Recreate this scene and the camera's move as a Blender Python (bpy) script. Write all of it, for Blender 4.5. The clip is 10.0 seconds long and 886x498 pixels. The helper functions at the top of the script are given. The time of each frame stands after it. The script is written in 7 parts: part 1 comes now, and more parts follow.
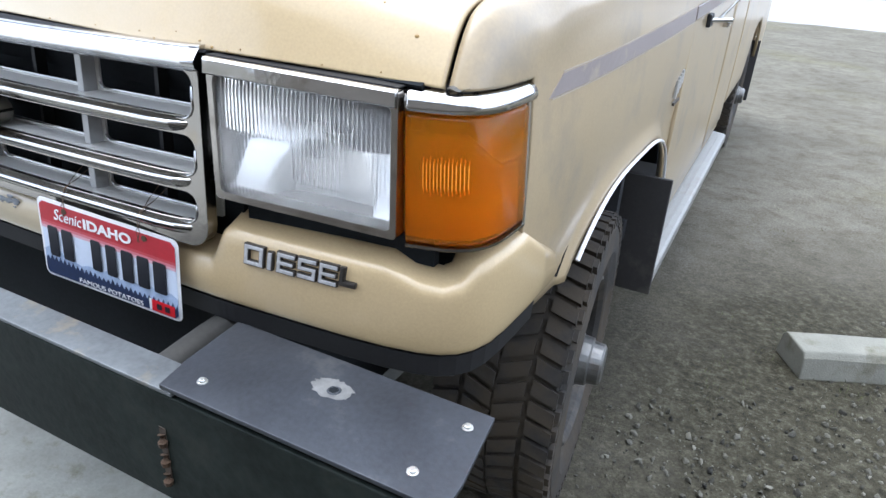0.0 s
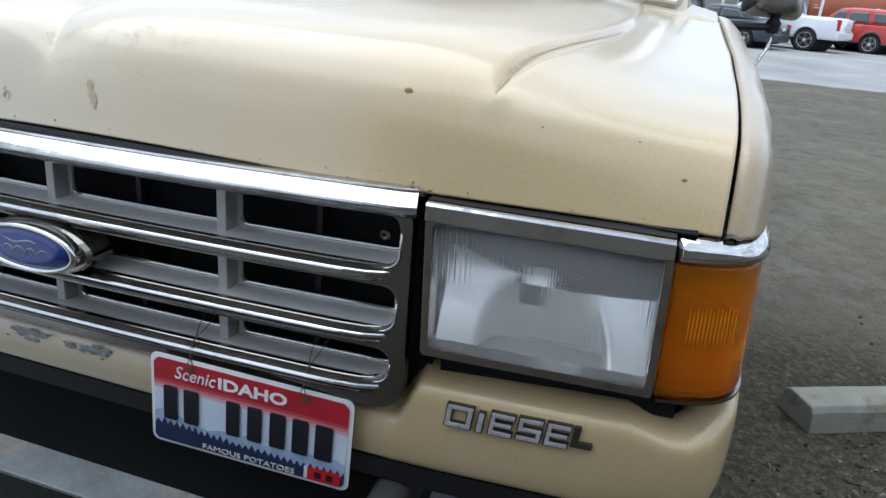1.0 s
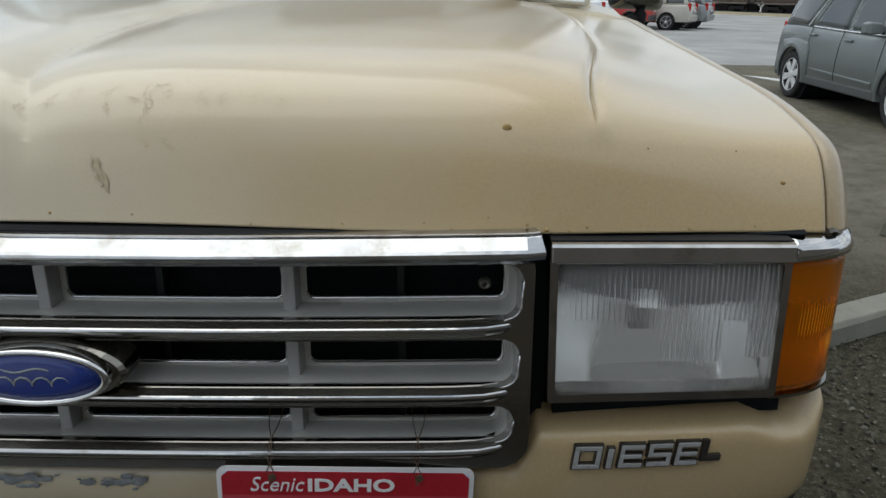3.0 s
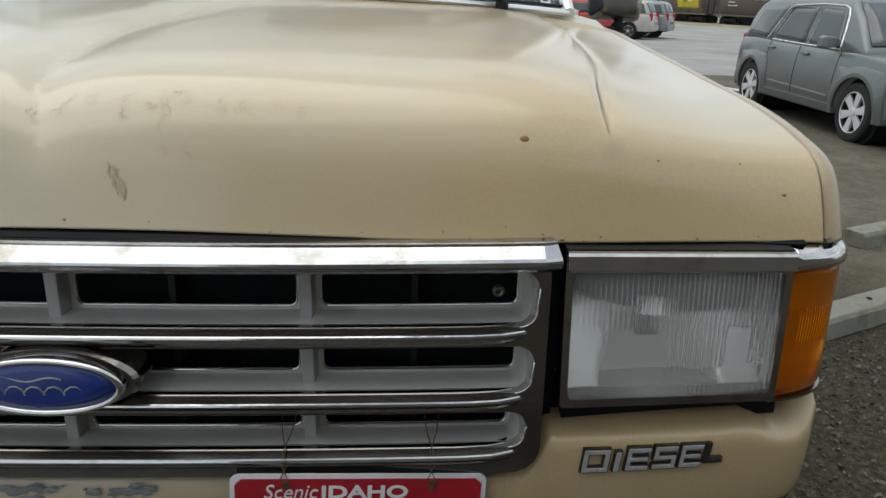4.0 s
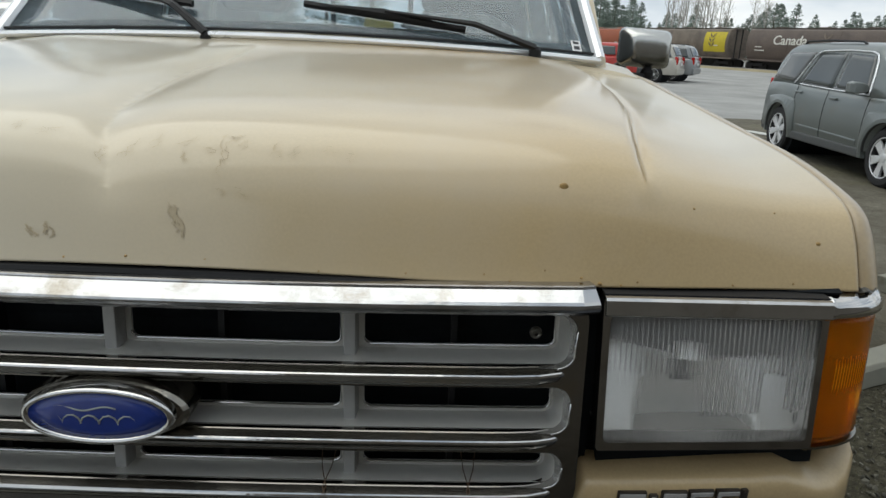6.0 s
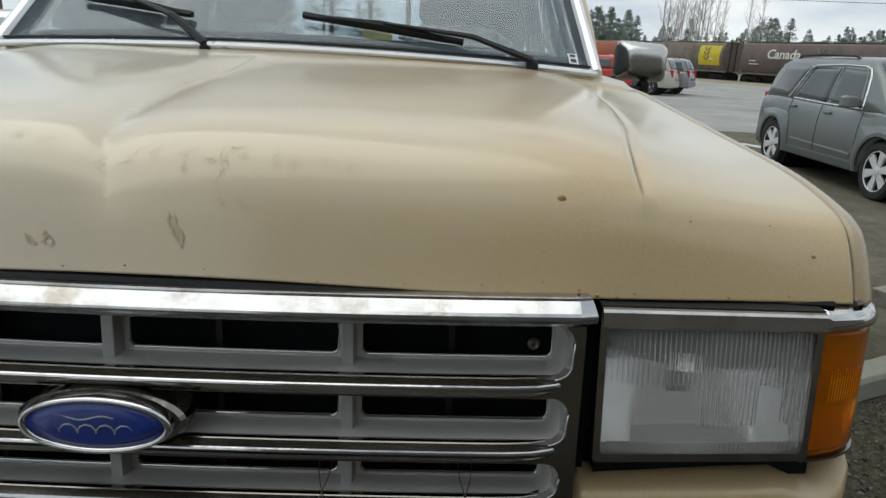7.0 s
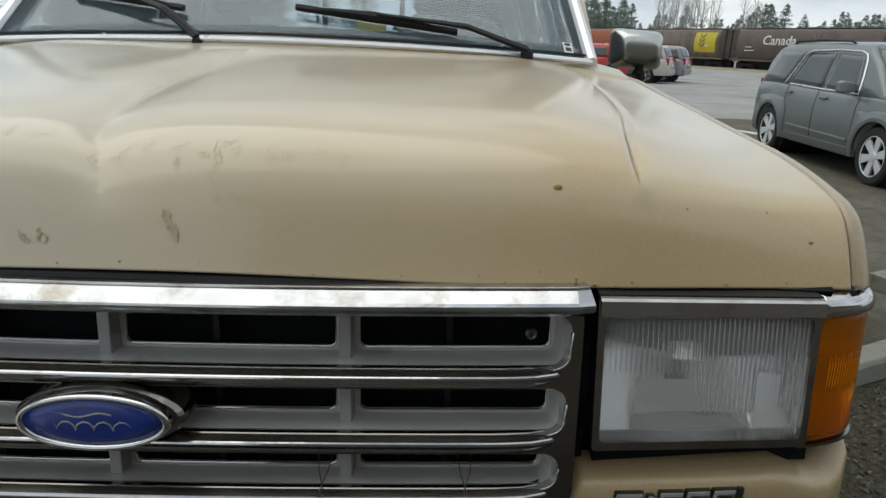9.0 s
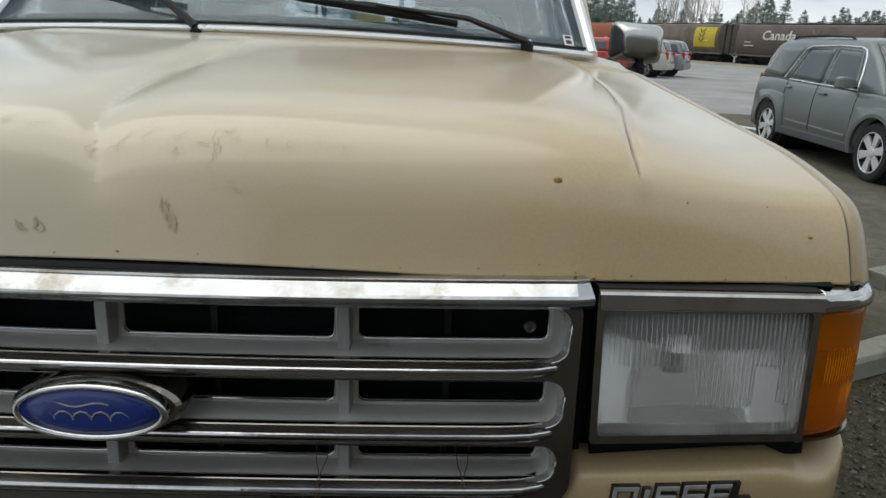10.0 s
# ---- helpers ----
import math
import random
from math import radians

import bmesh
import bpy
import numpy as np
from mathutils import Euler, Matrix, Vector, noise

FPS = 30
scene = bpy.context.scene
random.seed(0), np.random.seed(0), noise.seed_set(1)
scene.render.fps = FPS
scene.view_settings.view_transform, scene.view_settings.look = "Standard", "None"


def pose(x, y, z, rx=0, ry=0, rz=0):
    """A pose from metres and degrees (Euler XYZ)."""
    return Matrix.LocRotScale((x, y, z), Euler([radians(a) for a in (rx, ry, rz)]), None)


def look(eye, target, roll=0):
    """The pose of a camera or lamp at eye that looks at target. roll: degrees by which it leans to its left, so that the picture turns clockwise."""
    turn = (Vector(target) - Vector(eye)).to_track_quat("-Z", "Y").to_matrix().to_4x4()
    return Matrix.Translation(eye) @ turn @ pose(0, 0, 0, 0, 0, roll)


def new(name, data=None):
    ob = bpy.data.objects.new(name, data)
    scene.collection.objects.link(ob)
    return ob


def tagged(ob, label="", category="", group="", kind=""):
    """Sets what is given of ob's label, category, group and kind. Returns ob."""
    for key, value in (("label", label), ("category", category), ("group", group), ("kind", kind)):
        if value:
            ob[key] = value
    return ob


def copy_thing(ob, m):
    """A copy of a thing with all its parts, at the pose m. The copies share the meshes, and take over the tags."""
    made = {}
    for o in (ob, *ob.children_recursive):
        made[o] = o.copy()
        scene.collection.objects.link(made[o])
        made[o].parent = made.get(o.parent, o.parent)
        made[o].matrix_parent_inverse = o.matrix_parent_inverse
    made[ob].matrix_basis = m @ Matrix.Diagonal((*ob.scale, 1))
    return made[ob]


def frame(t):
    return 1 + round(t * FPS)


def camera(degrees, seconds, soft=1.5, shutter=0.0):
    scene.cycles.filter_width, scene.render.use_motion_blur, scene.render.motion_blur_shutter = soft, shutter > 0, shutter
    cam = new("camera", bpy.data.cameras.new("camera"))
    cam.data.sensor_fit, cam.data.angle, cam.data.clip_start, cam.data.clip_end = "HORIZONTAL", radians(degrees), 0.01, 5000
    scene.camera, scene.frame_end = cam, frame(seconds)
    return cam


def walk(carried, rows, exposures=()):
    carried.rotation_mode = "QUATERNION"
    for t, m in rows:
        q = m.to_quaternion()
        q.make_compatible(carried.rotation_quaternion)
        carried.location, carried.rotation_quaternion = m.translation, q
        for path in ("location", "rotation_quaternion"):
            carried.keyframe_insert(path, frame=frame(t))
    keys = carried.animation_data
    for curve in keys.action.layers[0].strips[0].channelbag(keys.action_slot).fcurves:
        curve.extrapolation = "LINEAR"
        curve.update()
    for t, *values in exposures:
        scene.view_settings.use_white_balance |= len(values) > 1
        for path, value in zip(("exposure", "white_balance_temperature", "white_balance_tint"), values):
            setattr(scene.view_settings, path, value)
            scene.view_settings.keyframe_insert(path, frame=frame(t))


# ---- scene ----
import functools

cam = camera(66.3, 10.0)
PATH = [
    (0, (1.274, -0.696, 1.384), (0.495, 0.932, 0.522), 3.8),
    (0.1, (1.218, -0.746, 1.417), (0.419, 0.895, 0.6), 3.5),
    (0.4, (1.077, -0.757, 1.419), (0.421, 0.814, 0.720), 5.2),
    (0.5, (1.025, -0.763, 1.43), (0.304, 0.949, 0.689), 4.2),
    (0.8, (0.890, -0.741, 1.431), (0.356, 0.876, 0.735), 4.1),
    (1, (0.805, -0.728, 1.446), (0.296, 1.061, 0.711), 4.7),
    (1.3, (0.710, -0.752, 1.456), (0.345, 0.962, 0.908), 1.3),
    (1.5, (0.652, -0.784, 1.475), (0.402, 1.093, 0.831), -1.3),
    (1.8, (0.578, -0.777, 1.495), (0.428, 0.975, 0.950), 0.5),
    (2, (0.538, -0.774, 1.498), (0.461, 1.139, 0.920), 0.8),
    (2.2, (0.514, -0.734, 1.483), (0.435, 1.019, 0.931), 0.3),
    (2.5, (0.485, -0.696, 1.466), (0.4, 1.183, 0.787), 1.2),
    (2.7, (0.478, -0.698, 1.459), (0.427, 1.022, 0.806), 1.1),
    (3.8, (0.405, -0.711, 1.461), (0.497, 1.012, 0.821), 1.7),
    (4, (0.401, -0.711, 1.466), (0.505, 1.162, 0.773), 2.2),
    (4.5, (0.404, -0.713, 1.468), (0.508, 1.168, 0.795), 2.5),
    (5, (0.399, -0.72, 1.467), (0.47, 1.169, 0.815), 2.1),
    (5.5, (0.386, -0.729, 1.475), (0.417, 1.173, 0.859), 2.4),
    (7, (0.375, -0.739, 1.48), (0.42, 1.18, 0.921), 3.0),
    (7.5, (0.374, -0.737, 1.48), (0.418, 1.187, 0.933), 3.0),
    (8, (0.378, -0.735, 1.48), (0.436, 1.184, 0.921), 2.8),
    (8.5, (0.379, -0.736, 1.48), (0.427, 1.181, 0.913), 2.7),
    (9, (0.377, -0.736, 1.479), (0.429, 1.177, 0.896), 2.2),
    (9.5, (0.38, -0.737, 1.479), (0.446, 1.175, 0.896), 2.5),
    (10, (0.375, -0.734, 1.477), (0.435, 1.172, 0.875), 2.7),
]
walk(cam, [(t, look(eye, target, roll)) for t, eye, target, roll in PATH], [(0.0, 1.74, 5650, 11), (0.5, 1.25, 5580, 10), (1.0, 0.64, 5620, 8), (1.6, 0.14, 6000, 6), (2.5, -0.03, 6150, 6), (4.0, 0.07, 6350, 5), (4.5, 0.09, 6450, 5), (7.0, -0.09, 6350, 5), (10.0, -0.11, 6330, 5)])
SKY_CLOUD = 1.08

# ---- world, sun and exposure ----
world = bpy.data.worlds.new("overcast_sky")
scene.world = world
world.use_nodes = True
wn, wl = world.node_tree.nodes, world.node_tree.links
wn.clear()
w_out = wn.new("ShaderNodeOutputWorld")
w_sky = wn.new("ShaderNodeTexSky")
w_sky.sky_type, w_sky.sun_disc = "NISHITA", False
w_sky.sun_elevation, w_sky.sun_rotation = radians(70), radians(288)
w_bg1 = wn.new("ShaderNodeBackground")
w_bg1.inputs["Strength"].default_value = 0.09
w_bg2 = wn.new("ShaderNodeBackground")
w_bg2.inputs["Strength"].default_value = SKY_CLOUD
w_mix = wn.new("ShaderNodeMixShader")
w_tc = wn.new("ShaderNodeTexCoord")
w_map = wn.new("ShaderNodeMapping")
w_map.inputs["Scale"].default_value = (1.6, 1.6, 5.0)
w_n = wn.new("ShaderNodeTexNoise")
w_n.inputs["Scale"].default_value, w_n.inputs["Detail"].default_value = 2.4, 7.0
w_r = wn.new("ShaderNodeValToRGB")
w_r.color_ramp.elements[0].position, w_r.color_ramp.elements[0].color = 0.30, (0.44, 0.52, 0.64, 1)
w_r.color_ramp.elements[1].position, w_r.color_ramp.elements[1].color = 0.68, (1.0, 1.0, 1.0, 1)
w_f = wn.new("ShaderNodeMapRange")
w_f.inputs["From Min"].default_value, w_f.inputs["From Max"].default_value = 0.25, 0.5
w_f.inputs["To Min"].default_value, w_f.inputs["To Max"].default_value = 0.7, 0.97
wl.new(w_tc.outputs["Generated"], w_map.inputs["Vector"])
wl.new(w_map.outputs["Vector"], w_n.inputs["Vector"])
wl.new(w_n.outputs["Fac"], w_r.inputs["Fac"])
wl.new(w_n.outputs["Fac"], w_f.inputs["Value"])
wl.new(w_sky.outputs["Color"], w_bg1.inputs["Color"])
wl.new(w_r.outputs["Color"], w_bg2.inputs["Color"])
wl.new(w_f.outputs["Result"], w_mix.inputs["Fac"])
wl.new(w_bg1.outputs["Background"], w_mix.inputs[1])
wl.new(w_bg2.outputs["Background"], w_mix.inputs[2])
wl.new(w_mix.outputs["Shader"], w_out.inputs["Surface"])

sun_data = bpy.data.lights.new("sun", "SUN")
sun_data.energy, sun_data.angle, sun_data.color = 1.5, radians(70), (1.0, 0.95, 0.87)
sun = new("sun", sun_data)
sun.matrix_world = look((0, 0, 30), (6.0, -2.0, 12.0))


# ---- materials ----
def material(name, base, rough=0.5, metal=0.0, var=0.12, scale=6.0, bump=0.0, bump_scale=120.0, dirt=None, dirt_amount=0.0,
             dirt_scale=3.0, coat=0.0, coat_rough=0.12, emit=None, spec=0.5, object_random=0.0, rough_var=0.08, transmission=0.0, ior=1.45):
    m = bpy.data.materials.new(name)
    m.use_nodes = True
    n, l = m.node_tree.nodes, m.node_tree.links
    b = n["Principled BSDF"]
    b.inputs["Roughness"].default_value, b.inputs["Metallic"].default_value = rough, metal
    b.inputs["Specular IOR Level"].default_value, b.inputs["Coat Weight"].default_value = spec, coat
    b.inputs["Coat Roughness"].default_value = coat_rough
    b.inputs["Transmission Weight"].default_value, b.inputs["IOR"].default_value = transmission, ior
    tc = n.new("ShaderNodeTexCoord")
    big, fine = n.new("ShaderNodeTexNoise"), n.new("ShaderNodeTexNoise")
    big.inputs["Scale"].default_value, big.inputs["Detail"].default_value = scale, 5
    fine.inputs["Scale"].default_value, fine.inputs["Detail"].default_value = bump_scale, 3
    for t in (big, fine):
        l.new(tc.outputs["Object"], t.inputs["Vector"])
    dark = tuple(c * (1 - var) for c in base) + (1,)
    light = tuple(min(1, c * (1 + var)) for c in base) + (1,)
    ramp = n.new("ShaderNodeValToRGB")
    ramp.color_ramp.elements[0].position, ramp.color_ramp.elements[1].position = 0.3, 0.7
    ramp.color_ramp.elements[0].color, ramp.color_ramp.elements[1].color = dark, light
    mixf = n.new("ShaderNodeMath")
    mixf.operation = "MULTIPLY_ADD"
    mixf.inputs[1].default_value = 0.35
    l.new(fine.outputs["Fac"], mixf.inputs[0])
    sub = n.new("ShaderNodeMath")
    sub.operation = "MULTIPLY"
    sub.inputs[1].default_value = 0.65
    l.new(big.outputs["Fac"], sub.inputs[0])
    l.new(sub.outputs[0], mixf.inputs[2])
    l.new(mixf.outputs[0], ramp.inputs["Fac"])
    col = ramp.outputs["Color"]
    if dirt is not None:
        dn = n.new("ShaderNodeTexNoise")
        dn.inputs["Scale"].default_value, dn.inputs["Detail"].default_value, dn.inputs["Roughness"].default_value = dirt_scale, 8, 0.65
        l.new(tc.outputs["Object"], dn.inputs["Vector"])
        dr = n.new("ShaderNodeMapRange")
        dr.inputs["From Min"].default_value, dr.inputs["From Max"].default_value = 0.66 - 0.3 * dirt_amount, 0.86 - 0.3 * dirt_amount
        l.new(dn.outputs["Fac"], dr.inputs["Value"])
        mx = n.new("ShaderNodeMix")
        mx.data_type = "RGBA"
        l.new(dr.outputs["Result"], mx.inputs["Factor"])
        l.new(col, mx.inputs["A"])
        mx.inputs["B"].default_value = (*dirt, 1)
        col = mx.outputs["Result"]
    if object_random:
        oi, hs = n.new("ShaderNodeObjectInfo"), n.new("ShaderNodeHueSaturation")
        mr = n.new("ShaderNodeMapRange")
        mr.inputs["To Min"].default_value, mr.inputs["To Max"].default_value = 1 - object_random, 1 + object_random
        l.new(oi.outputs["Random"], mr.inputs["Value"])
        l.new(mr.outputs["Result"], hs.inputs["Value"])
        l.new(col, hs.inputs["Color"])
        col = hs.outputs["Color"]
    l.new(col, b.inputs["Base Color"])
    rr = n.new("ShaderNodeMapRange")
    rr.inputs["To Min"].default_value, rr.inputs["To Max"].default_value = max(0.0, rough - rough_var), min(1.0, rough + rough_var)
    l.new(big.outputs["Fac"], rr.inputs["Value"])
    l.new(rr.outputs["Result"], b.inputs["Roughness"])
    if bump:
        bp = n.new("ShaderNodeBump")
        bp.inputs["Strength"].default_value, bp.inputs["Distance"].default_value = bump, 0.01
        l.new(fine.outputs["Fac"], bp.inputs["Height"])
        l.new(bp.outputs["Normal"], b.inputs["Normal"])
    if emit:
        b.inputs["Emission Color"].default_value, b.inputs["Emission Strength"].default_value = (*emit[:3], 1), emit[3]
    return m


TAN = material("tan_paint", (0.498, 0.376, 0.205), 0.45, var=0.12, scale=1.7, bump=0.006, bump_scale=260, coat=0.85, coat_rough=0.13, dirt=(0.51, 0.404, 0.258), dirt_amount=0.6, dirt_scale=1.6)
# the clear coat has gone chalky over the passenger side and the middle of the nose
tn, tl = TAN.node_tree.nodes, TAN.node_tree.links
t_tc, t_sep, t_noise = tn.new("ShaderNodeTexCoord"), tn.new("ShaderNodeSeparateXYZ"), tn.new("ShaderNodeTexNoise")
t_noise.inputs["Scale"].default_value, t_noise.inputs["Detail"].default_value = 2.2, 6
t_add, t_range, t_mix = tn.new("ShaderNodeMath"), tn.new("ShaderNodeMapRange"), tn.new("ShaderNodeMix")
t_add.operation, t_add.inputs[1].default_value = "MULTIPLY_ADD", 0.55
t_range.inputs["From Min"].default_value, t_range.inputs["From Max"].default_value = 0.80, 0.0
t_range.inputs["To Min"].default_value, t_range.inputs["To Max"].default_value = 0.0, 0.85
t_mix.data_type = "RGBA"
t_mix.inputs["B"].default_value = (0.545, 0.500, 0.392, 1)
tl.new(t_tc.outputs["Object"], t_sep.inputs["Vector"])
tl.new(t_tc.outputs["Object"], t_noise.inputs["Vector"])
tl.new(t_noise.outputs["Fac"], t_add.inputs[0])
tl.new(t_sep.outputs["X"], t_add.inputs[2])
tl.new(t_add.outputs[0], t_range.inputs["Value"])
# the upper driver's side is blended paler too, by position and height
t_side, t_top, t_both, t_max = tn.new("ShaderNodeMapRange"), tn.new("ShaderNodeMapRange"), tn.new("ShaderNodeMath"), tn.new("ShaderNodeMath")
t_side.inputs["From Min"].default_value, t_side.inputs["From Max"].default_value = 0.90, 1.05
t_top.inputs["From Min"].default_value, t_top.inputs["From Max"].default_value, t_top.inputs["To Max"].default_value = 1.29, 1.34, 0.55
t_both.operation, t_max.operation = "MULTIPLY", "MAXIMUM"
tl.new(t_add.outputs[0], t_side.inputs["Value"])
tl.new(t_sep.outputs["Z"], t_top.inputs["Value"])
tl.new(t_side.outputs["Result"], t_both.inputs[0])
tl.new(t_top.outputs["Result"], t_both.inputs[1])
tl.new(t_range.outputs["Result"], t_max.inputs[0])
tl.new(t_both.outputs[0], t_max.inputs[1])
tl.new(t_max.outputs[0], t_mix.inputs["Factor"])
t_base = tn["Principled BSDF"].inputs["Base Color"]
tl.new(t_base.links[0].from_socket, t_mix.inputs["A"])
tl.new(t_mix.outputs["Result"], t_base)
# dusty body-side tan, also darkened because the sides catch less light
TAN_DUSTY_SHADED = material("dusty_shaded_tan_paint", (0.365, 0.280, 0.164), 0.45, var=0.14, scale=3, bump=0.02, bump_scale=200, coat=0.8, coat_rough=0.2, dirt=(0.235, 0.20, 0.15), dirt_amount=0.45, dirt_scale=4)
CHROME = material("worn_chrome", (0.55, 0.545, 0.54), 0.10, 1.0, var=0.10, scale=14, bump=0.07, bump_scale=26, dirt=(0.33, 0.29, 0.24), dirt_amount=0.25, dirt_scale=18)
SILVER = material("silver_plastic", (0.60, 0.59, 0.56), 0.46, 0.35, var=0.06, scale=10, bump=0.01, dirt=(0.24, 0.22, 0.18), dirt_amount=0.2, dirt_scale=8)
PLATED = material("dull_plated_plastic", (0.235, 0.225, 0.205), 0.18, 1.0, var=0.10, scale=12, bump=0.02, bump_scale=60, dirt=(0.26, 0.225, 0.17), dirt_amount=0.35, dirt_scale=12)
HAZED = material("hazed_chrome", (0.50, 0.50, 0.505), 0.17, 1.0, var=0.22, scale=9, bump=0.12, bump_scale=17, dirt=(0.30, 0.27, 0.22), dirt_amount=0.42, dirt_scale=13)
BEZEL = material("dull_bezel_plastic", (0.15, 0.14, 0.12), 0.32, 0.6, var=0.15, scale=14, dirt=(0.09, 0.075, 0.055), dirt_amount=0.4, dirt_scale=14)
LAMP_GREY = material("grey_lamp_housing", (0.48, 0.47, 0.44), 0.5, 0.1, var=0.15)
BLACK = material("black_plastic", (0.016, 0.016, 0.017), 0.55, var=0.2, bump=0.03, spec=0.3)
# near-black that puts the shade of hollows and undersides into the colour
VOID = material("shaded_hollow_black", (0.013, 0.015, 0.017), 0.85, var=0.3, spec=0.12)
RUBBER = material("tyre_rubber", (0.030, 0.028, 0.026), 0.85, var=0.25, scale=9, bump=0.15, bump_scale=60, dirt=(0.052, 0.041, 0.028), dirt_amount=0.95, dirt_scale=9)
CLEAN_RUBBER = material("clean_tyre_rubber", (0.022, 0.022, 0.023), 0.8, var=0.2, bump=0.1, bump_scale=60)
MUDFLAP = material("black_mud_flap", (0.035, 0.033, 0.032), 0.75, var=0.2, bump=0.05, dirt=(0.11, 0.10, 0.08), dirt_amount=0.3)
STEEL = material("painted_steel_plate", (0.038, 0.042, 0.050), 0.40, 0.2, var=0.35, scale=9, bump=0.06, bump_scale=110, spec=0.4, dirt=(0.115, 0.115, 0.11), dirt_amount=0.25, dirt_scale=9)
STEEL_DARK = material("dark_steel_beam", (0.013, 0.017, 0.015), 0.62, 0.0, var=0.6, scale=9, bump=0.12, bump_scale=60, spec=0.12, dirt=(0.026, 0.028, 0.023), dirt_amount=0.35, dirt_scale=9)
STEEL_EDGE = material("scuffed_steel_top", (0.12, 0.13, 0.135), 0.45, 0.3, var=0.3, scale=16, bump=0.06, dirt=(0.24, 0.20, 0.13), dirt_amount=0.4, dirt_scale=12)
RUST = material("rust", (0.075, 0.045, 0.026), 0.85, var=0.3, scale=60, bump=0.2, bump_scale=300)
SCUFF = material("bare_scuffed_metal", (0.20, 0.20, 0.195), 0.55, 0.4, var=0.25, scale=80, bump=0.1)
ZINC = material("zinc_bolt", (0.55, 0.55, 0.52), 0.35, 0.9, var=0.1)
SCRATCH = material("dark_paint_scratch", (0.42, 0.34, 0.215), 0.7, var=0.3, scale=60)
TORN = material("dark_torn_metal", (0.10, 0.095, 0.085), 0.45, 0.5, var=0.4, scale=60, bump=0.1)
SMUDGE = material("grey_smudge", (0.44, 0.365, 0.245), 0.6, var=0.15, scale=40)
PRIMER = material("peeled_primer_patch", (0.19, 0.20, 0.21), 0.6, var=0.35, scale=70, bump=0.1)
GLASS = material("window_glass", (0.95, 0.98, 0.97), 0.0, var=0.0, transmission=1.0, ior=1.45, rough_var=0.0, spec=0.5)
# the blue-grey base puts sky haze into the glass, over a thin dust film
HAZE_GLASS = material("sky_hazed_windscreen_glass", (0.46, 0.55, 0.60), 0.0, var=0.05, scale=3, transmission=0.91, ior=1.45, rough_var=0.0, spec=0.6)
CAR_GLASS = material("reflecting_car_glass", (0.060, 0.068, 0.070), 0.05, var=0.2, scale=1.5, rough_var=0.02, spec=0.8)
DARK_GLASS = material("tinted_car_glass", (0.030, 0.036, 0.038), 0.08, var=0.15, scale=2, rough_var=0.02, spec=0.35)
LENS = material("ribbed_clear_lens", (0.96, 0.96, 0.95), 0.06, var=0.04, scale=14, transmission=0.91, ior=1.36, rough_var=0.03)
SILVER_RIB = material("light_silver_plastic", (0.36, 0.36, 0.355), 0.42, 0.3, var=0.08, scale=10, dirt=(0.24, 0.22, 0.18), dirt_amount=0.2, dirt_scale=8)
REFLECTOR = material("silvered_reflector", (0.97, 0.97, 0.96), 0.22, 0.72, var=0.05, scale=8)
AMBER = material("amber_lens", (0.90, 0.33, 0.003), 0.16, var=0.06, scale=10, bump=0.02, coat=0.1, transmission=0.8, ior=1.25)
AMBER_IN = material("amber_inner_ribs", (0.88, 0.34, 0.008), 0.4, var=0.1, coat=0.1)
BLUE = material("blue_enamel", (0.012, 0.032, 0.20), 0.25, var=0.1, scale=20, coat=0.5)
WHITE = material("white_paint", (0.72, 0.72, 0.72), 0.4, var=0.05)
TRIM_WHITE = material("bright_window_trim", (0.80, 0.81, 0.83), 0.30, 0.5, var=0.06)
PLATE_RED = material("red_plate_print", (0.36, 0.012, 0.022), 0.45, var=0.15, scale=40)
PLATE_BLUE = material("pale_blue_plate_print", (0.56, 0.62, 0.72), 0.45, var=0.05, scale=30)
PLATE_HAZE = material("blue_mountain_print", (0.33, 0.41, 0.56), 0.45, var=0.2, scale=70)
PLATE_NAVY = material("dark_forest_print", (0.018, 0.030, 0.075), 0.45, var=0.2, scale=60)
INK = material("black_ink", (0.012, 0.013, 0.018), 0.4, var=0.1)
STICKER = material("red_sticker", (0.55, 0.012, 0.02), 0.4, var=0.1)
CONCRETE = material("weathered_concrete", (0.205, 0.202, 0.168), 0.85, var=0.16, scale=9, bump=0.3, bump_scale=160, dirt=(0.115, 0.105, 0.07), dirt_amount=0.42, dirt_scale=7)
STRIPE = material("faded_grey_stripe", (0.25, 0.215, 0.205), 0.4, var=0.1, scale=8, dirt=(0.40, 0.33, 0.24), dirt_amount=0.3, dirt_scale=20)
PIN = material("pale_pin_stripe", (0.36, 0.30, 0.235), 0.4, var=0.1, scale=8)
SEAT = material("grey_seat_cloth", (0.060, 0.062, 0.068), 0.85, var=0.15, bump=0.1)
DASH = material("dark_dashboard", (0.030, 0.032, 0.035), 0.6, var=0.2)
PLASTIC_WRAP = material("crumpled_clear_plastic", (0.56, 0.60, 0.62), 0.16, var=0.3, scale=30, coat=0.5)
YELLOW_PAPER = material("yellow_paper", (0.55, 0.42, 0.10), 0.7, var=0.2)
STAINLESS = material("brushed_stainless", (0.52, 0.52, 0.50), 0.24, 0.9, var=0.1, bump=0.02, dirt=(0.16, 0.15, 0.11), dirt_amount=0.25, dirt_scale=10)
ALLOY = material("silver_alloy", (0.74, 0.75, 0.76), 0.35, 0.4, var=0.05)
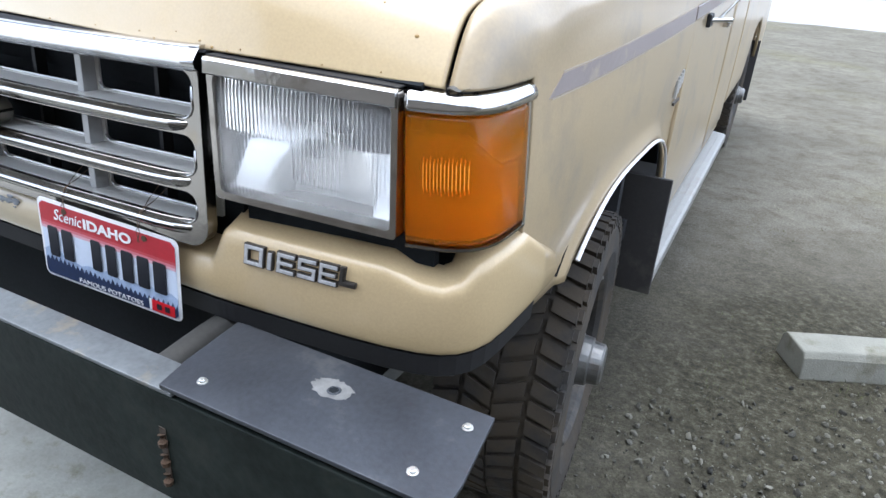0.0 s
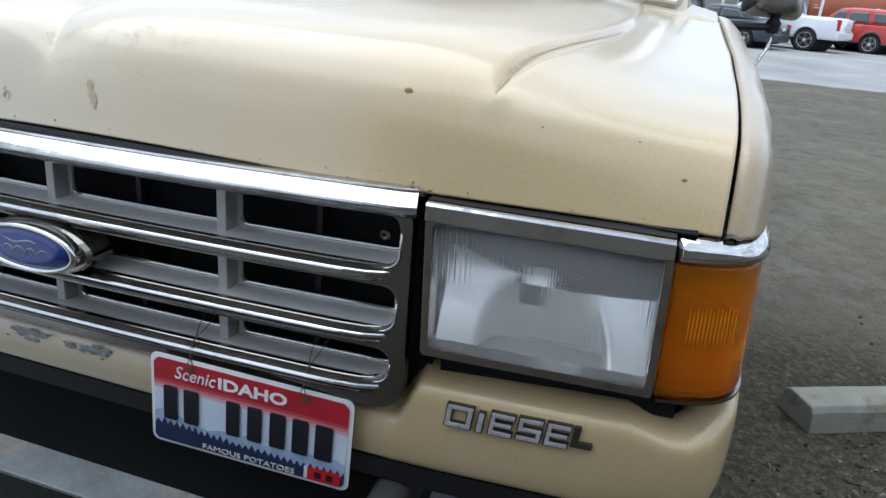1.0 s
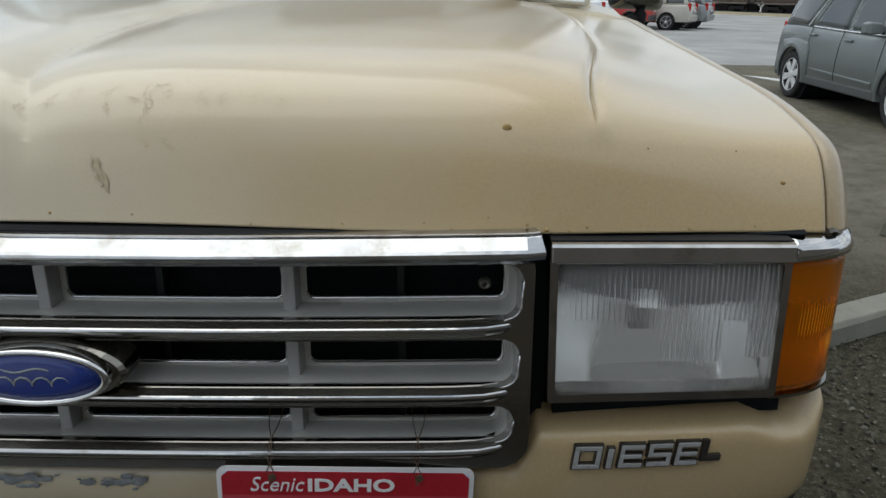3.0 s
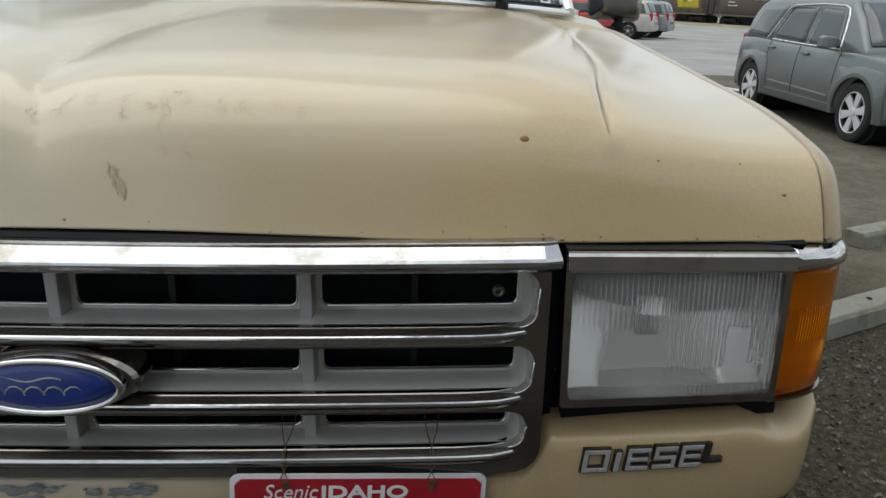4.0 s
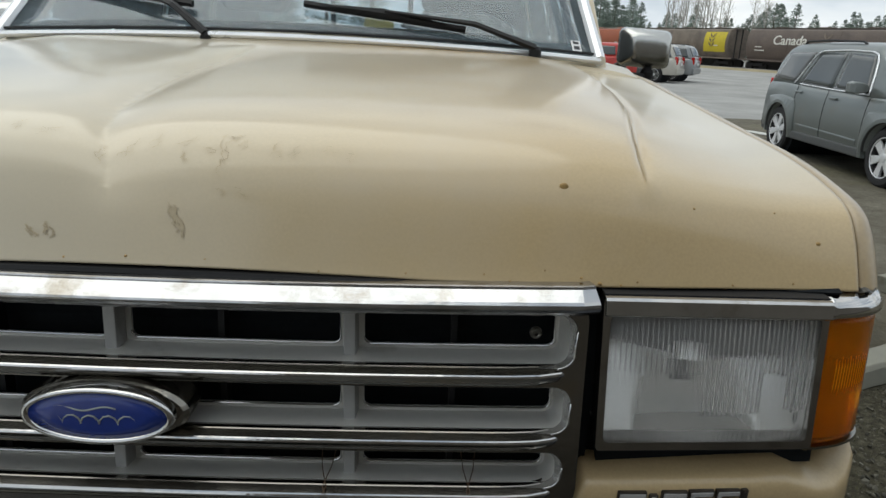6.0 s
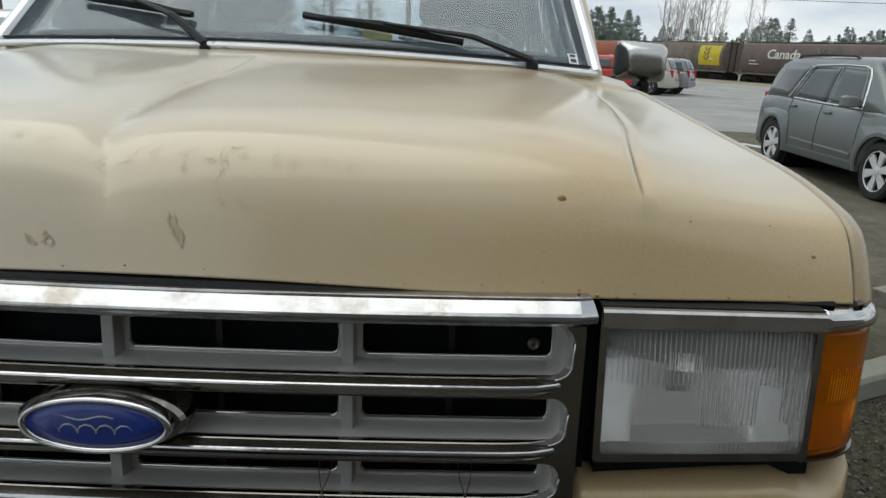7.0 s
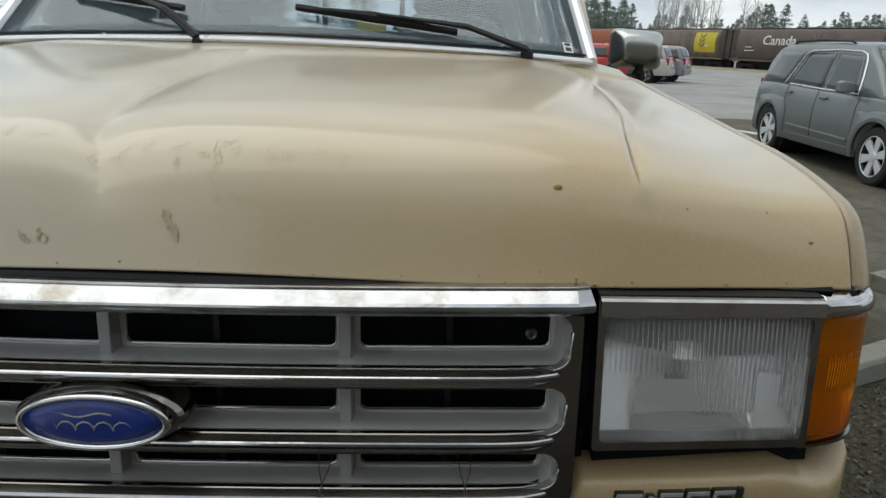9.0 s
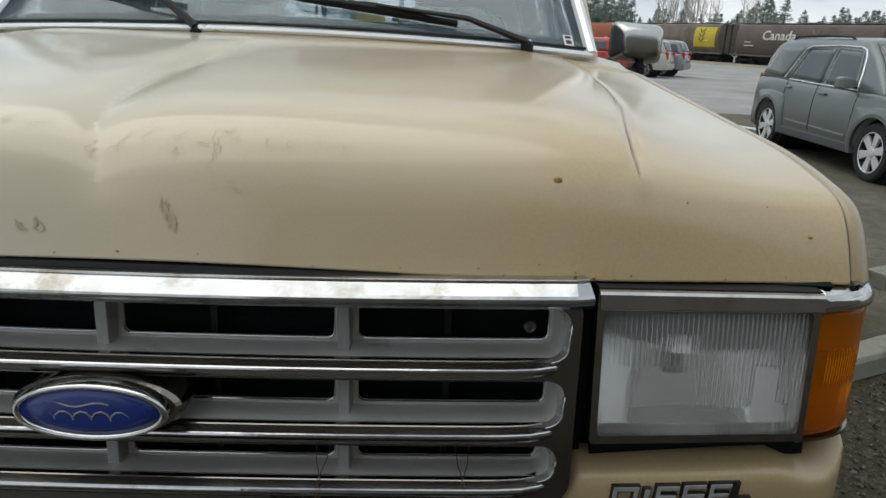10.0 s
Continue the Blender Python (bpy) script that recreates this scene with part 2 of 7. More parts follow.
RUNNING = material("scuffed_running_board", (0.27, 0.27, 0.255), 0.45, 0.3, var=0.15, scale=12, bump=0.05, dirt=(0.25, 0.23, 0.2), dirt_amount=0.35, dirt_scale=8)


# ---- mesh helpers ----
def part(name, bm, mat, parent=None, label="", smooth=False, bevel=0.0, solid=0.0):
    me = bpy.data.meshes.new(name)
    bmesh.ops.recalc_face_normals(bm, faces=bm.faces)
    bm.to_mesh(me)
    bm.free()
    me.materials.append(mat)
    if smooth:
        me.polygons.foreach_set("use_smooth", [True] * len(me.polygons))
    ob = new(name, me)
    if parent is not None:
        ob.parent = parent
    if label:
        ob["label"] = label
    if solid:
        s = ob.modifiers.new("solid", "SOLIDIFY")
        s.thickness, s.offset = solid, -1
    if bevel:
        b = ob.modifiers.new("bevel", "BEVEL")
        b.width, b.segments, b.limit_method, b.angle_limit = bevel, 2, "ANGLE", radians(40)
    return ob


def thing(name, label, category, group="", m=None, kind=""):
    ob = tagged(new(name), label, category, group, kind)
    if m is not None:
        ob.matrix_basis = m
    return ob


def box(x0, x1, y0, y1, z0, z1, bm=None):
    bm = bm or bmesh.new()
    bmesh.ops.create_cube(bm, size=1, matrix=Matrix.Translation(((x0 + x1) / 2, (y0 + y1) / 2, (z0 + z1) / 2)) @ Matrix.Diagonal((x1 - x0, y1 - y0, z1 - z0, 1)))
    return bm


def cyl(a, b, r, r2=None, seg=16, bm=None):
    bm = bm or bmesh.new()
    a, b = Vector(a), Vector(b)
    d = b - a
    m = Matrix.Translation((a + b) / 2) @ d.to_track_quat("Z", "Y").to_matrix().to_4x4()
    bmesh.ops.create_cone(bm, cap_ends=True, segments=seg, radius1=r, radius2=r if r2 is None else r2, depth=d.length, matrix=m)
    return bm


def grid(fn, nu, nv, bm=None):
    """Quads over fn(u, v) for u, v from 0 to 1."""
    bm = bm or bmesh.new()
    vs = [[bm.verts.new(fn(i / nu, j / nv)) for j in range(nv + 1)] for i in range(nu + 1)]
    for i in range(nu):
        for j in range(nv):
            bm.faces.new((vs[i][j], vs[i + 1][j], vs[i + 1][j + 1], vs[i][j + 1]))
    return bm


def loft(rings, closed=True, caps=True, bm=None):
    """Faces between rings of points of equal number."""
    bm = bm or bmesh.new()
    vs = [[bm.verts.new(p) for p in r] for r in rings]
    n = len(rings[0])
    for a, b in zip(vs, vs[1:]):
        for i in range(n if closed else n - 1):
            bm.faces.new((a[i], a[(i + 1) % n], b[(i + 1) % n], b[i]))
    if caps and closed:
        bm.faces.new(vs[0])
        bm.faces.new(vs[-1])
    return bm


def plate(outer, holes, axis_y, depth, bm=None):
    """A flat plate in the xz plane at y = axis_y, with holes, depth to the back."""
    bm = bm or bmesh.new()
    edges = []
    for loop in [outer] + list(holes):
        vs = [bm.verts.new((x, axis_y, z)) for x, z in loop]
        edges += [bm.edges.new((vs[i], vs[(i + 1) % len(vs)])) for i in range(len(vs))]
    res = bmesh.ops.triangle_fill(bm, use_beauty=True, use_dissolve=False, edges=edges)
    faces = [g for g in res["geom"] if isinstance(g, bmesh.types.BMFace)]
    if depth:
        ext = bmesh.ops.extrude_face_region(bm, geom=faces)
        bmesh.ops.translate(bm, vec=(0, depth, 0), verts=[g for g in ext["geom"] if isinstance(g, bmesh.types.BMVert)])
    return bm


def rrect(x0, x1, z0, z1, r, seg=5):
    """Points of a rounded rectangle, anticlockwise from its lower right corner."""
    pts = []
    for cx, cz, a0 in ((x1 - r, z0 + r, -90), (x1 - r, z1 - r, 0), (x0 + r, z1 - r, 90), (x0 + r, z0 + r, 180)):
        for k in range(seg + 1):
            a = radians(a0 + 90 * k / seg)
            pts.append((cx + r * math.cos(a), cz + r * math.sin(a)))
    return pts


def sweep(path, radius, seg=8, bm=None, flat=1.0):
    """A tube along a path."""
    bm = bm or bmesh.new()
    pts = [Vector(p) for p in path]
    rings = []
    for i, p in enumerate(pts):
        d = (pts[min(i + 1, len(pts) - 1)] - pts[max(i - 1, 0)]).normalized()
        side = d.cross(Vector((0, 0, 1)))
        side = side.normalized() if side.length > 1e-4 else Vector((1, 0, 0))
        up = side.cross(d).normalized()
        r = radius[i] if isinstance(radius, (list, tuple)) else radius
        rings.append([p + side * (r * math.cos(2 * math.pi * k / seg)) + up * (r * flat * math.sin(2 * math.pi * k / seg)) for k in range(seg)])
    return loft(rings, bm=bm)


def extrude_profile(profile, path, closed=True, caps=True, bm=None):
    """profile: (across, up) points; path: (x, y) plan points. Across is along the path's outward normal (to the right of its way)."""
    rings = []
    for i, (x, y) in enumerate(path):
        ax, ay = path[max(i - 1, 0)]
        bx, by = path[min(i + 1, len(path) - 1)]
        d = Vector((bx - ax, by - ay)).normalized()
        nx, ny = d.y, -d.x
        rings.append([(x + nx * a, y + ny * a, z) for a, z in profile])
    return loft(rings, closed=closed, caps=caps, bm=bm)


def text_mesh(body, size, extrude=0.0, shear=0.0, bold=0.0):
    """The built-in font as a mesh: in the xy plane, from the origin to the right."""
    cu = bpy.data.curves.new("text", "FONT")
    cu.body, cu.size, cu.extrude, cu.shear, cu.offset = body, size, extrude, shear, bold
    cu.resolution_u = 3
    ob = bpy.data.objects.new("text", cu)
    scene.collection.objects.link(ob)
    me = bpy.data.meshes.new_from_object(ob.evaluated_get(bpy.context.evaluated_depsgraph_get()))
    bpy.data.objects.remove(ob)
    bm = bmesh.new()
    bm.from_mesh(me)
    bpy.data.meshes.remove(me)
    return bm


def fit_text(bm, x0, x1, y0, y1):
    """Stretch a text mesh into a rectangle."""
    xs, ys = [v.co.x for v in bm.verts], [v.co.y for v in bm.verts]
    for v in bm.verts:
        v.co.x = x0 + (v.co.x - min(xs)) / (max(xs) - min(xs)) * (x1 - x0)
        v.co.y = y0 + (v.co.y - min(ys)) / (max(ys) - min(ys)) * (y1 - y0)
    return bm


def smooth01(t):
    t = min(1.0, max(0.0, t))
    return t * t * (3 - 2 * t)


def lerp_table(t, table):
    return float(np.interp(t, [a for a, _ in table], [b for _, b in table]))


# ---- ground ----
GROUND = bpy.data.materials.new("gravel_lot")
GROUND.use_nodes = True
gn, gl = GROUND.node_tree.nodes, GROUND.node_tree.links
g_b = gn["Principled BSDF"]
g_b.inputs["Roughness"].default_value = 0.95
g_b.inputs["Specular IOR Level"].default_value = 0.15
g_tc = gn.new("ShaderNodeTexCoord")


def g_noise(scale, detail=4, rough=0.55):
    t = gn.new("ShaderNodeTexNoise")
    t.inputs["Scale"].default_value, t.inputs["Detail"].default_value, t.inputs["Roughness"].default_value = scale, detail, rough
    gl.new(g_tc.outputs["Object"], t.inputs["Vector"])
    return t.outputs["Fac"]


def g_ramp(fac, *stops):
    r = gn.new("ShaderNodeValToRGB")
    e = r.color_ramp.elements
    e[0].position, e[0].color = stops[0][0], (*stops[0][1], 1)
    e[1].position, e[1].color = stops[-1][0], (*stops[-1][1], 1)
    for p, c in stops[1:-1]:
        k = e.new(p)
        k.color = (*c, 1)
    gl.new(fac, r.inputs["Fac"])
    return r.outputs["Color"]


def g_mix(fac, a, b, mode="MIX"):
    m = gn.new("ShaderNodeMix")
    m.data_type, m.blend_type = "RGBA", mode
    if isinstance(fac, float):
        m.inputs["Factor"].default_value = fac
    else:
        gl.new(fac, m.inputs["Factor"])
    gl.new(a, m.inputs["A"])
    gl.new(b, m.inputs["B"])
    return m.outputs["Result"]


def g_range(fac, a, b, c=0.0, d=1.0):
    m = gn.new("ShaderNodeMapRange")
    m.inputs["From Min"].default_value, m.inputs["From Max"].default_value = a, b
    m.inputs["To Min"].default_value, m.inputs["To Max"].default_value = c, d
    gl.new(fac, m.inputs["Value"])
    return m.outputs["Result"]


g_dirt = g_ramp(g_noise(0.9, 9, 0.72), (0.25, (0.135, 0.124, 0.100)), (0.5, (0.185, 0.172, 0.144)), (0.75, (0.265, 0.248, 0.212)))
g_grit = g_ramp(g_noise(90, 3, 0.7), (0.35, (0.42, 0.40, 0.37)), (0.5, (0.62, 0.62, 0.60)), (0.68, (0.95, 0.95, 0.93)))
g_col = g_mix(0.75, g_dirt, g_grit, "MULTIPLY")
g_patch = g_ramp(g_noise(5.5, 9, 0.78), (0.34, (0.50, 0.48, 0.42)), (0.5, (0.86, 0.85, 0.80)), (0.66, (1.0, 1.0, 1.0)))
g_col = g_mix(0.85, g_col, g_patch, "MULTIPLY")
g_moss = g_ramp(g_noise(14, 6, 0.6), (0.4, (0.075, 0.075, 0.035)), (0.6, (0.15, 0.135, 0.07)))
g_col = g_mix(g_range(g_noise(0.55, 6, 0.6), 0.53, 0.66, 0.0, 0.4), g_col, g_moss)
# darker mossy patch of gravel by the parking blocks, fading outwards
g_strip = gn.new("ShaderNodeVectorMath")
g_strip.operation = "DISTANCE"
g_strip.inputs[1].default_value = (2.45, 1.1, 0)
gl.new(g_tc.outputs["Object"], g_strip.inputs[0])
g_dark_gravel = g_ramp(g_noise(31, 9, 0.82), (0.36, (0.014, 0.013, 0.009)), (0.52, (0.046, 0.042, 0.027)), (0.66, (0.112, 0.106, 0.078)))
g_sum = gn.new("ShaderNodeMath")
g_sum.operation = "MULTIPLY_ADD"
g_sum.inputs[1].default_value = 1.6
gl.new(g_noise(1.6, 6, 0.6), g_sum.inputs[0])
gl.new(g_strip.outputs["Value"], g_sum.inputs[2])
g_col = g_mix(g_range(g_sum.outputs[0], 2.0, 3.3, 0.95, 0.0), g_col, g_dark_gravel)
# the paved street beyond the lot is one lighter, smoother band of the same sheet
g_sep = gn.new("ShaderNodeSeparateXYZ")
gl.new(g_tc.outputs["Object"], g_sep.inputs["Vector"])
g_edge = gn.new("ShaderNodeMath")
g_edge.operation = "MULTIPLY_ADD"
g_edge.inputs[1].default_value = 1.2
gl.new(g_noise(0.5, 5, 0.6), g_edge.inputs[0])
gl.new(g_sep.outputs["Y"], g_edge.inputs[2])
g_road = g_ramp(g_noise(0.35, 7, 0.65), (0.3, (0.228, 0.228, 0.220)), (0.7, (0.375, 0.374, 0.362)))
g_col = g_mix(g_range(g_edge.outputs[0], 16.1, 16.35), g_col, g_road)
gl.new(g_col, g_b.inputs["Base Color"])
g_bump = gn.new("ShaderNodeBump")
g_bump.inputs["Strength"].default_value, g_bump.inputs["Distance"].default_value = 0.6, 0.02
gl.new(g_noise(55, 4, 0.7), g_bump.inputs["Height"])
gl.new(g_bump.outputs["Normal"], g_b.inputs["Normal"])


def ground_z(x, y):
    near = 0.010 * noise.noise((x * 0.9, y * 0.9, 0.3)) + 0.006 * noise.noise((x * 4, y * 4, 1.7))
    fade = 1 - smooth01((abs(x) + abs(y) - 12) / 10)
    return near * fade - 0.012


def build_ground():
    xs = [-3000, -800, -250, -90, -40, -20] + [-10 + 0.5 * i for i in range(19)] + [-0.5 + 0.08 * i for i in range(58)] + [4.5 + 0.5 * i for i in range(18)] + [16, 25, 45, 90, 250, 800, 3000]
    ys = [-3000, -800, -200, -60, -20, -8, -4, -2] + [-1.5 + 0.08 * i for i in range(75)] + [5 + 0.5 * i for i in range(24)] + [20, 26, 34, 50, 90, 200, 600, 3000]
    bm = bmesh.new()
    vs = [[bm.verts.new((x, y, ground_z(x, y))) for y in ys] for x in xs]
    for i in range(len(xs) - 1):
        for j in range(len(ys) - 1):
            bm.faces.new((vs[i][j], vs[i + 1][j], vs[i + 1][j + 1], vs[i][j + 1]))
    ob = part("ground", bm, GROUND, smooth=True)
    return tagged(ob, "grey-brown gravel lot running out to a pale paved street", "ground", kind="structure")


build_ground()

STONE = material("gravel_stone", (0.094, 0.090, 0.072), 0.9, var=0.3, scale=30, bump=0.1, bump_scale=300)


def scatter_stones(name, label, count, x0, x1, y0, y1, r0, r1, mat, seed, dz=0.0):
    rnd = random.Random(seed)
    base = bmesh.new()
    bmesh.ops.create_icosphere(base, subdivisions=1, radius=1)
    bv, bf = [v.co.copy() for v in base.verts], [[v.index for v in f.verts] for f in base.faces]
    base.free()
    verts, faces = [], []
    for _ in range(count):
        x, y = rnd.uniform(x0, x1), rnd.uniform(y0, y1)
        if noise.noise((x * 1.1, y * 1.1, seed)) < rnd.uniform(-0.5, 0.35) + max(0.0, math.hypot(x - 2.35, y - 1.05) - 0.95) * 0.9:
            continue
        r = r0 + (r1 - r0) * rnd.random() ** 4
        m = Euler((rnd.uniform(0, 6), rnd.uniform(0, 6), rnd.uniform(0, 6))).to_matrix() @ Matrix.Diagonal((1, rnd.uniform(0.6, 1), rnd.uniform(0.4, 0.8)))
        off = len(verts)
        jit = [rnd.uniform(0.6, 1.3) for _ in bv]
        verts += [tuple(m @ (v * r * k) + Vector((x, y, ground_z(x, y) + dz + r * 0.25))) for v, k in zip(bv, jit)]
        faces += [[i + off for i in f] for f in bf]
    me = bpy.data.meshes.new(name)
    me.from_pydata(verts, [], faces)
    me.materials.append(mat)
    return tagged(new(name, me), label, "gravel", kind="stuff")


nt = STONE.node_tree
s_geo, s_hsv, s_mr = nt.nodes.new("ShaderNodeNewGeometry"), nt.nodes.new("ShaderNodeHueSaturation"), nt.nodes.new("ShaderNodeMapRange")
s_mr.inputs["To Min"].default_value, s_mr.inputs["To Max"].default_value = 0.2, 1.8
nt.links.new(s_geo.outputs["Random Per Island"], s_mr.inputs["Value"])
nt.links.new(s_mr.outputs["Result"], s_hsv.inputs["Value"])
nt.links.new(nt.nodes["Principled BSDF"].inputs["Base Color"].links[0].from_socket, s_hsv.inputs["Color"])
nt.links.new(s_hsv.outputs["Color"], nt.nodes["Principled BSDF"].inputs["Base Color"])
scatter_stones("gravel", "loose grey gravel scattered over the dirt beside the truck", 27000, 1.0, 3.7, -0.6, 3.0, 0.0024, 0.015, STONE, 5)
scatter_stones("gravel", "sparse pebbles on the pale ground under the truck", 900, -1.6, 0.7, -0.9, 0.6, 0.003, 0.010, STONE, 9, 0.017)

bm = grid(lambda u, v: Vector((-5.0 + 5.35 * u + 0.02 * noise.noise((v * 9, 0, 0)), -0.95 + 2.45 * v, 0.006 + 0.002 * noise.noise((u * 20, v * 20, 0)))), 40, 30)
tagged(part("pavement", bm, material("pale_concrete_pad", (0.275, 0.275, 0.245), 0.85, var=0.2, scale=9, bump=0.25, bump_scale=90, dirt=(0.15, 0.14, 0.095), dirt_amount=0.40, dirt_scale=14), smooth=True, solid=0.03), "pale dusty concrete pad under the truck's nose", "pavement", kind="structure")

# unseen ground, added dark so that the chrome reflects dark brown
bm = grid(lambda u, v: Vector((-1.3 + 10.3 * u + 0.06 * noise.noise((v * 7, 3, 0)), -7.99 + 7.03 * v, 0.004 + 0.004 * noise.noise((u * 9, v * 9, 4)))), 40, 30)
tagged(part("pavement", bm, material("dark_unseen_asphalt", (0.036, 0.031, 0.024), 0.85, var=0.25, scale=4, bump=0.3, bump_scale=80, dirt=(0.07, 0.06, 0.045), dirt_amount=0.3, dirt_scale=3), smooth=True, solid=0.03), "unseen dark asphalt added before the truck for chrome reflections", "pavement", kind="structure")

# unseen pale ground further left, added for bright reflections in the grille
bm = grid(lambda u, v: Vector((-11.0 + 9.68 * u, -7.99 + 7.03 * v, 0.005 + 0.003 * noise.noise((u * 9, v * 9, 8)))), 40, 30)
tagged(part("pavement", bm, material("pale_unseen_concrete", (0.45, 0.44, 0.41), 0.85, var=0.15, scale=4, bump=0.15, bump_scale=90, dirt=(0.25, 0.23, 0.19), dirt_amount=0.25, dirt_scale=3), smooth=True, solid=0.03), "unseen pale concrete added before the truck for chrome reflections", "pavement", kind="structure")

LEAF = material("dead_brown_leaf", (0.045, 0.038, 0.024), 0.9, var=0.5, scale=30)
rnd = random.Random(33)
lv, lf = [], []
for _ in range(260):
    x, y, r, a = rnd.uniform(-1.4, 0.66), rnd.uniform(-0.93, -0.16), rnd.uniform(0.003, 0.011), rnd.uniform(0, 6.283)
    n0, k = len(lv), rnd.randint(5, 7)
    rim = [(x + r * rnd.uniform(0.5, 1.2) * math.cos(a + 6.283 * i / k), y + 0.7 * r * rnd.uniform(0.5, 1.2) * math.sin(a + 6.283 * i / k)) for i in range(k)]
    lv += [(px, py, 0.010) for px, py in rim] + [(x, y, 0.012 + 0.4 * r)]
    lf += [(n0 + i, n0 + (i + 1) % k, n0 + k) for i in range(k)]
me = bpy.data.meshes.new("leaf_litter")
me.from_pydata(lv, [], lf)
me.materials.append(LEAF)
tagged(new("leaf_litter", me), "dark dead leaf crumbs scattered on the pale concrete", "leaves", kind="stuff")

# low tufts of dry and green grass in the gravel by the blocks
GRASS = material("dry_green_grass", (0.085, 0.088, 0.040), 0.9, var=0.5, scale=5)
rnd = random.Random(21)
gv, gf = [], []
for _ in range(420):
    cx, cy = rnd.uniform(1.25, 3.6), rnd.uniform(-0.2, 3.6)
    if noise.noise((cx * 1.4, cy * 1.4, 7.0)) < 0.05:
        continue
    for _ in range(rnd.randint(4, 9)):
        x, y, a, hgt = cx + rnd.gauss(0, 0.02), cy + rnd.gauss(0, 0.02), rnd.uniform(0, 6.283), rnd.uniform(0.007, 0.022)
        z, w, l = ground_z(x, y) - 0.002, 0.0018, rnd.uniform(0.3, 1.1) * hgt
        n0 = len(gv)
        gv += [(x - w * math.sin(a), y + w * math.cos(a), z), (x + w * math.sin(a), y - w * math.cos(a), z), (x + l * math.cos(a), y + l * math.sin(a), z + hgt)]
        gf.append((n0, n0 + 1, n0 + 2))
me = bpy.data.meshes.new("grass")
me.from_pydata(gv, [], gf)
me.materials.append(GRASS)
tagged(new("grass", me), "sparse low grass tufts growing through the gravel", "grass", kind="stuff")


# ---- the pickup truck: nose at y = 0, middle at x = 0 ----
truck = thing("pickup_truck", "faded tan older pickup truck with chrome grille and steel bumper", "pickup truck")

# hood: profiles from the front edge back, (y, z), down the middle and along its side
HOOD_MID = [(0.000, 1.222), (0.011, 1.256), (0.024, 1.290), (0.043, 1.320), (0.078, 1.342), (0.14, 1.356), (0.26, 1.370), (0.5, 1.387), (0.8, 1.405), (1.155, 1.424)]
HOOD_SIDE = [(0.044, 1.205), (0.060, 1.241), (0.080, 1.276), (0.106, 1.299), (0.146, 1.316), (0.21, 1.330), (0.32, 1.343), (0.52, 1.357), (0.82, 1.378), (1.165, 1.410)]


def dense(profile, n=240):
    arr = np.array(profile)
    d = np.concatenate([[0], np.cumsum(np.hypot(*np.diff(arr, axis=0).T))])
    knots = np.linspace(0, 1, len(arr))
    t = np.linspace(0, 1, n)
    y, z = np.interp(t, knots, arr[:, 0]), np.interp(t, knots, arr[:, 1])
    k = np.ones(31) / 31
    pad = lambda a: np.concatenate([2 * a[0] - a[15:0:-1], a, 2 * a[-1] - a[-2:-17:-1]])
    return np.convolve(pad(y), k, "valid"), np.convolve(pad(z), k, "valid"), t


DENT = [(0.0, 0.010), (0.04, -0.002), (0.10, -0.028), (0.17, -0.045), (0.29, -0.062), (0.43, -0.074), (0.58, -0.085), (0.8, -0.085), (1.2, -0.08)]
CREASE = [(0.0, 0.622), (0.10, 0.630), (0.17, 0.642), (0.34, 0.680), (0.48, 0.708), (0.62, 0.728), (0.80, 0.742), (1.0, 0.744), (1.2, 0.740)]
HM, HS = dense(HOOD_MID), dense(HOOD_SIDE)


def hood_edge(y):
    return 0.905 + 0.004 * smooth01((y - 0.07) / 0.12) + 0.018 * min(1.0, max(0.0, (y - 0.17) / 0.5))


def hood_pt(x, s):
    """A point of the hood at x, s from 0 (front edge) to 1 (cowl)."""
    a = abs(x)
    w = smooth01((a - 0.50) / 0.42) ** 1.2
    ym, zm = np.interp(s, HM[2], HM[0]), np.interp(s, HM[2], HM[1])
    ys, zs = np.interp(s, HS[2], HS[0]), np.interp(s, HS[2], HS[1])
    y, z = ym + (ys - ym) * w, zm + (zs - zm) * w
    # the raised middle ends in a step along each side
    xc = lerp_table(y, CREASE)
    rise = smooth01((s - 0.27) / 0.25)
    step = smooth01((a - xc + 0.004) / 0.013)
    crown = 0.010 * (1 - (x / 0.9) ** 2)
    z += smooth01((s - 0.12) / 0.5) * (0.020 - 0.020 * smooth01((a - xc + 0.16) / 0.34)) - rise * (0.008 * step + 0.0065 * math.exp(-((a - xc - 0.003) / 0.0085) ** 2)) + crown * smooth01(s / 0.4)
    # the step runs out in a soft bulge on the crest
    bump = 0.0024 * math.exp(-((a - xc - 0.006) / 0.012) ** 2 - ((s - 0.335) / 0.055) ** 2)
    y, z = y - bump, z + bump
    z -= (0.004 + 0.005 * smooth01(a / 0.55)) * (1 - smooth01(s / 0.22)) * (1 - w)
    # a long shallow dent runs back from the middle of the front edge
    off = x - lerp_table(y, DENT)
    soft = math.sqrt(off * off + 0.00003)
    dent = -0.0230 * math.exp(-soft / (0.030 if off < 0 else 0.065))
    z += smooth01((s - 0.10) / 0.26) * (1 - smooth01((y - 0.75) / 0.40)) * dent
    z += 0.0014 * noise.noise((x * 3.1, y * 3.1, 0.2)) + 0.0005 * noise.noise((x * 9.0, y * 6.0, 3.2)) * smooth01((s - 0.25) / 0.2)
    return Vector((x, y, z))


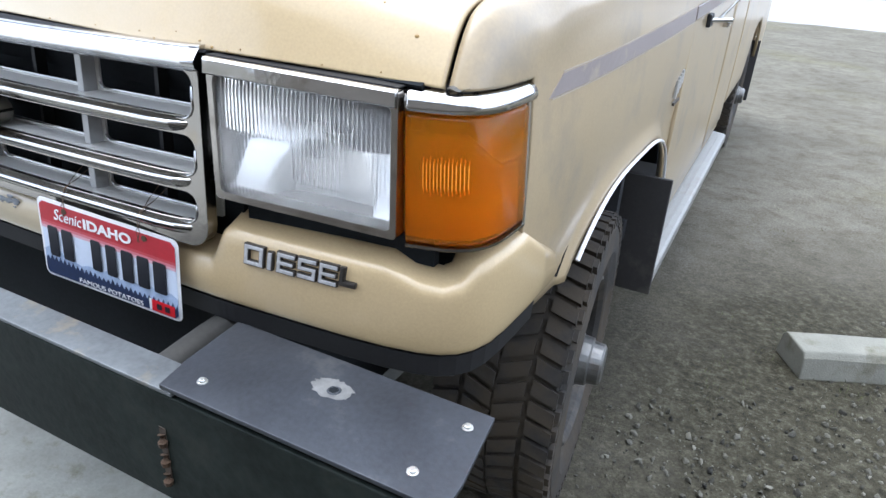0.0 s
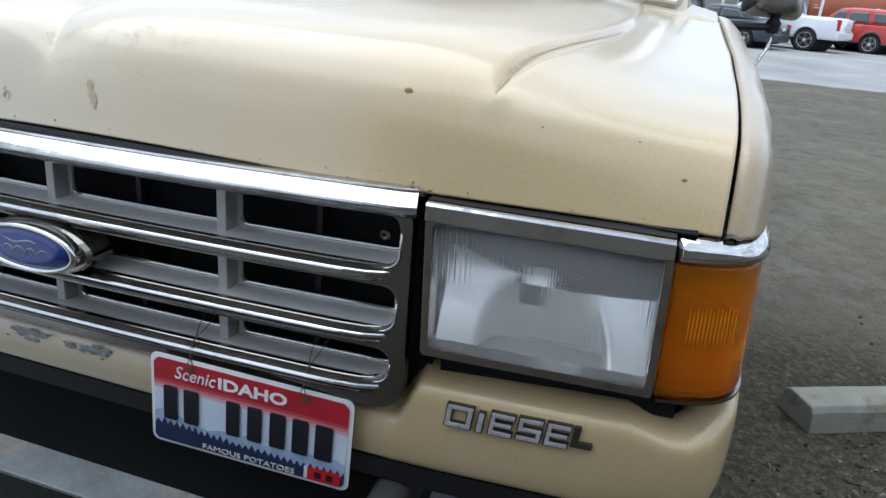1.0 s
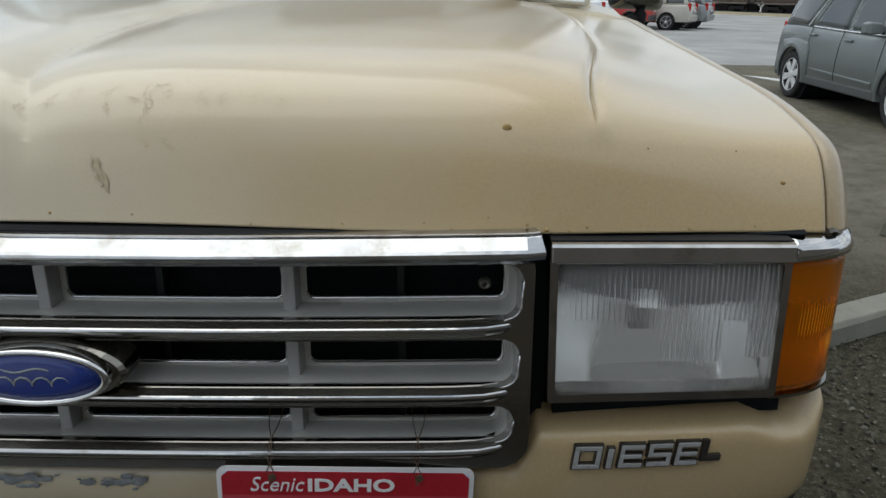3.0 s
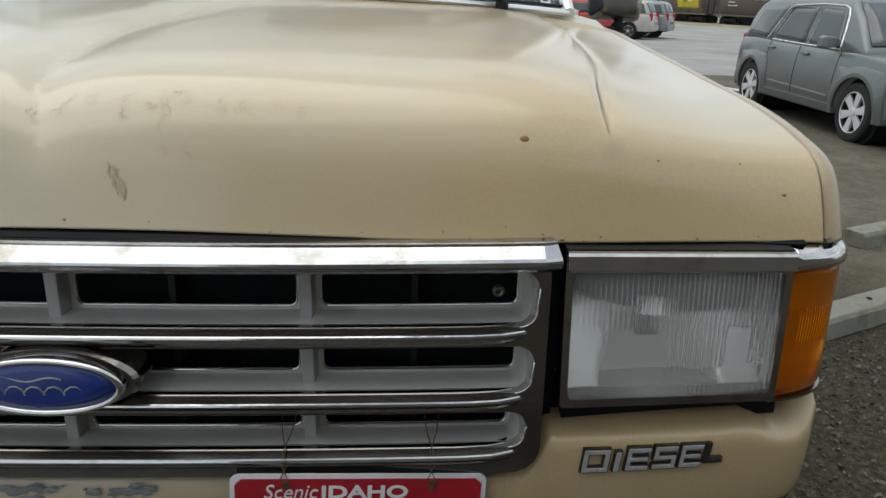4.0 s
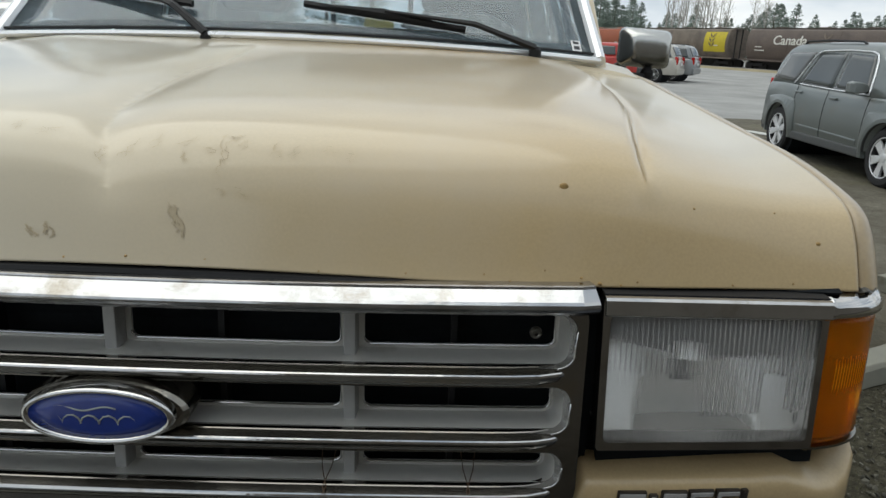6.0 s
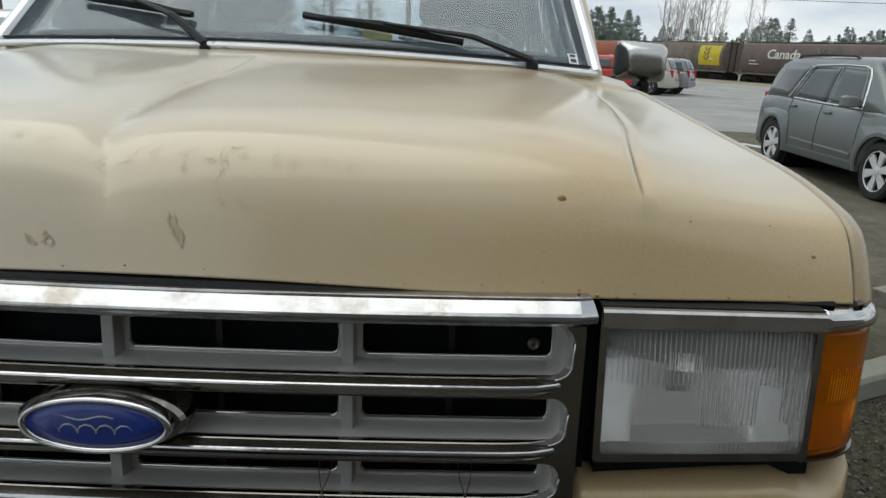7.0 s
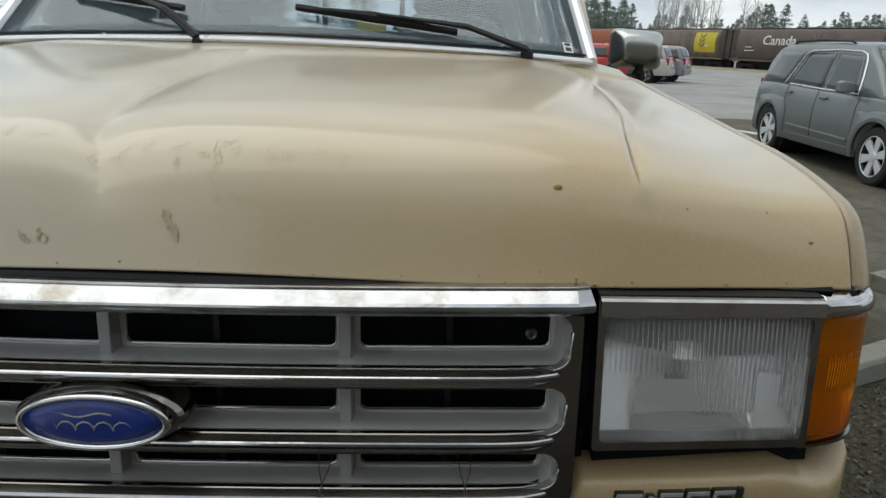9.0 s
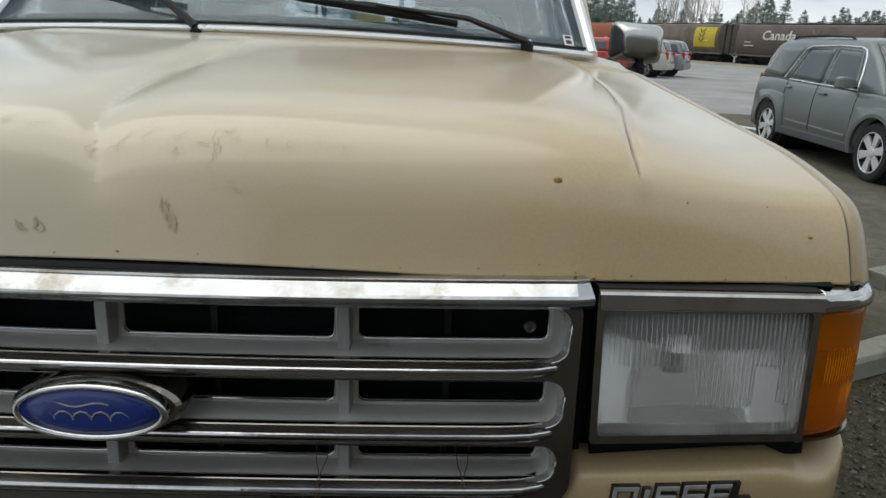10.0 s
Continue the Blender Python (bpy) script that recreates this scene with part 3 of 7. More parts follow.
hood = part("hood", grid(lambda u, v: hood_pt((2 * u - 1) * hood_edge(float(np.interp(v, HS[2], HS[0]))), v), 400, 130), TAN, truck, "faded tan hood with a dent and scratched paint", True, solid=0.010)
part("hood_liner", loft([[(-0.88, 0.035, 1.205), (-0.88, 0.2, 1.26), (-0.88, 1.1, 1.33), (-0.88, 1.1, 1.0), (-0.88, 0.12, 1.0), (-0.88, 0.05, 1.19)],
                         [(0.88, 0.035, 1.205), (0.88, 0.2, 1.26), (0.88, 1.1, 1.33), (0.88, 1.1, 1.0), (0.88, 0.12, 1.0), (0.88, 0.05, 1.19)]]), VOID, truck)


def hood_mark(name, mat, strokes, label):
    """Thin marks that lie on the hood: strokes of (x, s, width) points."""
    bm = bmesh.new()
    for st in strokes:
        vs = []
        for i, (x, s, w) in enumerate(st):
            a, b = st[max(i - 1, 0)], st[min(i + 1, len(st) - 1)]
            pa, pb = hood_pt(a[0], a[1]), hood_pt(b[0], b[1])
            d = (pb - pa).normalized()
            p = hood_pt(x, s)
            nrm = (hood_pt(x + 0.004, s) - p).cross(hood_pt(x, s + 0.004) - p).normalized()
            if nrm.y > 0 and nrm.z < 0:
                nrm = -nrm
            side = d.cross(nrm).normalized() * w / 2
            vs.append((bm.verts.new(p - side + nrm * 0.0012), bm.verts.new(p + side + nrm * 0.0012)))
        for (a, b), (c, d2) in zip(vs, vs[1:]):
            bm.faces.new((a, b, d2, c))
    return part(name, bm, mat, hood, label)


def wiggle(x, s, dx, ds, w, n, seed):
    rnd = random.Random(seed)
    return [(x + dx * i / n + rnd.uniform(-0.004, 0.004), s + ds * i / n + rnd.uniform(-0.006, 0.006), w * (0.35 + 0.65 * math.sin(math.pi * (i + 0.5) / (n + 1)))) for i in range(n + 1)]


SCR = [(-0.135, 0.47, 0.012, 0.03, 0.006, 4), (-0.105, 0.46, 0.030, 0.03, 0.005, 5), (-0.030, 0.41, 0.006, 0.06, 0.006, 5), (-0.005, 0.42, 0.022, 0.05, 0.006, 5),
       (0.030, 0.44, 0.016, 0.04, 0.005, 4), (0.070, 0.42, 0.006, -0.05, 0.006, 5), (0.065, 0.44, 0.020, 0.02, 0.005, 4), (0.098, 0.42, 0.012, 0.00, 0.005, 3),
       (0.118, 0.47, 0.000, -0.14, 0.007, 8), (0.124, 0.46, 0.016, 0.01, 0.006, 4), (0.138, 0.43, 0.006, 0.02, 0.005, 3), (0.115, 0.29, 0.014, -0.01, 0.005, 4),
       (0.140, 0.29, 0.014, -0.03, 0.005, 4), (0.178, 0.40, 0.004, 0.05, 0.005, 4), (0.196, 0.40, 0.012, 0.04, 0.005, 4), (0.238, 0.42, 0.006, 0.02, 0.004, 3), (0.262, 0.40, 0.008, 0.02, 0.004, 3)]
for i, (x, s, dx, ds, w, n) in enumerate(SCR):
    hood_mark("paint_scratch", SCRATCH, [wiggle(x + 0.012 + 0.006 * q, s - 0.045 - 0.012 * q, dx * (1 - 0.5 * q), ds * (1 - 0.35 * q), w * (0.11 - 0.02 * q), n + 4, 3 * i + q) for q in range(2)], "dark curling scratch through the paint")
for i, (x, s, dx, ds, w, n) in enumerate(((0.066, 0.19, 0.012, -0.085, 0.013, 2), (0.068, 0.20, 0.004, -0.05, 0.009, 2), (-0.075, 0.13, 0.004, -0.04, 0.007, 2), (-0.093, 0.12, 0.002, -0.03, 0.006, 2))):
    hood_mark("paint_smudge", SMUDGE, [wiggle(x + 0.012 + 0.003 * q, s - 0.006 * q, dx, ds, w * 0.28, n + 3, 40 + 3 * i + q) for q in range(3)], "grey smudge on the hood front")
# a brown stroke paints the crease's shade, along with its grime
SHADE_GRIME = material("brown_shade_grime", (0.415, 0.322, 0.190), 0.6, var=0.25, scale=25)
for q in (1, -1):
    run = []
    for i in range(25):
        sc = 0.345 + 0.47 * i / 24
        x = q * (lerp_table(float(np.interp(sc, HM[2], HM[0])), CREASE) + 0.0035)
        run.append((x, sc, 0.0008 + 0.0050 * math.sin(math.pi * min(1, (i + 0.5) / 14)) * (i < 14) + 0.0015 * min(1, i / 6) * (1 - i / 30)))
    hood_mark("crease_grime", SHADE_GRIME, [run], "brown shade and grime painted along the hood's crease")
CHIP = material("brown_paint_chip", (0.36, 0.235, 0.09), 0.7, var=0.3, scale=90)
for x, s, r in ((0.529, 0.302, 0.0056), (0.553, 0.03, 0.0018), (0.575, 0.012, 0.0028), (0.62, 0.02, 0.0015), (0.44, 0.03, 0.0012), (0.03, 0.03, 0.0018), (0.69, 0.26, 0.0014), (0.855, 0.16, 0.0032), (0.80, 0.27, 0.0012), (0.47, 0.012, 0.0012), (0.35, 0.02, 0.0010), (0.25, 0.010, 0.0012), (0.12, 0.03, 0.0010), (0.51, 0.05, 0.0010), (0.60, 0.008, 0.0016), (0.74, 0.012, 0.0014), (0.82, 0.02, 0.0012), (-0.04, 0.02, 0.0014)):
    spot = bmesh.new()
    bmesh.ops.create_uvsphere(spot, u_segments=10, v_segments=6, radius=1, matrix=Matrix.Translation(hood_pt(x, s)) @ Matrix.Diagonal((r, 0.0022, r * 0.8, 1)))
    part("rust_chip", spot, CHIP, hood, "small rust chip")
part("hood_bumper_stop", cyl((0.0, 1.135, 1.43), (0.0, 1.135, 1.442), 0.006), BLACK, hood)

# grille: three rows of funnels between chrome noses
# each row: its nose's bright edge, the top of its opening, the foot and head of its slots
ROWS_Z = [(1.1085, 1.180, 1.115, 1.172, 0.550), (1.0240, 1.0890, 1.0305, 1.080, 0.5485), (0.9505, 1.0035, 0.9530, 0.994, 0.544)]
GX = 0.563
SIDE_BEVEL = material("bright_silver_bevel", (0.50, 0.495, 0.48), 0.24, 0.8, var=0.06, scale=12, dirt=(0.24, 0.22, 0.18), dirt_amount=0.2, dirt_scale=9)
grille = part("grille", plate(rrect(-GX, GX, 0.919, 1.206, 0.035), [rrect(-w, w, h + 0.0045, b, 0.020)[::-1] for h, b, _, _, w in ROWS_Z], -0.014, 0.02), PLATED, truck, "silver and chrome bar grille with dark slots", bevel=0.003)
for h, b, c, d, w in ROWS_Z:
    r0, r1, r2 = rrect(-w, w, h + 0.0050, b, 0.020, 8), rrect(-w + 0.0065, w - 0.0065, h + 0.0062, b - 0.004, 0.016, 8), rrect(-w + 0.012, w - 0.012, c, d, 0.013, 8)
    part("grille_bevel", loft([[(x, -0.0142, z) for x, z in r0], [(x, -0.0120, z) for x, z in r0], [(x, -0.0035, z) for x, z in r1]], caps=False), SIDE_BEVEL, grille, smooth=False)
    part("grille_funnel", loft([[(x, -0.0035, z) for x, z in r1], [(x, 0.036, z) for x, z in r2]], caps=False), SILVER, grille, smooth=False)
    xs = [-0.542, -0.284, 0.0, 0.284, 0.542]
    if w < 0.547:
        xs[0], xs[-1] = -0.536, 0.536
    slots = [rrect(p + (0.0155 if p > -0.5 else 0.009), q - (0.0135 if q < 0.5 else 0.009), c + 0.005, d + 0.001, 0.009, 5) for p, q in zip(xs, xs[1:])]
    part("slot_panel", plate(rrect(-0.546, 0.546, c - 0.002, d + 0.006, 0.004), [q[::-1] for q in slots], 0.036, 0.004), SILVER, grille)
    for q in slots:
        part("slot_rim", sweep([(x, 0.0352, z) for x, z in (q[18:] + q[:11])], 0.0010, 6), CHROME, grille)
    for x in (-0.284, 0.0, 0.284):
        part("mullion", loft([[(x - 0.0072, 0.012, c - 0.008), (x + 0.0072, 0.012, c - 0.008), (x + 0.0090, 0.036, c - 0.006), (x - 0.0090, 0.036, c - 0.006)],
                              [(x - 0.0072, 0.012, b), (x + 0.0072, 0.012, b), (x + 0.0090, 0.036, b), (x - 0.0090, 0.036, b)]]), SILVER_RIB, grille, bevel=0.0012)
NOSE_TOP = [(0.0115, 0.0062), (0.0132, 0.0066), (0.0145, 0.0056), (0.0240, 0.0013), (0.006, 0.0013), (0.006, 0.0060)]
NOSE_LIP = [(0.0243, 0.0011), (0.0256, -0.0002), (0.0264, -0.0020), (0.0262, -0.0036), (0.006, -0.0040), (0.006, 0.0011)]
FACE = [(0.0260, -0.0037), (0.0248, -0.0072), (0.0222, -0.0112), (0.0182, -0.0152), (0.0130, -0.0186), (0.006, -0.0205), (0.006, -0.0041)]
for (h, b, c, d, w), half in zip(ROWS_Z, (0.538, 0.5365, 0.532)):
    ends = [(-half, 0.019), (-half + 0.006, 0.013), (-half + 0.016, 0.0065), (-half + 0.032, 0.0022), (-half + 0.06, 0.0003), (-half + 0.08, 0.0), (0, 0.0), (half - 0.08, 0.0), (half - 0.06, 0.0003), (half - 0.032, 0.0022), (half - 0.016, 0.0065), (half - 0.006, 0.013), (half, 0.019)]
    bar = part("chrome_bar", extrude_profile([(p, h + q) for p, q in NOSE_LIP], ends), CHROME, grille, smooth=False)
    # the upper slope's darker plating stands for a dark reflection
    part("bar_top", extrude_profile([(p, h + q) for p, q in NOSE_TOP], ends), PLATED, bar, "upper face with a dark reflection put into its colour", smooth=False)
    part("bar_face", extrude_profile([(p, h + q) for p, q in FACE], ends), PLATED, bar, "dark plated lower face", smooth=False)
    hole = rrect(-w + 0.0005, w - 0.0005, h + 0.005, b, 0.020, 12)
    for run in (hole[38:52], hole[0:14]):
        part("chrome_lip", sweep([(x, -0.0146, z) for x, z in run], 0.0017, 8), CHROME, grille, smooth=True)
TOP_BAR = [(0.000, 1.2150), (0.0135, 1.2150), (0.0158, 1.2142), (0.0162, 1.2128), (0.0155, 1.2118), (0.0180, 1.2105), (0.0295, 1.2010), (0.0322, 1.1980), (0.0332, 1.1955), (0.0330, 1.1935), (0.0308, 1.1895), (0.0265, 1.1850), (0.0205, 1.1815), (0.013, 1.1798), (0.0, 1.1795)]
part("top_chrome_bar", extrude_profile(TOP_BAR, [(-GX, 0.003), (-GX + 0.012, 0.0), (-0.3, -0.001), (0, -0.002), (0.3, -0.001), (GX - 0.012, 0.0), (GX, 0.003)]), HAZED, grille, "wide bright chrome bar along the grille top")
# black strip painted in for the shaded gap below the hood
part("seam_strip", loft([[(x, y, z) for y, z in ((0.002, 1.207), (-0.006, 1.2095), (-0.004, 1.2145 - 0.0025 * smooth01(abs(x) / 0.55)), (0.03, 1.2160 - 0.0025 * smooth01(abs(x) / 0.55)), (0.03, 1.205))] for x in np.linspace(-0.57, 0.57, 20)]), BLACK, truck, "dark strip standing for the shaded gap under the hood edge")
# solid dark boxes stand for the shade behind the slots and beside the grille
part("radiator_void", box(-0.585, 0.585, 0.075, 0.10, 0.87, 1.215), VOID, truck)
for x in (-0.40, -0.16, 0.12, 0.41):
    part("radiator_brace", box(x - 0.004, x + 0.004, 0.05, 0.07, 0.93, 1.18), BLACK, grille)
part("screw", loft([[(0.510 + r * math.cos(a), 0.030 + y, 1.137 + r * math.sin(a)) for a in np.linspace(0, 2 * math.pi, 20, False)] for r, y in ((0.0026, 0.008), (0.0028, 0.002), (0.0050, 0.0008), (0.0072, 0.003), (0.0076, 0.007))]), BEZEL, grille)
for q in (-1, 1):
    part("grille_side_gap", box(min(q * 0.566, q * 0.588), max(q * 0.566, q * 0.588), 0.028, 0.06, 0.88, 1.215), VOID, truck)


def oval(rx, rz, cx, y, cz, n=48):
    return [(cx + rx * math.cos(2 * math.pi * k / n), y, cz + rz * math.sin(2 * math.pi * k / n)) for k in range(n)]


EX, EZ = 0.008, 1.0575
emblem = part("emblem", loft([oval(0.097, 0.038, EX, 0.01, EZ), oval(0.097, 0.038, EX, -0.028, EZ), oval(0.092, 0.035, EX, -0.034, EZ)]), PLATED, grille, "blue oval emblem in a chrome ring", smooth=False, bevel=0.002)
part("emblem_ring", loft([oval(a, b, EX, y, EZ + 0.003) for a, b, y in ((0.086, 0.0345, -0.032), (0.0865, 0.0350, -0.046), (0.0845, 0.0335, -0.051), (0.080, 0.0300, -0.0515), (0.0775, 0.0282, -0.048))], caps=False), CHROME, emblem, smooth=True)
part("emblem_face", loft([oval(0.0778, 0.0285, EX, -0.046, EZ + 0.003), oval(0.0778, 0.0285, EX, -0.0485, EZ + 0.003), oval(0.05, 0.018, EX, -0.0505, EZ + 0.003)]), BLUE, emblem, smooth=True)
# plain silver ribbons on the emblem
DULL_SILVER = material("dull_silver_ribbon", (0.30, 0.32, 0.30), 0.35, 0.6, var=0.2, scale=40)
FLOURISH = [[(-0.048 + 0.004 * k, 0.0115 + 0.0025 * math.sin(k * 0.55)) for k in range(18)], [(-0.044 + 0.0028 * k + 0.0035 * math.sin(k * 0.95), -0.002 + 0.0055 * math.cos(k * 0.95)) for k in range(32)]]
for st in FLOURISH:
    part("emblem_flourish", sweep([(EX + x * 1.12, -0.0508 + 0.00035 * (x / 0.02) ** 2 + 0.3 * z * z * 8, EZ + 0.002 + z * 1.0) for x, z in st], 0.0011, 6), DULL_SILVER, emblem)


def hang(ob):
    """The grille bows down in the middle and leans out at its foot."""
    for o in [ob] + list(ob.children_recursive):
        bm = bmesh.new()
        bm.from_mesh(o.data)
        for k in range(-5, 6):
            bmesh.ops.bisect_plane(bm, geom=bm.verts[:] + bm.edges[:] + bm.faces[:], plane_co=(0.1 * k, 0, 0), plane_no=(1, 0, 0))
        for v in bm.verts:
            v.co.z += -0.006 + 0.031 * min(v.co.x ** 2, 0.33)
            v.co.y -= 0.05 * (1.206 - v.co.z)
            v.co.x *= 1 + 0.025 * (1.206 - v.co.z)
        bm.to_mesh(o.data)
        bm.free()


hang(grille)


# headlights and corner lamps, mirrored about the middle
def mirrored(bm, s):
    if s < 0:
        for v in bm.verts:
            v.co.x = -v.co.x
    return bm


def lean(bm):
    """Sweep the lamp panels back to the outside and in towards the top."""
    for v in bm.verts:
        v.co.z += 0.007 * (0.867 - v.co.x) / 0.281
        v.co.x -= 0.040 * (v.co.z - 1.0)
        v.co.y += -0.002 + 0.112 * (v.co.x - 0.586) - 0.05 * (1.2 - v.co.z)
    return bm


def rounded(path, n=34):
    """A finer, smoothed copy of a plan path."""
    arr = np.array(path)
    d = np.concatenate([[0], np.cumsum(np.hypot(*np.diff(arr, axis=0).T))])
    t = np.linspace(0, d[-1], n)
    x, y = np.interp(t, d, arr[:, 0]), np.interp(t, d, arr[:, 1])
    k = np.array([1, 2, 3, 2, 1]) / 9
    pad = lambda a: np.concatenate([2 * a[0] - a[2:0:-1], a, 2 * a[-1] - a[-2:-4:-1]])
    return list(zip(np.convolve(pad(x), k, "valid").tolist(), np.convolve(pad(y), k, "valid").tolist()))


def spread(bm):
    """The turn signal grows wider towards its foot."""
    for v in bm.verts:
        k = (v.co.x - 0.871) / 0.09
        v.co.x += -0.040 * (v.co.z - 1.0) * (1 - k) + 0.060 * (1.172 - v.co.z) * k
    return bm


LAMP_RIM = material("dull_silver_lamp_rim", (0.34, 0.325, 0.30), 0.20, 1.0, var=0.15, scale=14, dirt=(0.13, 0.115, 0.09), dirt_amount=0.35, dirt_scale=14)
BULB_SHIELD = material("grey_bulb_shield", (0.07, 0.07, 0.07), 0.4, 0.3)
HLX0, HLX1, HLZ0, HLZ1 = 0.586, 0.867, 1.004, 1.201


def lens_pt(u, v):
    x, z = 0.595 + 0.263 * u, 1.014 + 0.165 * v
    edge = lambda k, a: smooth01((k - a) / 0.025)
    band = max(edge(v, 0.54), 0.8 * edge(u, 0.44) * edge(0.76, u) * edge(v, 0.22), 0.8 * edge(u, 0.86) * edge(v, 0.24), 0.5 * edge(0.10, v), 0.10)
    rib = 0.0015 * abs(math.sin(u * math.pi * 42)) * band
    bulge = 0.0075 * (1 - (2 * u - 1) ** 2) + 0.003 * (1 - (2 * v - 1) ** 4)
    return Vector((x, -0.003 - bulge - rib, z))


def bowl_pt(u, v):
    """The silvered bowl: a plain arch in the middle, stepped facets that face upwards round it."""
    x, z = 0.597 + 0.260 * u, 1.008 + 0.172 * v
    round_x = max(0.0, 1 - ((x - 0.727) / 0.150) ** 2)
    arch = math.hypot((x - 0.727) / 0.078, (z - 1.000) / 0.112)
    facet = smooth01((arch - 0.85) / 0.25)
    return Vector((x, 0.050 + 0.030 * round_x + 0.60 * (z - 1.090) * facet + 0.10 * (z - 1.090) * (1 - facet), z))


for s in (1, -1):
    outer = rrect(HLX0, HLX1, HLZ0, HLZ1, 0.006)
    hole = rrect(0.595, 0.858, 1.015, 1.1775, 0.008)
    lamp = part("headlight", mirrored(lean(plate(outer, [hole[::-1]], -0.012, 0.03)), s), LAMP_RIM, truck, "rectangular headlight with ribbed clear glass", bevel=0.0035)
    part("headlight_chrome", mirrored(lean(loft([[(x, -0.011, 1.1775), (x, -0.0175, 1.1785), (x, -0.0195, 1.1805), (x, -0.0185, 1.1975), (x, -0.0160, 1.2005), (x, -0.0105, 1.2015), (x, -0.0105, 1.1775)] for x in (HLX0 + 0.001, HLX1 - 0.001)])), s), CHROME, lamp, bevel=0.002)
    # black strip in place of the hood overhang's shade above the lamp
    part("headlight_gasket", mirrored(lean(box(HLX0 + 0.001, HLX1 - 0.001, -0.0095, 0.030, 1.2012, 1.2030)), s), BLACK, lamp)
    part("headlight_lens", mirrored(lean(grid(lens_pt, 252, 40)), s), LENS, lamp, "ribbed clear lens", solid=0.003).visible_shadow = False
    part("headlight_reflector", mirrored(lean(grid(bowl_pt, 48, 36)), s), REFLECTOR, lamp, smooth=True)
    part("reflector_shelf", mirrored(lean(loft([[(x, y, z) for y, z in ((0.003, 1.0075), (0.075, 1.0075), (0.075, 1.0065), (0.003, 1.0065))] for x in (0.598, 0.856)])), s), LAMP_GREY, lamp)
    part("reflector_shelf", mirrored(lean(loft([[(x, y, z) for y, z in ((0.003, 1.1815), (0.155, 1.1815), (0.155, 1.1805), (0.003, 1.1805))] for x in (0.598, 0.856)])), s), REFLECTOR, lamp)
    part("headlight_bulb", mirrored(lean(cyl((0.722, 0.11, 1.098), (0.722, 0.050, 1.098), 0.009, 0.006)), s), SILVER, lamp)
    part("bulb_shield", mirrored(lean(box(0.694, 0.722, 0.040, 0.046, 1.072, 1.100)), s), BULB_SHIELD, lamp)
    part("shield_top", mirrored(lean(loft([[(x, 0.030, 1.104), (x, 0.044, 1.122), (x, 0.046, 1.120), (x, 0.032, 1.102)] for x in (0.702, 0.732)])), s), REFLECTOR, lamp)
    # a dark box stands for the shade in the gap below the lamp
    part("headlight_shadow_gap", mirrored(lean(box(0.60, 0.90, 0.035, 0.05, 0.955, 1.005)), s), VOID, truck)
    # corner lamp
    CORNER = rounded([(0.871, 0.028), (0.90, 0.035), (0.925, 0.046), (0.944, 0.062), (0.955, 0.082), (0.961, 0.106), (0.964, 0.140), (0.966, 0.182)])
    lamp2 = part("turn_signal", mirrored(spread(extrude_profile([(0.0, 0.998), (0.003, 1.004), (0.003, 1.166), (0.0, 1.172), (-0.006, 1.172), (-0.006, 0.998)], CORNER)), s), AMBER, truck, "amber wrap-round turn signal", smooth=True)
    part("lamp_interior", mirrored(spread(extrude_profile([(-0.012, 1.004), (-0.012, 1.172), (-0.03, 1.172), (-0.03, 1.004)], CORNER)), s), LAMP_GREY, lamp2)
    for k in range(13):
        x0 = 0.892 + 0.0040 * k
        y0 = np.interp(x0, [c[0] for c in CORNER], [c[1] for c in CORNER])
        lift = 0.0025 * math.sin(k * 2.3)
        part("lens_rib", mirrored(spread(loft([[(x0, y0 - 0.0022 + d, z), (x0 + 0.0009, y0 - 0.0042 + d, z), (x0 + 0.0018, y0 - 0.0022 + d, z)] for z, d in ((1.070 + lift, 0.002), (1.080, 0), (1.108, 0), (1.118 - lift, 0.002))])), s), AMBER_IN, lamp2)
    part("lamp_chrome_cap", mirrored(spread(extrude_profile([(0.000, 1.172), (0.0045, 1.1735), (0.0080, 1.177), (0.0092, 1.182), (0.0086, 1.187), (0.0055, 1.193), (0.0005, 1.198), (-0.008, 1.201), (-0.03, 1.202), (-0.03, 1.172)], CORNER + [(0.9665, 0.196)])), s), CHROME, lamp2, "bright chrome cap over the turn signal", smooth=True)
    part("lamp_lower_trim", mirrored(spread(extrude_profile([(0.001, 0.989), (0.005, 0.992), (0.005, 0.996), (-0.01, 0.9975), (-0.03, 0.9975), (-0.03, 0.989)], CORNER)), s), PLATED, lamp2)
    part("lamp_side_trim", mirrored(spread(loft([[(0.962, 0.181, z), (0.9685, 0.182, z), (0.9700, 0.187, z), (0.9690, 0.193, z), (0.955, 0.195, z)] for z in (0.992, 1.10, 1.180)])), s), CHROME, lamp2)
    part("lamp_gasket", mirrored(extrude_profile([(-0.020, 1.201), (-0.015, 1.203), (-0.016, 1.207), (-0.05, 1.207), (-0.05, 1.201)], CORNER), s), BLACK, truck)
    part("lamp_box", mirrored(loft([[(0.60, 0.21, z), (0.84, 0.21, z), (0.945, 0.16, z), (0.945, 0.4, z), (0.60, 0.4, z)] for z in (0.86, 1.20)]), s), VOID, truck)

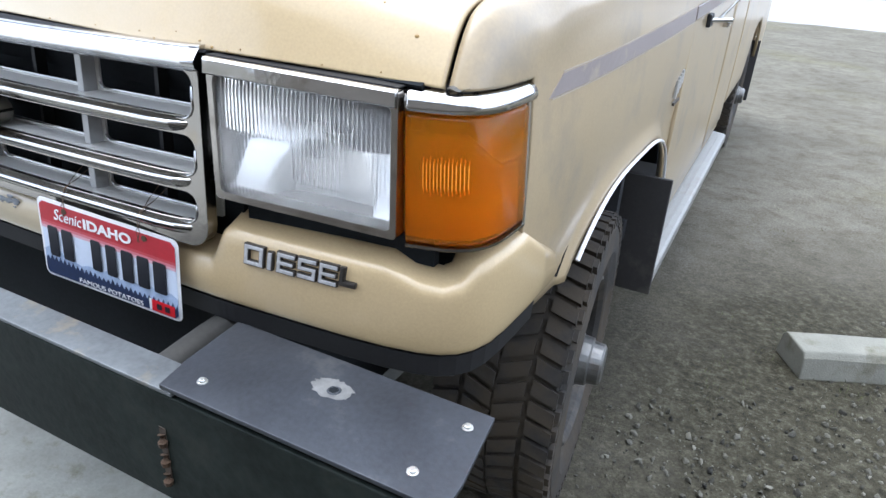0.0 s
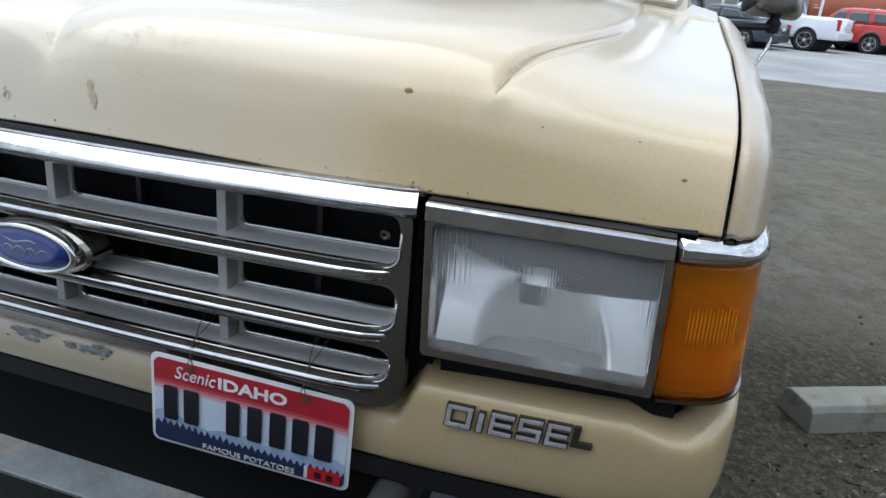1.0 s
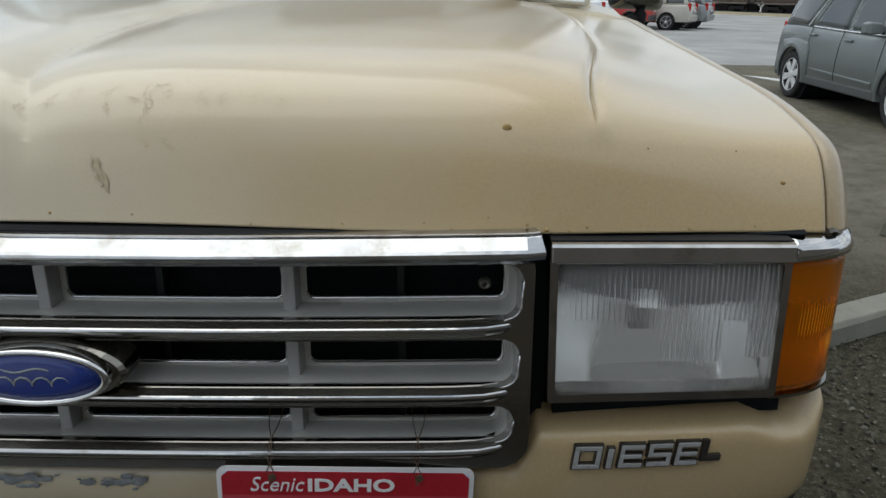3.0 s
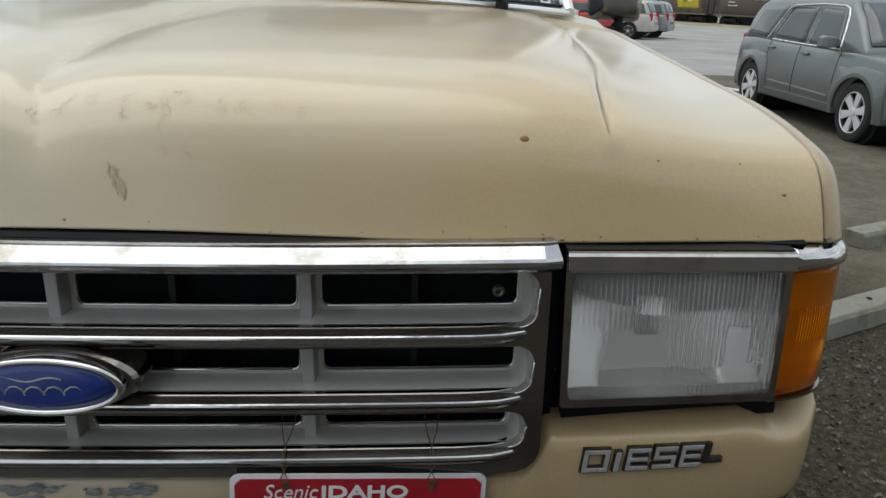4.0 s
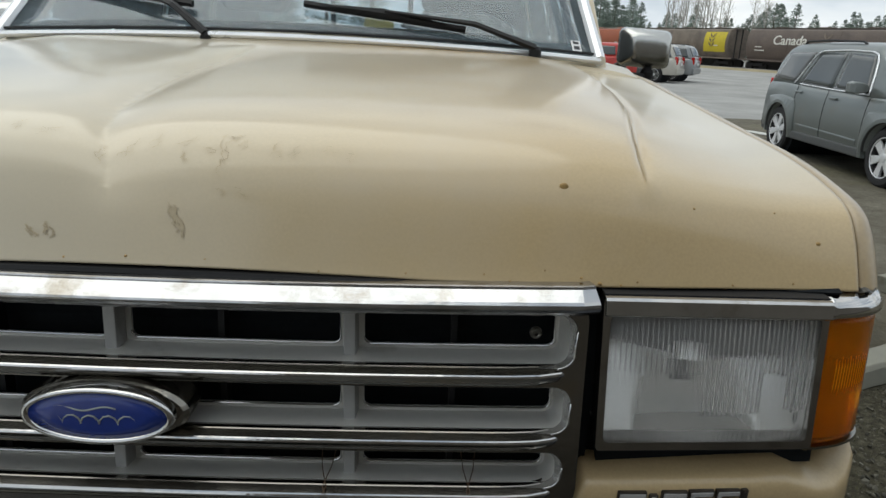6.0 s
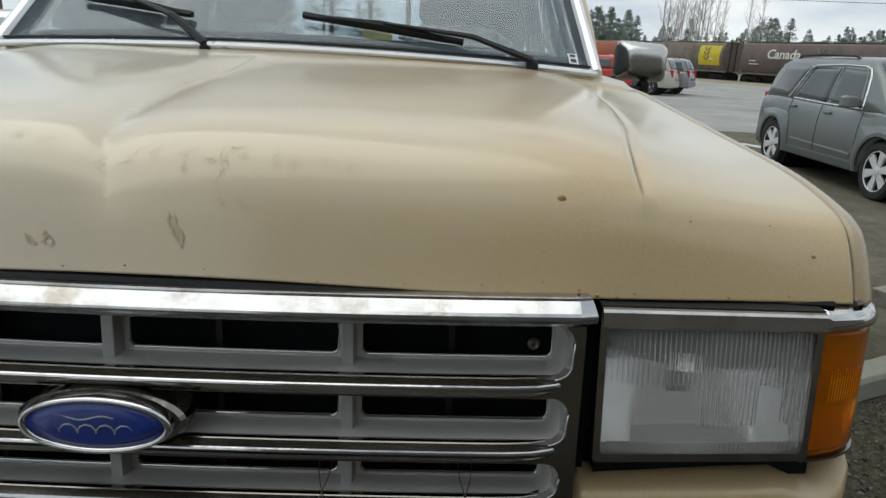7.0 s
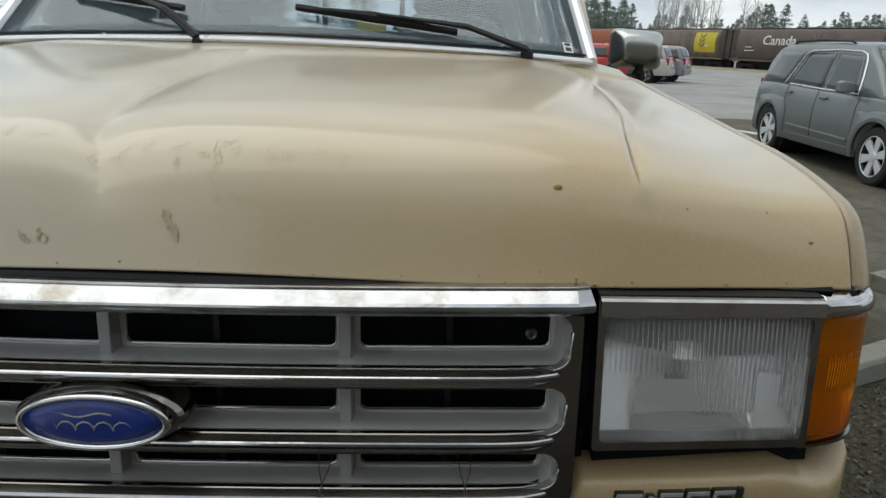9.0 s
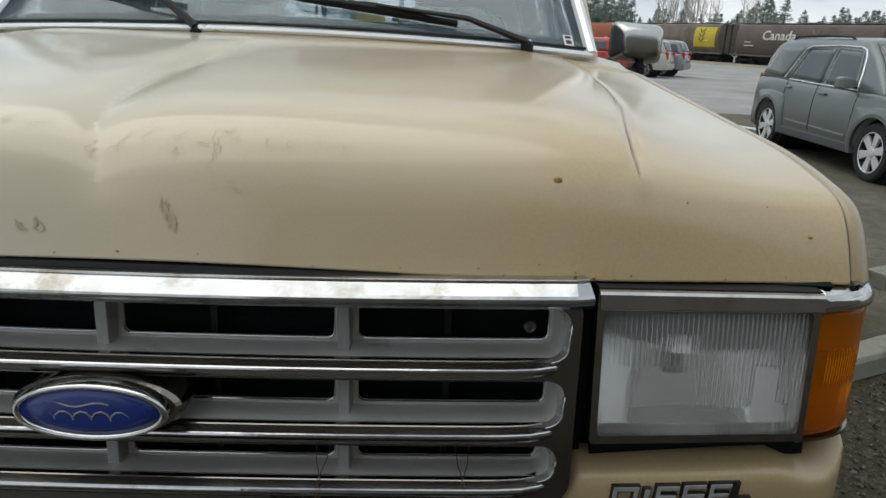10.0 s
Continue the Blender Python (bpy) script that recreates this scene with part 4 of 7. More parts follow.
# valance below the lamps: one tan panel that wraps into the fenders
HALF = [(0.0, -0.014), (0.20, -0.014), (0.40, -0.013), (0.52, -0.012), (0.545, -0.012), (0.553, -0.012), (0.560, -0.0115), (0.566, -0.0115), (0.572, -0.011), (0.578, -0.011), (0.585, -0.011), (0.595, -0.010), (0.62, -0.009), (0.70, -0.003), (0.78, 0.003), (0.85, 0.011),
        (0.90, 0.022), (0.930, 0.034), (0.952, 0.050), (0.968, 0.072), (0.978, 0.10), (0.984, 0.14), (0.988, 0.20), (0.991, 0.27), (0.993, 0.345)]
WAY = [(-x, y) for x, y in HALF[:0:-1]] + HALF


def valance_rings():
    rings = []
    for i, (x, y) in enumerate(WAY):
        ax, ay = WAY[max(i - 1, 0)]
        bx, by = WAY[min(i + 1, len(WAY) - 1)]
        d = Vector((bx - ax, by - ay)).normalized()
        nx, ny = d.y, -d.x
        a = abs(x)
        zt = 0.900 + 0.057 * smooth01((a - 0.549) / 0.036) + 0.016 * smooth01((a - 0.955) / 0.02) - 0.022 * smooth01((a - 0.885) / 0.02) * (1 - smooth01((a - 0.945) / 0.02)) - 0.085 * smooth01((y - 0.20) / 0.14)
        zb = 0.828
        prof = [(-0.035, zb + 0.004), (-0.012, zb - 0.003), (-0.004, zb), (0.000, zb + 0.004), (0.002, zb + 0.012), (0.004, zb + 0.030), (0.0045, (zt + zb) / 2), (0.003, zt - 0.022), (0.0015, zt - 0.012), (-0.0005, zt - 0.007), (-0.004, zt - 0.0025), (-0.009, zt + 0.0005), (-0.018, zt + 0.0035), (-0.032, zt + 0.009), (-0.047, zt + 0.016), (-0.055, zt + 0.010)]
        rings.append([(x + nx * p, y + ny * p, z) for p, z in prof])
    return rings


valance = part("valance", loft(valance_rings()), TAN, truck, "tan painted panel under the lamps", smooth=True)
part("rubber_strip", extrude_profile([(-0.045, 0.786), (-0.016, 0.782), (-0.006, 0.79), (-0.004, 0.824), (-0.045, 0.828)], WAY[1:-1]), BLACK, truck, "black rubber strip under the valance")
for cx, n in ((-0.06, 26), (0.06, 22)):
    bmp = bmesh.new()
    rnd = random.Random(int(cx * 100) + 50)
    for _ in range(n):
        x, z, r = cx + rnd.gauss(0, 0.022), 0.884 + rnd.gauss(0, 0.006), rnd.uniform(0.002, 0.008)
        bmesh.ops.create_icosphere(bmp, subdivisions=1, radius=1, matrix=Matrix.Translation((x, -0.0165 - 0.002, z)) @ Matrix.Diagonal((r * 1.5, 0.0016, r * 0.7, 1)))
    tagged(part("peeled_paint", bmp, PRIMER, valance), "grey patches of peeled paint", "", kind="stuff")

# badge letters on the valance
LETTERS = {
    "D": ((0, 0, 0.2, 1), (0, 0, 1, 0.2), (0, 0.8, 1, 1), (0.8, 0.03, 1, 0.97)),
    "I": ((0, 0, 1, 1),),
    "E": ((0, 0, 0.2, 1), (0, 0, 1, 0.2), (0, 0.8, 1, 1), (0, 0.41, 0.93, 0.59)),
    "S": ((0, 0, 1, 0.2), (0, 0.41, 1, 0.59), (0, 0.8, 1, 1), (0, 0.5, 0.2, 1), (0.8, 0, 1, 0.5)),
    "L": ((0, 0, 0.24, 1), (0, 0, 1, 0.22))}


def strokes(ch, w, h, grow, y0, y1):
    bm = bmesh.new()
    for i, (a, b, c, d) in enumerate(LETTERS[ch]):
        # overlapping strokes lie a hair apart
        box(a * w - grow, c * w + grow, y0 - 0.00012 * i, y1, b * h - grow, d * h + grow, bm)
    for v in bm.verts:
        v.co.x += 0.10 * v.co.z
    return bm


def badge_letter(ch, x, mat, dz=0.0, w=0.026, h=0.032):
    yy = float(np.interp(x + w / 2, [p[0] for p in HALF], [p[1] for p in HALF])) - 0.0075
    m = pose(x, yy, 0.913 + dz, -3, 0, 3.0 if x < 0.7 else 5.0)
    letter = None
    for name, grow, y0, y1, mt in (("badge_letter", 0.0013, -0.0022, 0.004, BADGE_DARK), ("letter_face", -0.0004, -0.0036, 0.0, mat)):
        bm = strokes(ch, w, h, grow, y0, y1)
        bmesh.ops.transform(bm, matrix=m, verts=bm.verts)
        letter = part(name, bm, mt, letter or valance, smooth=False, bevel=0.0006)
    return letter


BADGE_BASE = material("worn_chrome_letter", (0.50, 0.50, 0.50), 0.34, 0.45, var=0.2, scale=60, dirt=(0.12, 0.12, 0.12), dirt_amount=0.3, dirt_scale=60)
BADGE_DARK = material("tarnished_letter", (0.060, 0.054, 0.048), 0.35, 0.6, var=0.3)
for ch, x, w, dz, h in (("D", 0.623, 0.034, 0.0, 0.032), ("I", 0.6645, 0.0075, 0.0, 0.028), ("E", 0.680, 0.030, 0.0, 0.032), ("S", 0.7155, 0.030, 0.0005, 0.032), ("E", 0.751, 0.029, 0.001, 0.032)):
    badge_letter(ch, x, BADGE_BASE, dz, w, h)
badge_letter("L", 0.785, BADGE_DARK, 0.006, 0.024, 0.027)

# number plate, wired to the grille
plate_pose = pose(0.3475, -0.040, 0.8535, 90 - 2, 0, 3.0) @ pose(0, 0, 0, 0, 0, -2.0)


def flat(bm, dz):
    bmesh.ops.transform(bm, matrix=plate_pose @ Matrix.Translation((0, 0, dz)), verts=bm.verts)
    return bm


def sheet(pts, dz, thick=0.0006):
    bm = bmesh.new()
    vs = [bm.verts.new((x, y, 0)) for x, y in pts]
    f = bm.faces.new(vs)
    e = bmesh.ops.extrude_face_region(bm, geom=[f])
    bmesh.ops.translate(bm, vec=(0, 0, thick), verts=[g for g in e["geom"] if isinstance(g, bmesh.types.BMVert)])
    return flat(bm, dz)


PW, PH = 0.154, 0.0735
number_plate = part("number_plate", sheet(rrect(-PW, PW, -PH, PH, 0.012), -0.001, 0.0012), WHITE, truck, "white, red and blue metal number plate", bevel=0.0004)
part("plate_field", sheet(rrect(-PW + 0.006, PW - 0.006, -PH + 0.006, PH - 0.006, 0.008), 0.0006), PLATE_BLUE, number_plate)
part("red_band", sheet([(-PW + 0.006, 0.034), (PW - 0.006, 0.034), (PW - 0.006, PH - 0.014), (PW - 0.014, PH - 0.006), (-PW + 0.014, PH - 0.006), (-PW + 0.006, PH - 0.014)], 0.0014), PLATE_RED, number_plate)
for i, c in enumerate(((0.42, 0.05, 0.06), (0.50, 0.16, 0.19), (0.57, 0.34, 0.39))):
    part("red_fade", sheet([(-PW + 0.006, 0.029 - 0.005 * i), (PW - 0.006, 0.029 - 0.005 * i), (PW - 0.006, 0.034 - 0.005 * i), (-PW + 0.006, 0.034 - 0.005 * i)], 0.0014), material("fading_red_print", c, 0.45), number_plate)
rnd = random.Random(3)
ridge = [(-PW + 0.006 + 0.296 * i / 24, -0.034 + 0.013 * abs(math.sin(i * 0.9)) * rnd.uniform(0.3, 1.0) + (0.012 if i < 4 else 0)) for i in range(25)]
part("mountain_print", sheet([(-PW + 0.006, -0.056), (PW - 0.006, -0.056)] + ridge[::-1], 0.0013), PLATE_HAZE, number_plate)
tops = []
for i in range(60):
    x = -PW + 0.0065 + 0.295 * i / 59
    b = -0.047 + 0.007 * smooth01((-x) / 0.15) - 0.003 * smooth01(x / 0.1)
    tops += [(x, b + (0.006 + 0.004 * rnd.random() if i % 2 else -0.001))]
part("forest_print", sheet([(-PW + 0.006, -PH + 0.012), (-PW + 0.012, -PH + 0.006), (PW - 0.012, -PH + 0.006), (PW - 0.006, -PH + 0.012)] + tops[::-1], 0.002), PLATE_NAVY, number_plate)
bm = fit_text(text_mesh("IDAHO", 0.02, 0.0004, bold=0.0006), -0.046, 0.058, 0.040, 0.0585)
part("state_name", flat(bm, 0.0026), WHITE, number_plate)
bm = fit_text(text_mesh("Scenic", 0.02, 0.0004, shear=0.25), -0.114, -0.050, 0.040, 0.060)
part("motto_word", flat(bm, 0.0026), WHITE, number_plate)
bm = fit_text(text_mesh("FAMOUS POTATOES", 0.02, 0.0003), -0.070, 0.074, -0.0655, -0.057)
part("motto_line", flat(bm, 0.0030), WHITE, number_plate)
for x, w in ((-0.132, 0.022), (-0.100, 0.024), (-0.033, 0.021), (0.000, 0.022), (0.034, 0.024), (0.068, 0.024), (0.102, 0.026)):
    part("plain_bar", sheet(rrect(x, x + w, -0.030, 0.026, 0.003, 2), 0.0030, 0.0012), INK, number_plate, bevel=0.0004)
part("plate_sticker", sheet([(0.094, -0.066), (0.142, -0.066), (0.142, -0.046), (0.094, -0.046)], 0.0032), STICKER, number_plate, "red sticker")
part("sticker_edge", sheet([(0.0885, -0.066), (0.0935, -0.066), (0.0935, -0.046), (0.0885, -0.046)], 0.0032), WHITE, number_plate)
for x in (0.105, 0.122):
    part("sticker_bar", sheet([(x, -0.061), (x + 0.010, -0.061), (x + 0.010, -0.051), (x, -0.051)], 0.0040), INK, number_plate)
for x, zt in ((-0.088, 0.985), (0.087, 0.985)):
    wire_x = 0.3475 + x
    for k in (-1, 1):
        part("tie_wire", sweep([(wire_x + 0.002 * k, -0.046, 0.908), (wire_x - 0.004 * k, -0.044, 0.925), (wire_x + 0.004 * k, -0.040, 0.942), (wire_x - 0.002 * k, -0.034, 0.955), (wire_x + 0.006 * k, -0.01, 0.968), (wire_x + 0.010 * k, 0.02, zt)], 0.0007, 5), RUST, number_plate)
    part("plate_bolt", flat(cyl((x, 0.060, 0.001), (x, 0.060, 0.004), 0.005, seg=10), 0.0), RUST, number_plate)

# flat steel bumper
HORN = material("dusty_frame_steel", (0.05, 0.048, 0.043), 0.7, 0.1, var=0.3, dirt=(0.13, 0.12, 0.10), dirt_amount=0.4)
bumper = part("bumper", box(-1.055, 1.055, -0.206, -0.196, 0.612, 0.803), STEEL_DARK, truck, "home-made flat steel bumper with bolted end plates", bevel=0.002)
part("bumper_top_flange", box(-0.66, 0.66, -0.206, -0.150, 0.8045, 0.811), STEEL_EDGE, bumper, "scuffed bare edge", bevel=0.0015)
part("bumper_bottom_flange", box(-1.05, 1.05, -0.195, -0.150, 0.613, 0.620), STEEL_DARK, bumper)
for s in (1, -1):
    pts = [(0.640, -0.206), (1.062, -0.206), (1.062, -0.160), (1.048, -0.036), (0.640, -0.034), (0.620, -0.036), (0.629, -0.150)]
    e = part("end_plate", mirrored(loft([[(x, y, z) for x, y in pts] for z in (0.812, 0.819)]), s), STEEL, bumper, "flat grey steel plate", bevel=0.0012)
    for x, y in ((0.684, -0.173), (1.004, -0.173), (1.026, -0.072)):
        part("bolt", mirrored(loft([[(x + r * math.cos(a), y + r * math.sin(a), 0.819 + z) for a in np.linspace(0, 2 * math.pi, 12, False)] for r, z in ((0.0075, 0), (0.0075, 0.0012), (0.005, 0.0015), (0.005, 0.0042), (0.0034, 0.0055))]), s), ZINC, e)
    rg = random.Random(8)
    ring = [(0.838 + (0.031 + rg.uniform(-0.004, 0.004)) * math.cos(a), -0.096 + (0.019 + rg.uniform(-0.0025, 0.0025)) * math.sin(a)) for a in np.linspace(0, 2 * math.pi, 40, False)]
    part("scuffed_patch", mirrored(loft([[(x, y, z) for x, y in ring] for z in (0.8188, 0.8196)]), s), SCUFF, e)
    part("bolt_hole", mirrored(cyl((0.842, -0.098, 0.8180), (0.842, -0.098, 0.8203), 0.0065), s), VOID, e)
    part("bolt_hole_rim", mirrored(loft([[(0.842 + r * math.cos(a), -0.098 + r * math.sin(a), z) for a in np.linspace(0, 2 * math.pi, 16, False)] for r, z in ((0.0065, 0.8204), (0.008, 0.8210), (0.010, 0.8196))], caps=False), s), STEEL, e)
    # frame horn between the bumper and the body
    horn = [[(0.552 + dx, y, z) for dx, z in rrect(-0.026, 0.026, 0.690 + 0.004 * k, 0.775 + 0.006 * k, 0.022)] for k, y in enumerate((-0.19, -0.11, -0.04, 0.1, 0.5))]
    part("frame_horn", mirrored(loft(horn), s), HORN, truck, smooth=True)
part("rust_run", box(0.629, 0.641, -0.2072, -0.2062, 0.645, 0.745), material("brown_rust_run", (0.045, 0.032, 0.022), 0.8, var=0.5, scale=40), bumper)
for z in (0.655, 0.69, 0.725):
    part("weld_blob", sweep([(0.634, -0.208, z - 0.009), (0.638, -0.211, z), (0.635, -0.208, z + 0.009)], 0.007, 7), RUST, bumper)
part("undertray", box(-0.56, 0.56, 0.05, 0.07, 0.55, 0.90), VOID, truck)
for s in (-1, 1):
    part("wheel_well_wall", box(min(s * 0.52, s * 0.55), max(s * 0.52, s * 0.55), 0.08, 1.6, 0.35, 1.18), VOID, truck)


# fenders
def side_x(y):
    return 0.966 + 0.022 * smooth01((y - 0.10) / 0.5) + 0.008 * smooth01((y - 0.5) / 0.6)


ARCH_Y, ARCH_Z, ARCH_W, ARCH_H = 0.872, 0.42, 0.520, 0.505


def arch_z(y, cy=ARCH_Y):
    d = abs(y - cy) / ARCH_W
    return ARCH_Z + ARCH_H * (1 - d ** 3) ** (1 / 3) if d < 1 else None


@functools.lru_cache(maxsize=None)
def hood_rim(q):
    y = float(np.interp(q, HS[2], HS[0]))
    return hood_pt(hood_edge(y), q)


def fender_top(u, k):
    """The fender's skin over the top: u from the front edge to the cowl, k from the hood seam (0) to the shoulder (1)."""
    rim = hood_rim(min(1.0, u / 0.8))
    xe, yp, zp = rim.x, rim.y, rim.z
    if u > 0.8:
        yp += (1.40 - yp) * (u - 0.8) / 0.2
        zp += 0.05 * max(0.0, yp - 1.165)
    ang = k * math.pi / 2
    fade = 1 - smooth01((yp - 0.05) / 0.45)
    y = yp + 0.005 + (0.146 * (1 - math.cos(ang)) ** 0.9) * fade
    xe += 0.0056
    x = xe + (side_x(y) - xe) * math.sin(ang) ** 0.62
    up = smooth01((zp - 1.203) / 0.11)
    z = max(1.2035, zp - 0.0015 - up * 0.080 * (0.2 * k + 0.8 * (1 - max(0.0, math.cos(ang)) ** 0.75)))
    # two shallow dents on the dusty top
    z -= 0.012 * math.exp(-((y - 0.46) / 0.08) ** 2 - ((k - 0.50) / 0.22) ** 2) + 0.008 * math.exp(-((y - 0.25) / 0.04) ** 2 - ((k - 0.55) / 0.16) ** 2)
    return Vector((x, y, z))


SHOULDER = [fender_top(i / 110, 1.0) for i in range(111)]


def fender_side(y, z):
    """The fender's outside at y, z below its shoulder."""
    zs = float(np.interp(y, [p.y for p in SHOULDER], [p.z for p in SHOULDER]))
    return side_x(y) + 0.010 * math.sin(math.pi * min(1, max(0, zs - z) / 0.42))


def fender_pt(u, v):
    top_rows = 0.40
    if v < top_rows:
        return fender_top(u, v / top_rows)
    k = (v - top_rows) / (1 - top_rows)
    p = fender_top(u, 1.0)
    y, zs = p.y, p.z
    az = arch_z(y)
    zb = 0.790 if az is None else max(az, 0.70 if y > ARCH_Y else 0.79)
    z = zs + (zb - zs) * k
    x = side_x(y) + 0.010 * math.sin(math.pi * min(1, (zs - z) / 0.42))
    if az is not None:
        x += 0.012 * smooth01(1 - (z - az) / 0.05)
    return Vector((x, y, z))


for s in (1, -1):
    fender = part("fender", mirrored(grid(fender_pt, 110, 50), s), TAN_DUSTY_SHADED if s > 0 else TAN, truck, "dented tan front fender", True, solid=0.008)
    part("bent_lip", mirrored(loft([[(0.907 + 0.040 * q, 0.050 + 0.045 * q * q, 1.2005 + 0.003 * math.sin(9 * q)), (0.911 + 0.042 * q, 0.042 + 0.045 * q * q, 1.2045 + 0.002 * math.sin(14 * q)), (0.911 + 0.042 * q, 0.056 + 0.045 * q * q, 1.2095)] for q in np.linspace(0, 1, 12)]), s), TORN, fender, "dark torn metal edge")
    rim = []
    for i in range(41):
        y = ARCH_Y - ARCH_W * 0.985 + (2 * ARCH_W * 0.985) * i / 40
        if y > ARCH_Y or arch_z(y) > 0.80:
            rim.append((s * (side_x(y) + 0.020), y, max(arch_z(y), 0.66)))
    part("arch_trim", sweep(rim, 0.0045, 6), TRIM_WHITE, fender, "bright metal wheel-arch trim")
    # faded stripe below the shoulder
    for name, lo, hi, y0, mt in (("side_stripe", (1.1610, 0.016), (1.1895, 0.022), 0.250, STRIPE), ("pin_stripe", (1.1575, 0.016), (1.1598, 0.016), 0.262, PIN), ("pin_stripe", (1.1908, 0.022), (1.1928, 0.022), 0.300, PIN)):
        rows = []
        for y in np.linspace(y0, 1.398, 30):
            ya = y + 0.045 * (1.398 - y) * (name == "side_stripe")
            za, zb = lo[0] + lo[1] * y, hi[0] + hi[1] * ya
            rows.append([(fender_side(yy, z) + dx, yy, z) for yy, z, dx in ((y, za, -0.004), (y, za, 0.0008), (ya, zb, 0.0008), (ya, zb, -0.004))])
        part(name, mirrored(loft(rows), s), mt, fender)
    for k in range(4):
        part("fender_badge_bar", mirrored(box(1.004, 1.010, 1.285 + 0.024 * k, 1.302 + 0.024 * k, 0.985 + 0.01 * k, 1.035 + 0.006 * k), s), BADGE_BASE, fender)
    part("fender_badge_bar", mirrored(box(1.004, 1.010, 1.285, 1.375, 0.965, 0.973), s), BADGE_DARK, fender)


# wheels
DIRTY_RIM = material("dusty_rim", (0.045, 0.043, 0.041), 0.5, 0.4, var=0.25, scale=9, dirt=(0.13, 0.11, 0.085), dirt_amount=0.6, dirt_scale=8)
DULL_HUB = material("dull_hub_metal", (0.20, 0.20, 0.195), 0.35, 0.7, var=0.25, scale=20, dirt=(0.12, 0.10, 0.08), dirt_amount=0.4, dirt_scale=15)
def lathe_x(profile, seg=48, bm=None):
    """Revolve (x, r) points about the x axis."""
    bm = bm or bmesh.new()
    rings = [[(x, r * math.cos(2 * math.pi * k / seg), r * math.sin(2 * math.pi * k / seg)) for k in range(seg)] for x, r in profile]
    return loft(rings, caps=False, bm=bm)


def lug(bm, ang, x0, x1, r0, r1, w0, w1, skew=0.0):
    pts = []
    for r in (r0, r1):
        for x, sk in ((x0, -skew), (x1, skew)):
            for w in (-w0, w1):
                a = ang + (w + sk) / r1
                pts.append(bm.verts.new((x, r * math.cos(a), r * math.sin(a))))
    for f in ((0, 1, 3, 2), (4, 6, 7, 5), (0, 4, 5, 1), (2, 3, 7, 6), (0, 2, 6, 4), (1, 5, 7, 3)):
        bm.faces.new([pts[i] for i in f])


def truck_wheel(parent, x, y, s, steer=0.0):
    R = 0.395
    w = thing("wheel", "", "")
    w.name = "wheel"
    for key in ("label", "category"):
        if key in w:
            del w[key]
    w.parent = parent
    w.matrix_basis = pose(s * x, y, R - 0.012, 0, 0, steer)
    hw = 0.138
    tp = [(-hw + 0.02, 0.21), (-hw, 0.25), (-hw - 0.012, 0.31), (-hw - 0.008, 0.37), (-hw + 0.010, R - 0.016), (-hw * 0.5, R - 0.012), (0, R - 0.010), (hw * 0.5, R - 0.012), (hw - 0.010, R - 0.016), (hw + 0.008, 0.37), (hw + 0.012, 0.31), (hw, 0.25), (hw - 0.02, 0.21)]
    tp = [(a, r - 0.018 if 0.3 < r < 0.375 else r) for a, r in tp]
    tyre = part("tyre", lathe_x(tp, 64), RUBBER, w, "muddy off-road tyre", smooth=False)
    bm = bmesh.new()
    for k in range(54):
        a = 2 * math.pi * k / 54
        lug(bm, a, hw - 0.060, hw - 0.002, R - 0.022, R - 0.002, 0.0165, 0.0165, 0.008)
        lug(bm, a + math.pi / 54, -hw + 0.002, -hw + 0.060, R - 0.022, R - 0.002, 0.0165, 0.0165, -0.008)
        lug(bm, a + math.pi / 108, 0.003, 0.066, R - 0.022, R - 0.001, 0.016, 0.016, -0.012)
        lug(bm, a + 1.4 * math.pi / 54, -0.066, -0.003, R - 0.022, R - 0.001, 0.016, 0.016, 0.012)
        lug(bm, a, hw - 0.004, hw + 0.008, 0.360, R - 0.010, 0.013, 0.013)
    tagged(part("tread", bm, RUBBER, tyre, "", smooth=False), "", "", kind="stuff")
    rim = part("rim", lathe_x([(s * a, r) for a, r in ((-0.10, 0.205), (-0.02, 0.19), (0.118, 0.222), (0.134, 0.226), (0.137, 0.218), (0.124, 0.204), (0.085, 0.196), (0.070, 0.15), (0.085, 0.10), (0.085, 0.0))], 48), DIRTY_RIM, w, "dusty grey steel wheel rim", smooth=False)
    for k in range(8):
        a = 2 * math.pi * k / 8
        part("rim_slot", cyl((s * 0.068, 0.15 * math.cos(a), 0.15 * math.sin(a)), (s * 0.082, 0.15 * math.cos(a), 0.15 * math.sin(a)), 0.026, seg=12), VOID, rim)
        a += math.pi / 8
        part("wheel_nut", cyl((s * 0.08, 0.095 * math.cos(a), 0.095 * math.sin(a)), (s * 0.112, 0.095 * math.cos(a), 0.095 * math.sin(a)), 0.012, seg=6), ZINC, rim)
    part("hub", lathe_x([(s * a, r) for a, r in ((0.05, 0.078), (0.120, 0.076), (0.126, 0.066), (0.150, 0.064), (0.154, 0.056), (0.180, 0.054), (0.186, 0.046), (0.186, 0.0))], 24), DULL_HUB, w, "protruding silver locking hub", smooth=False)
    return w


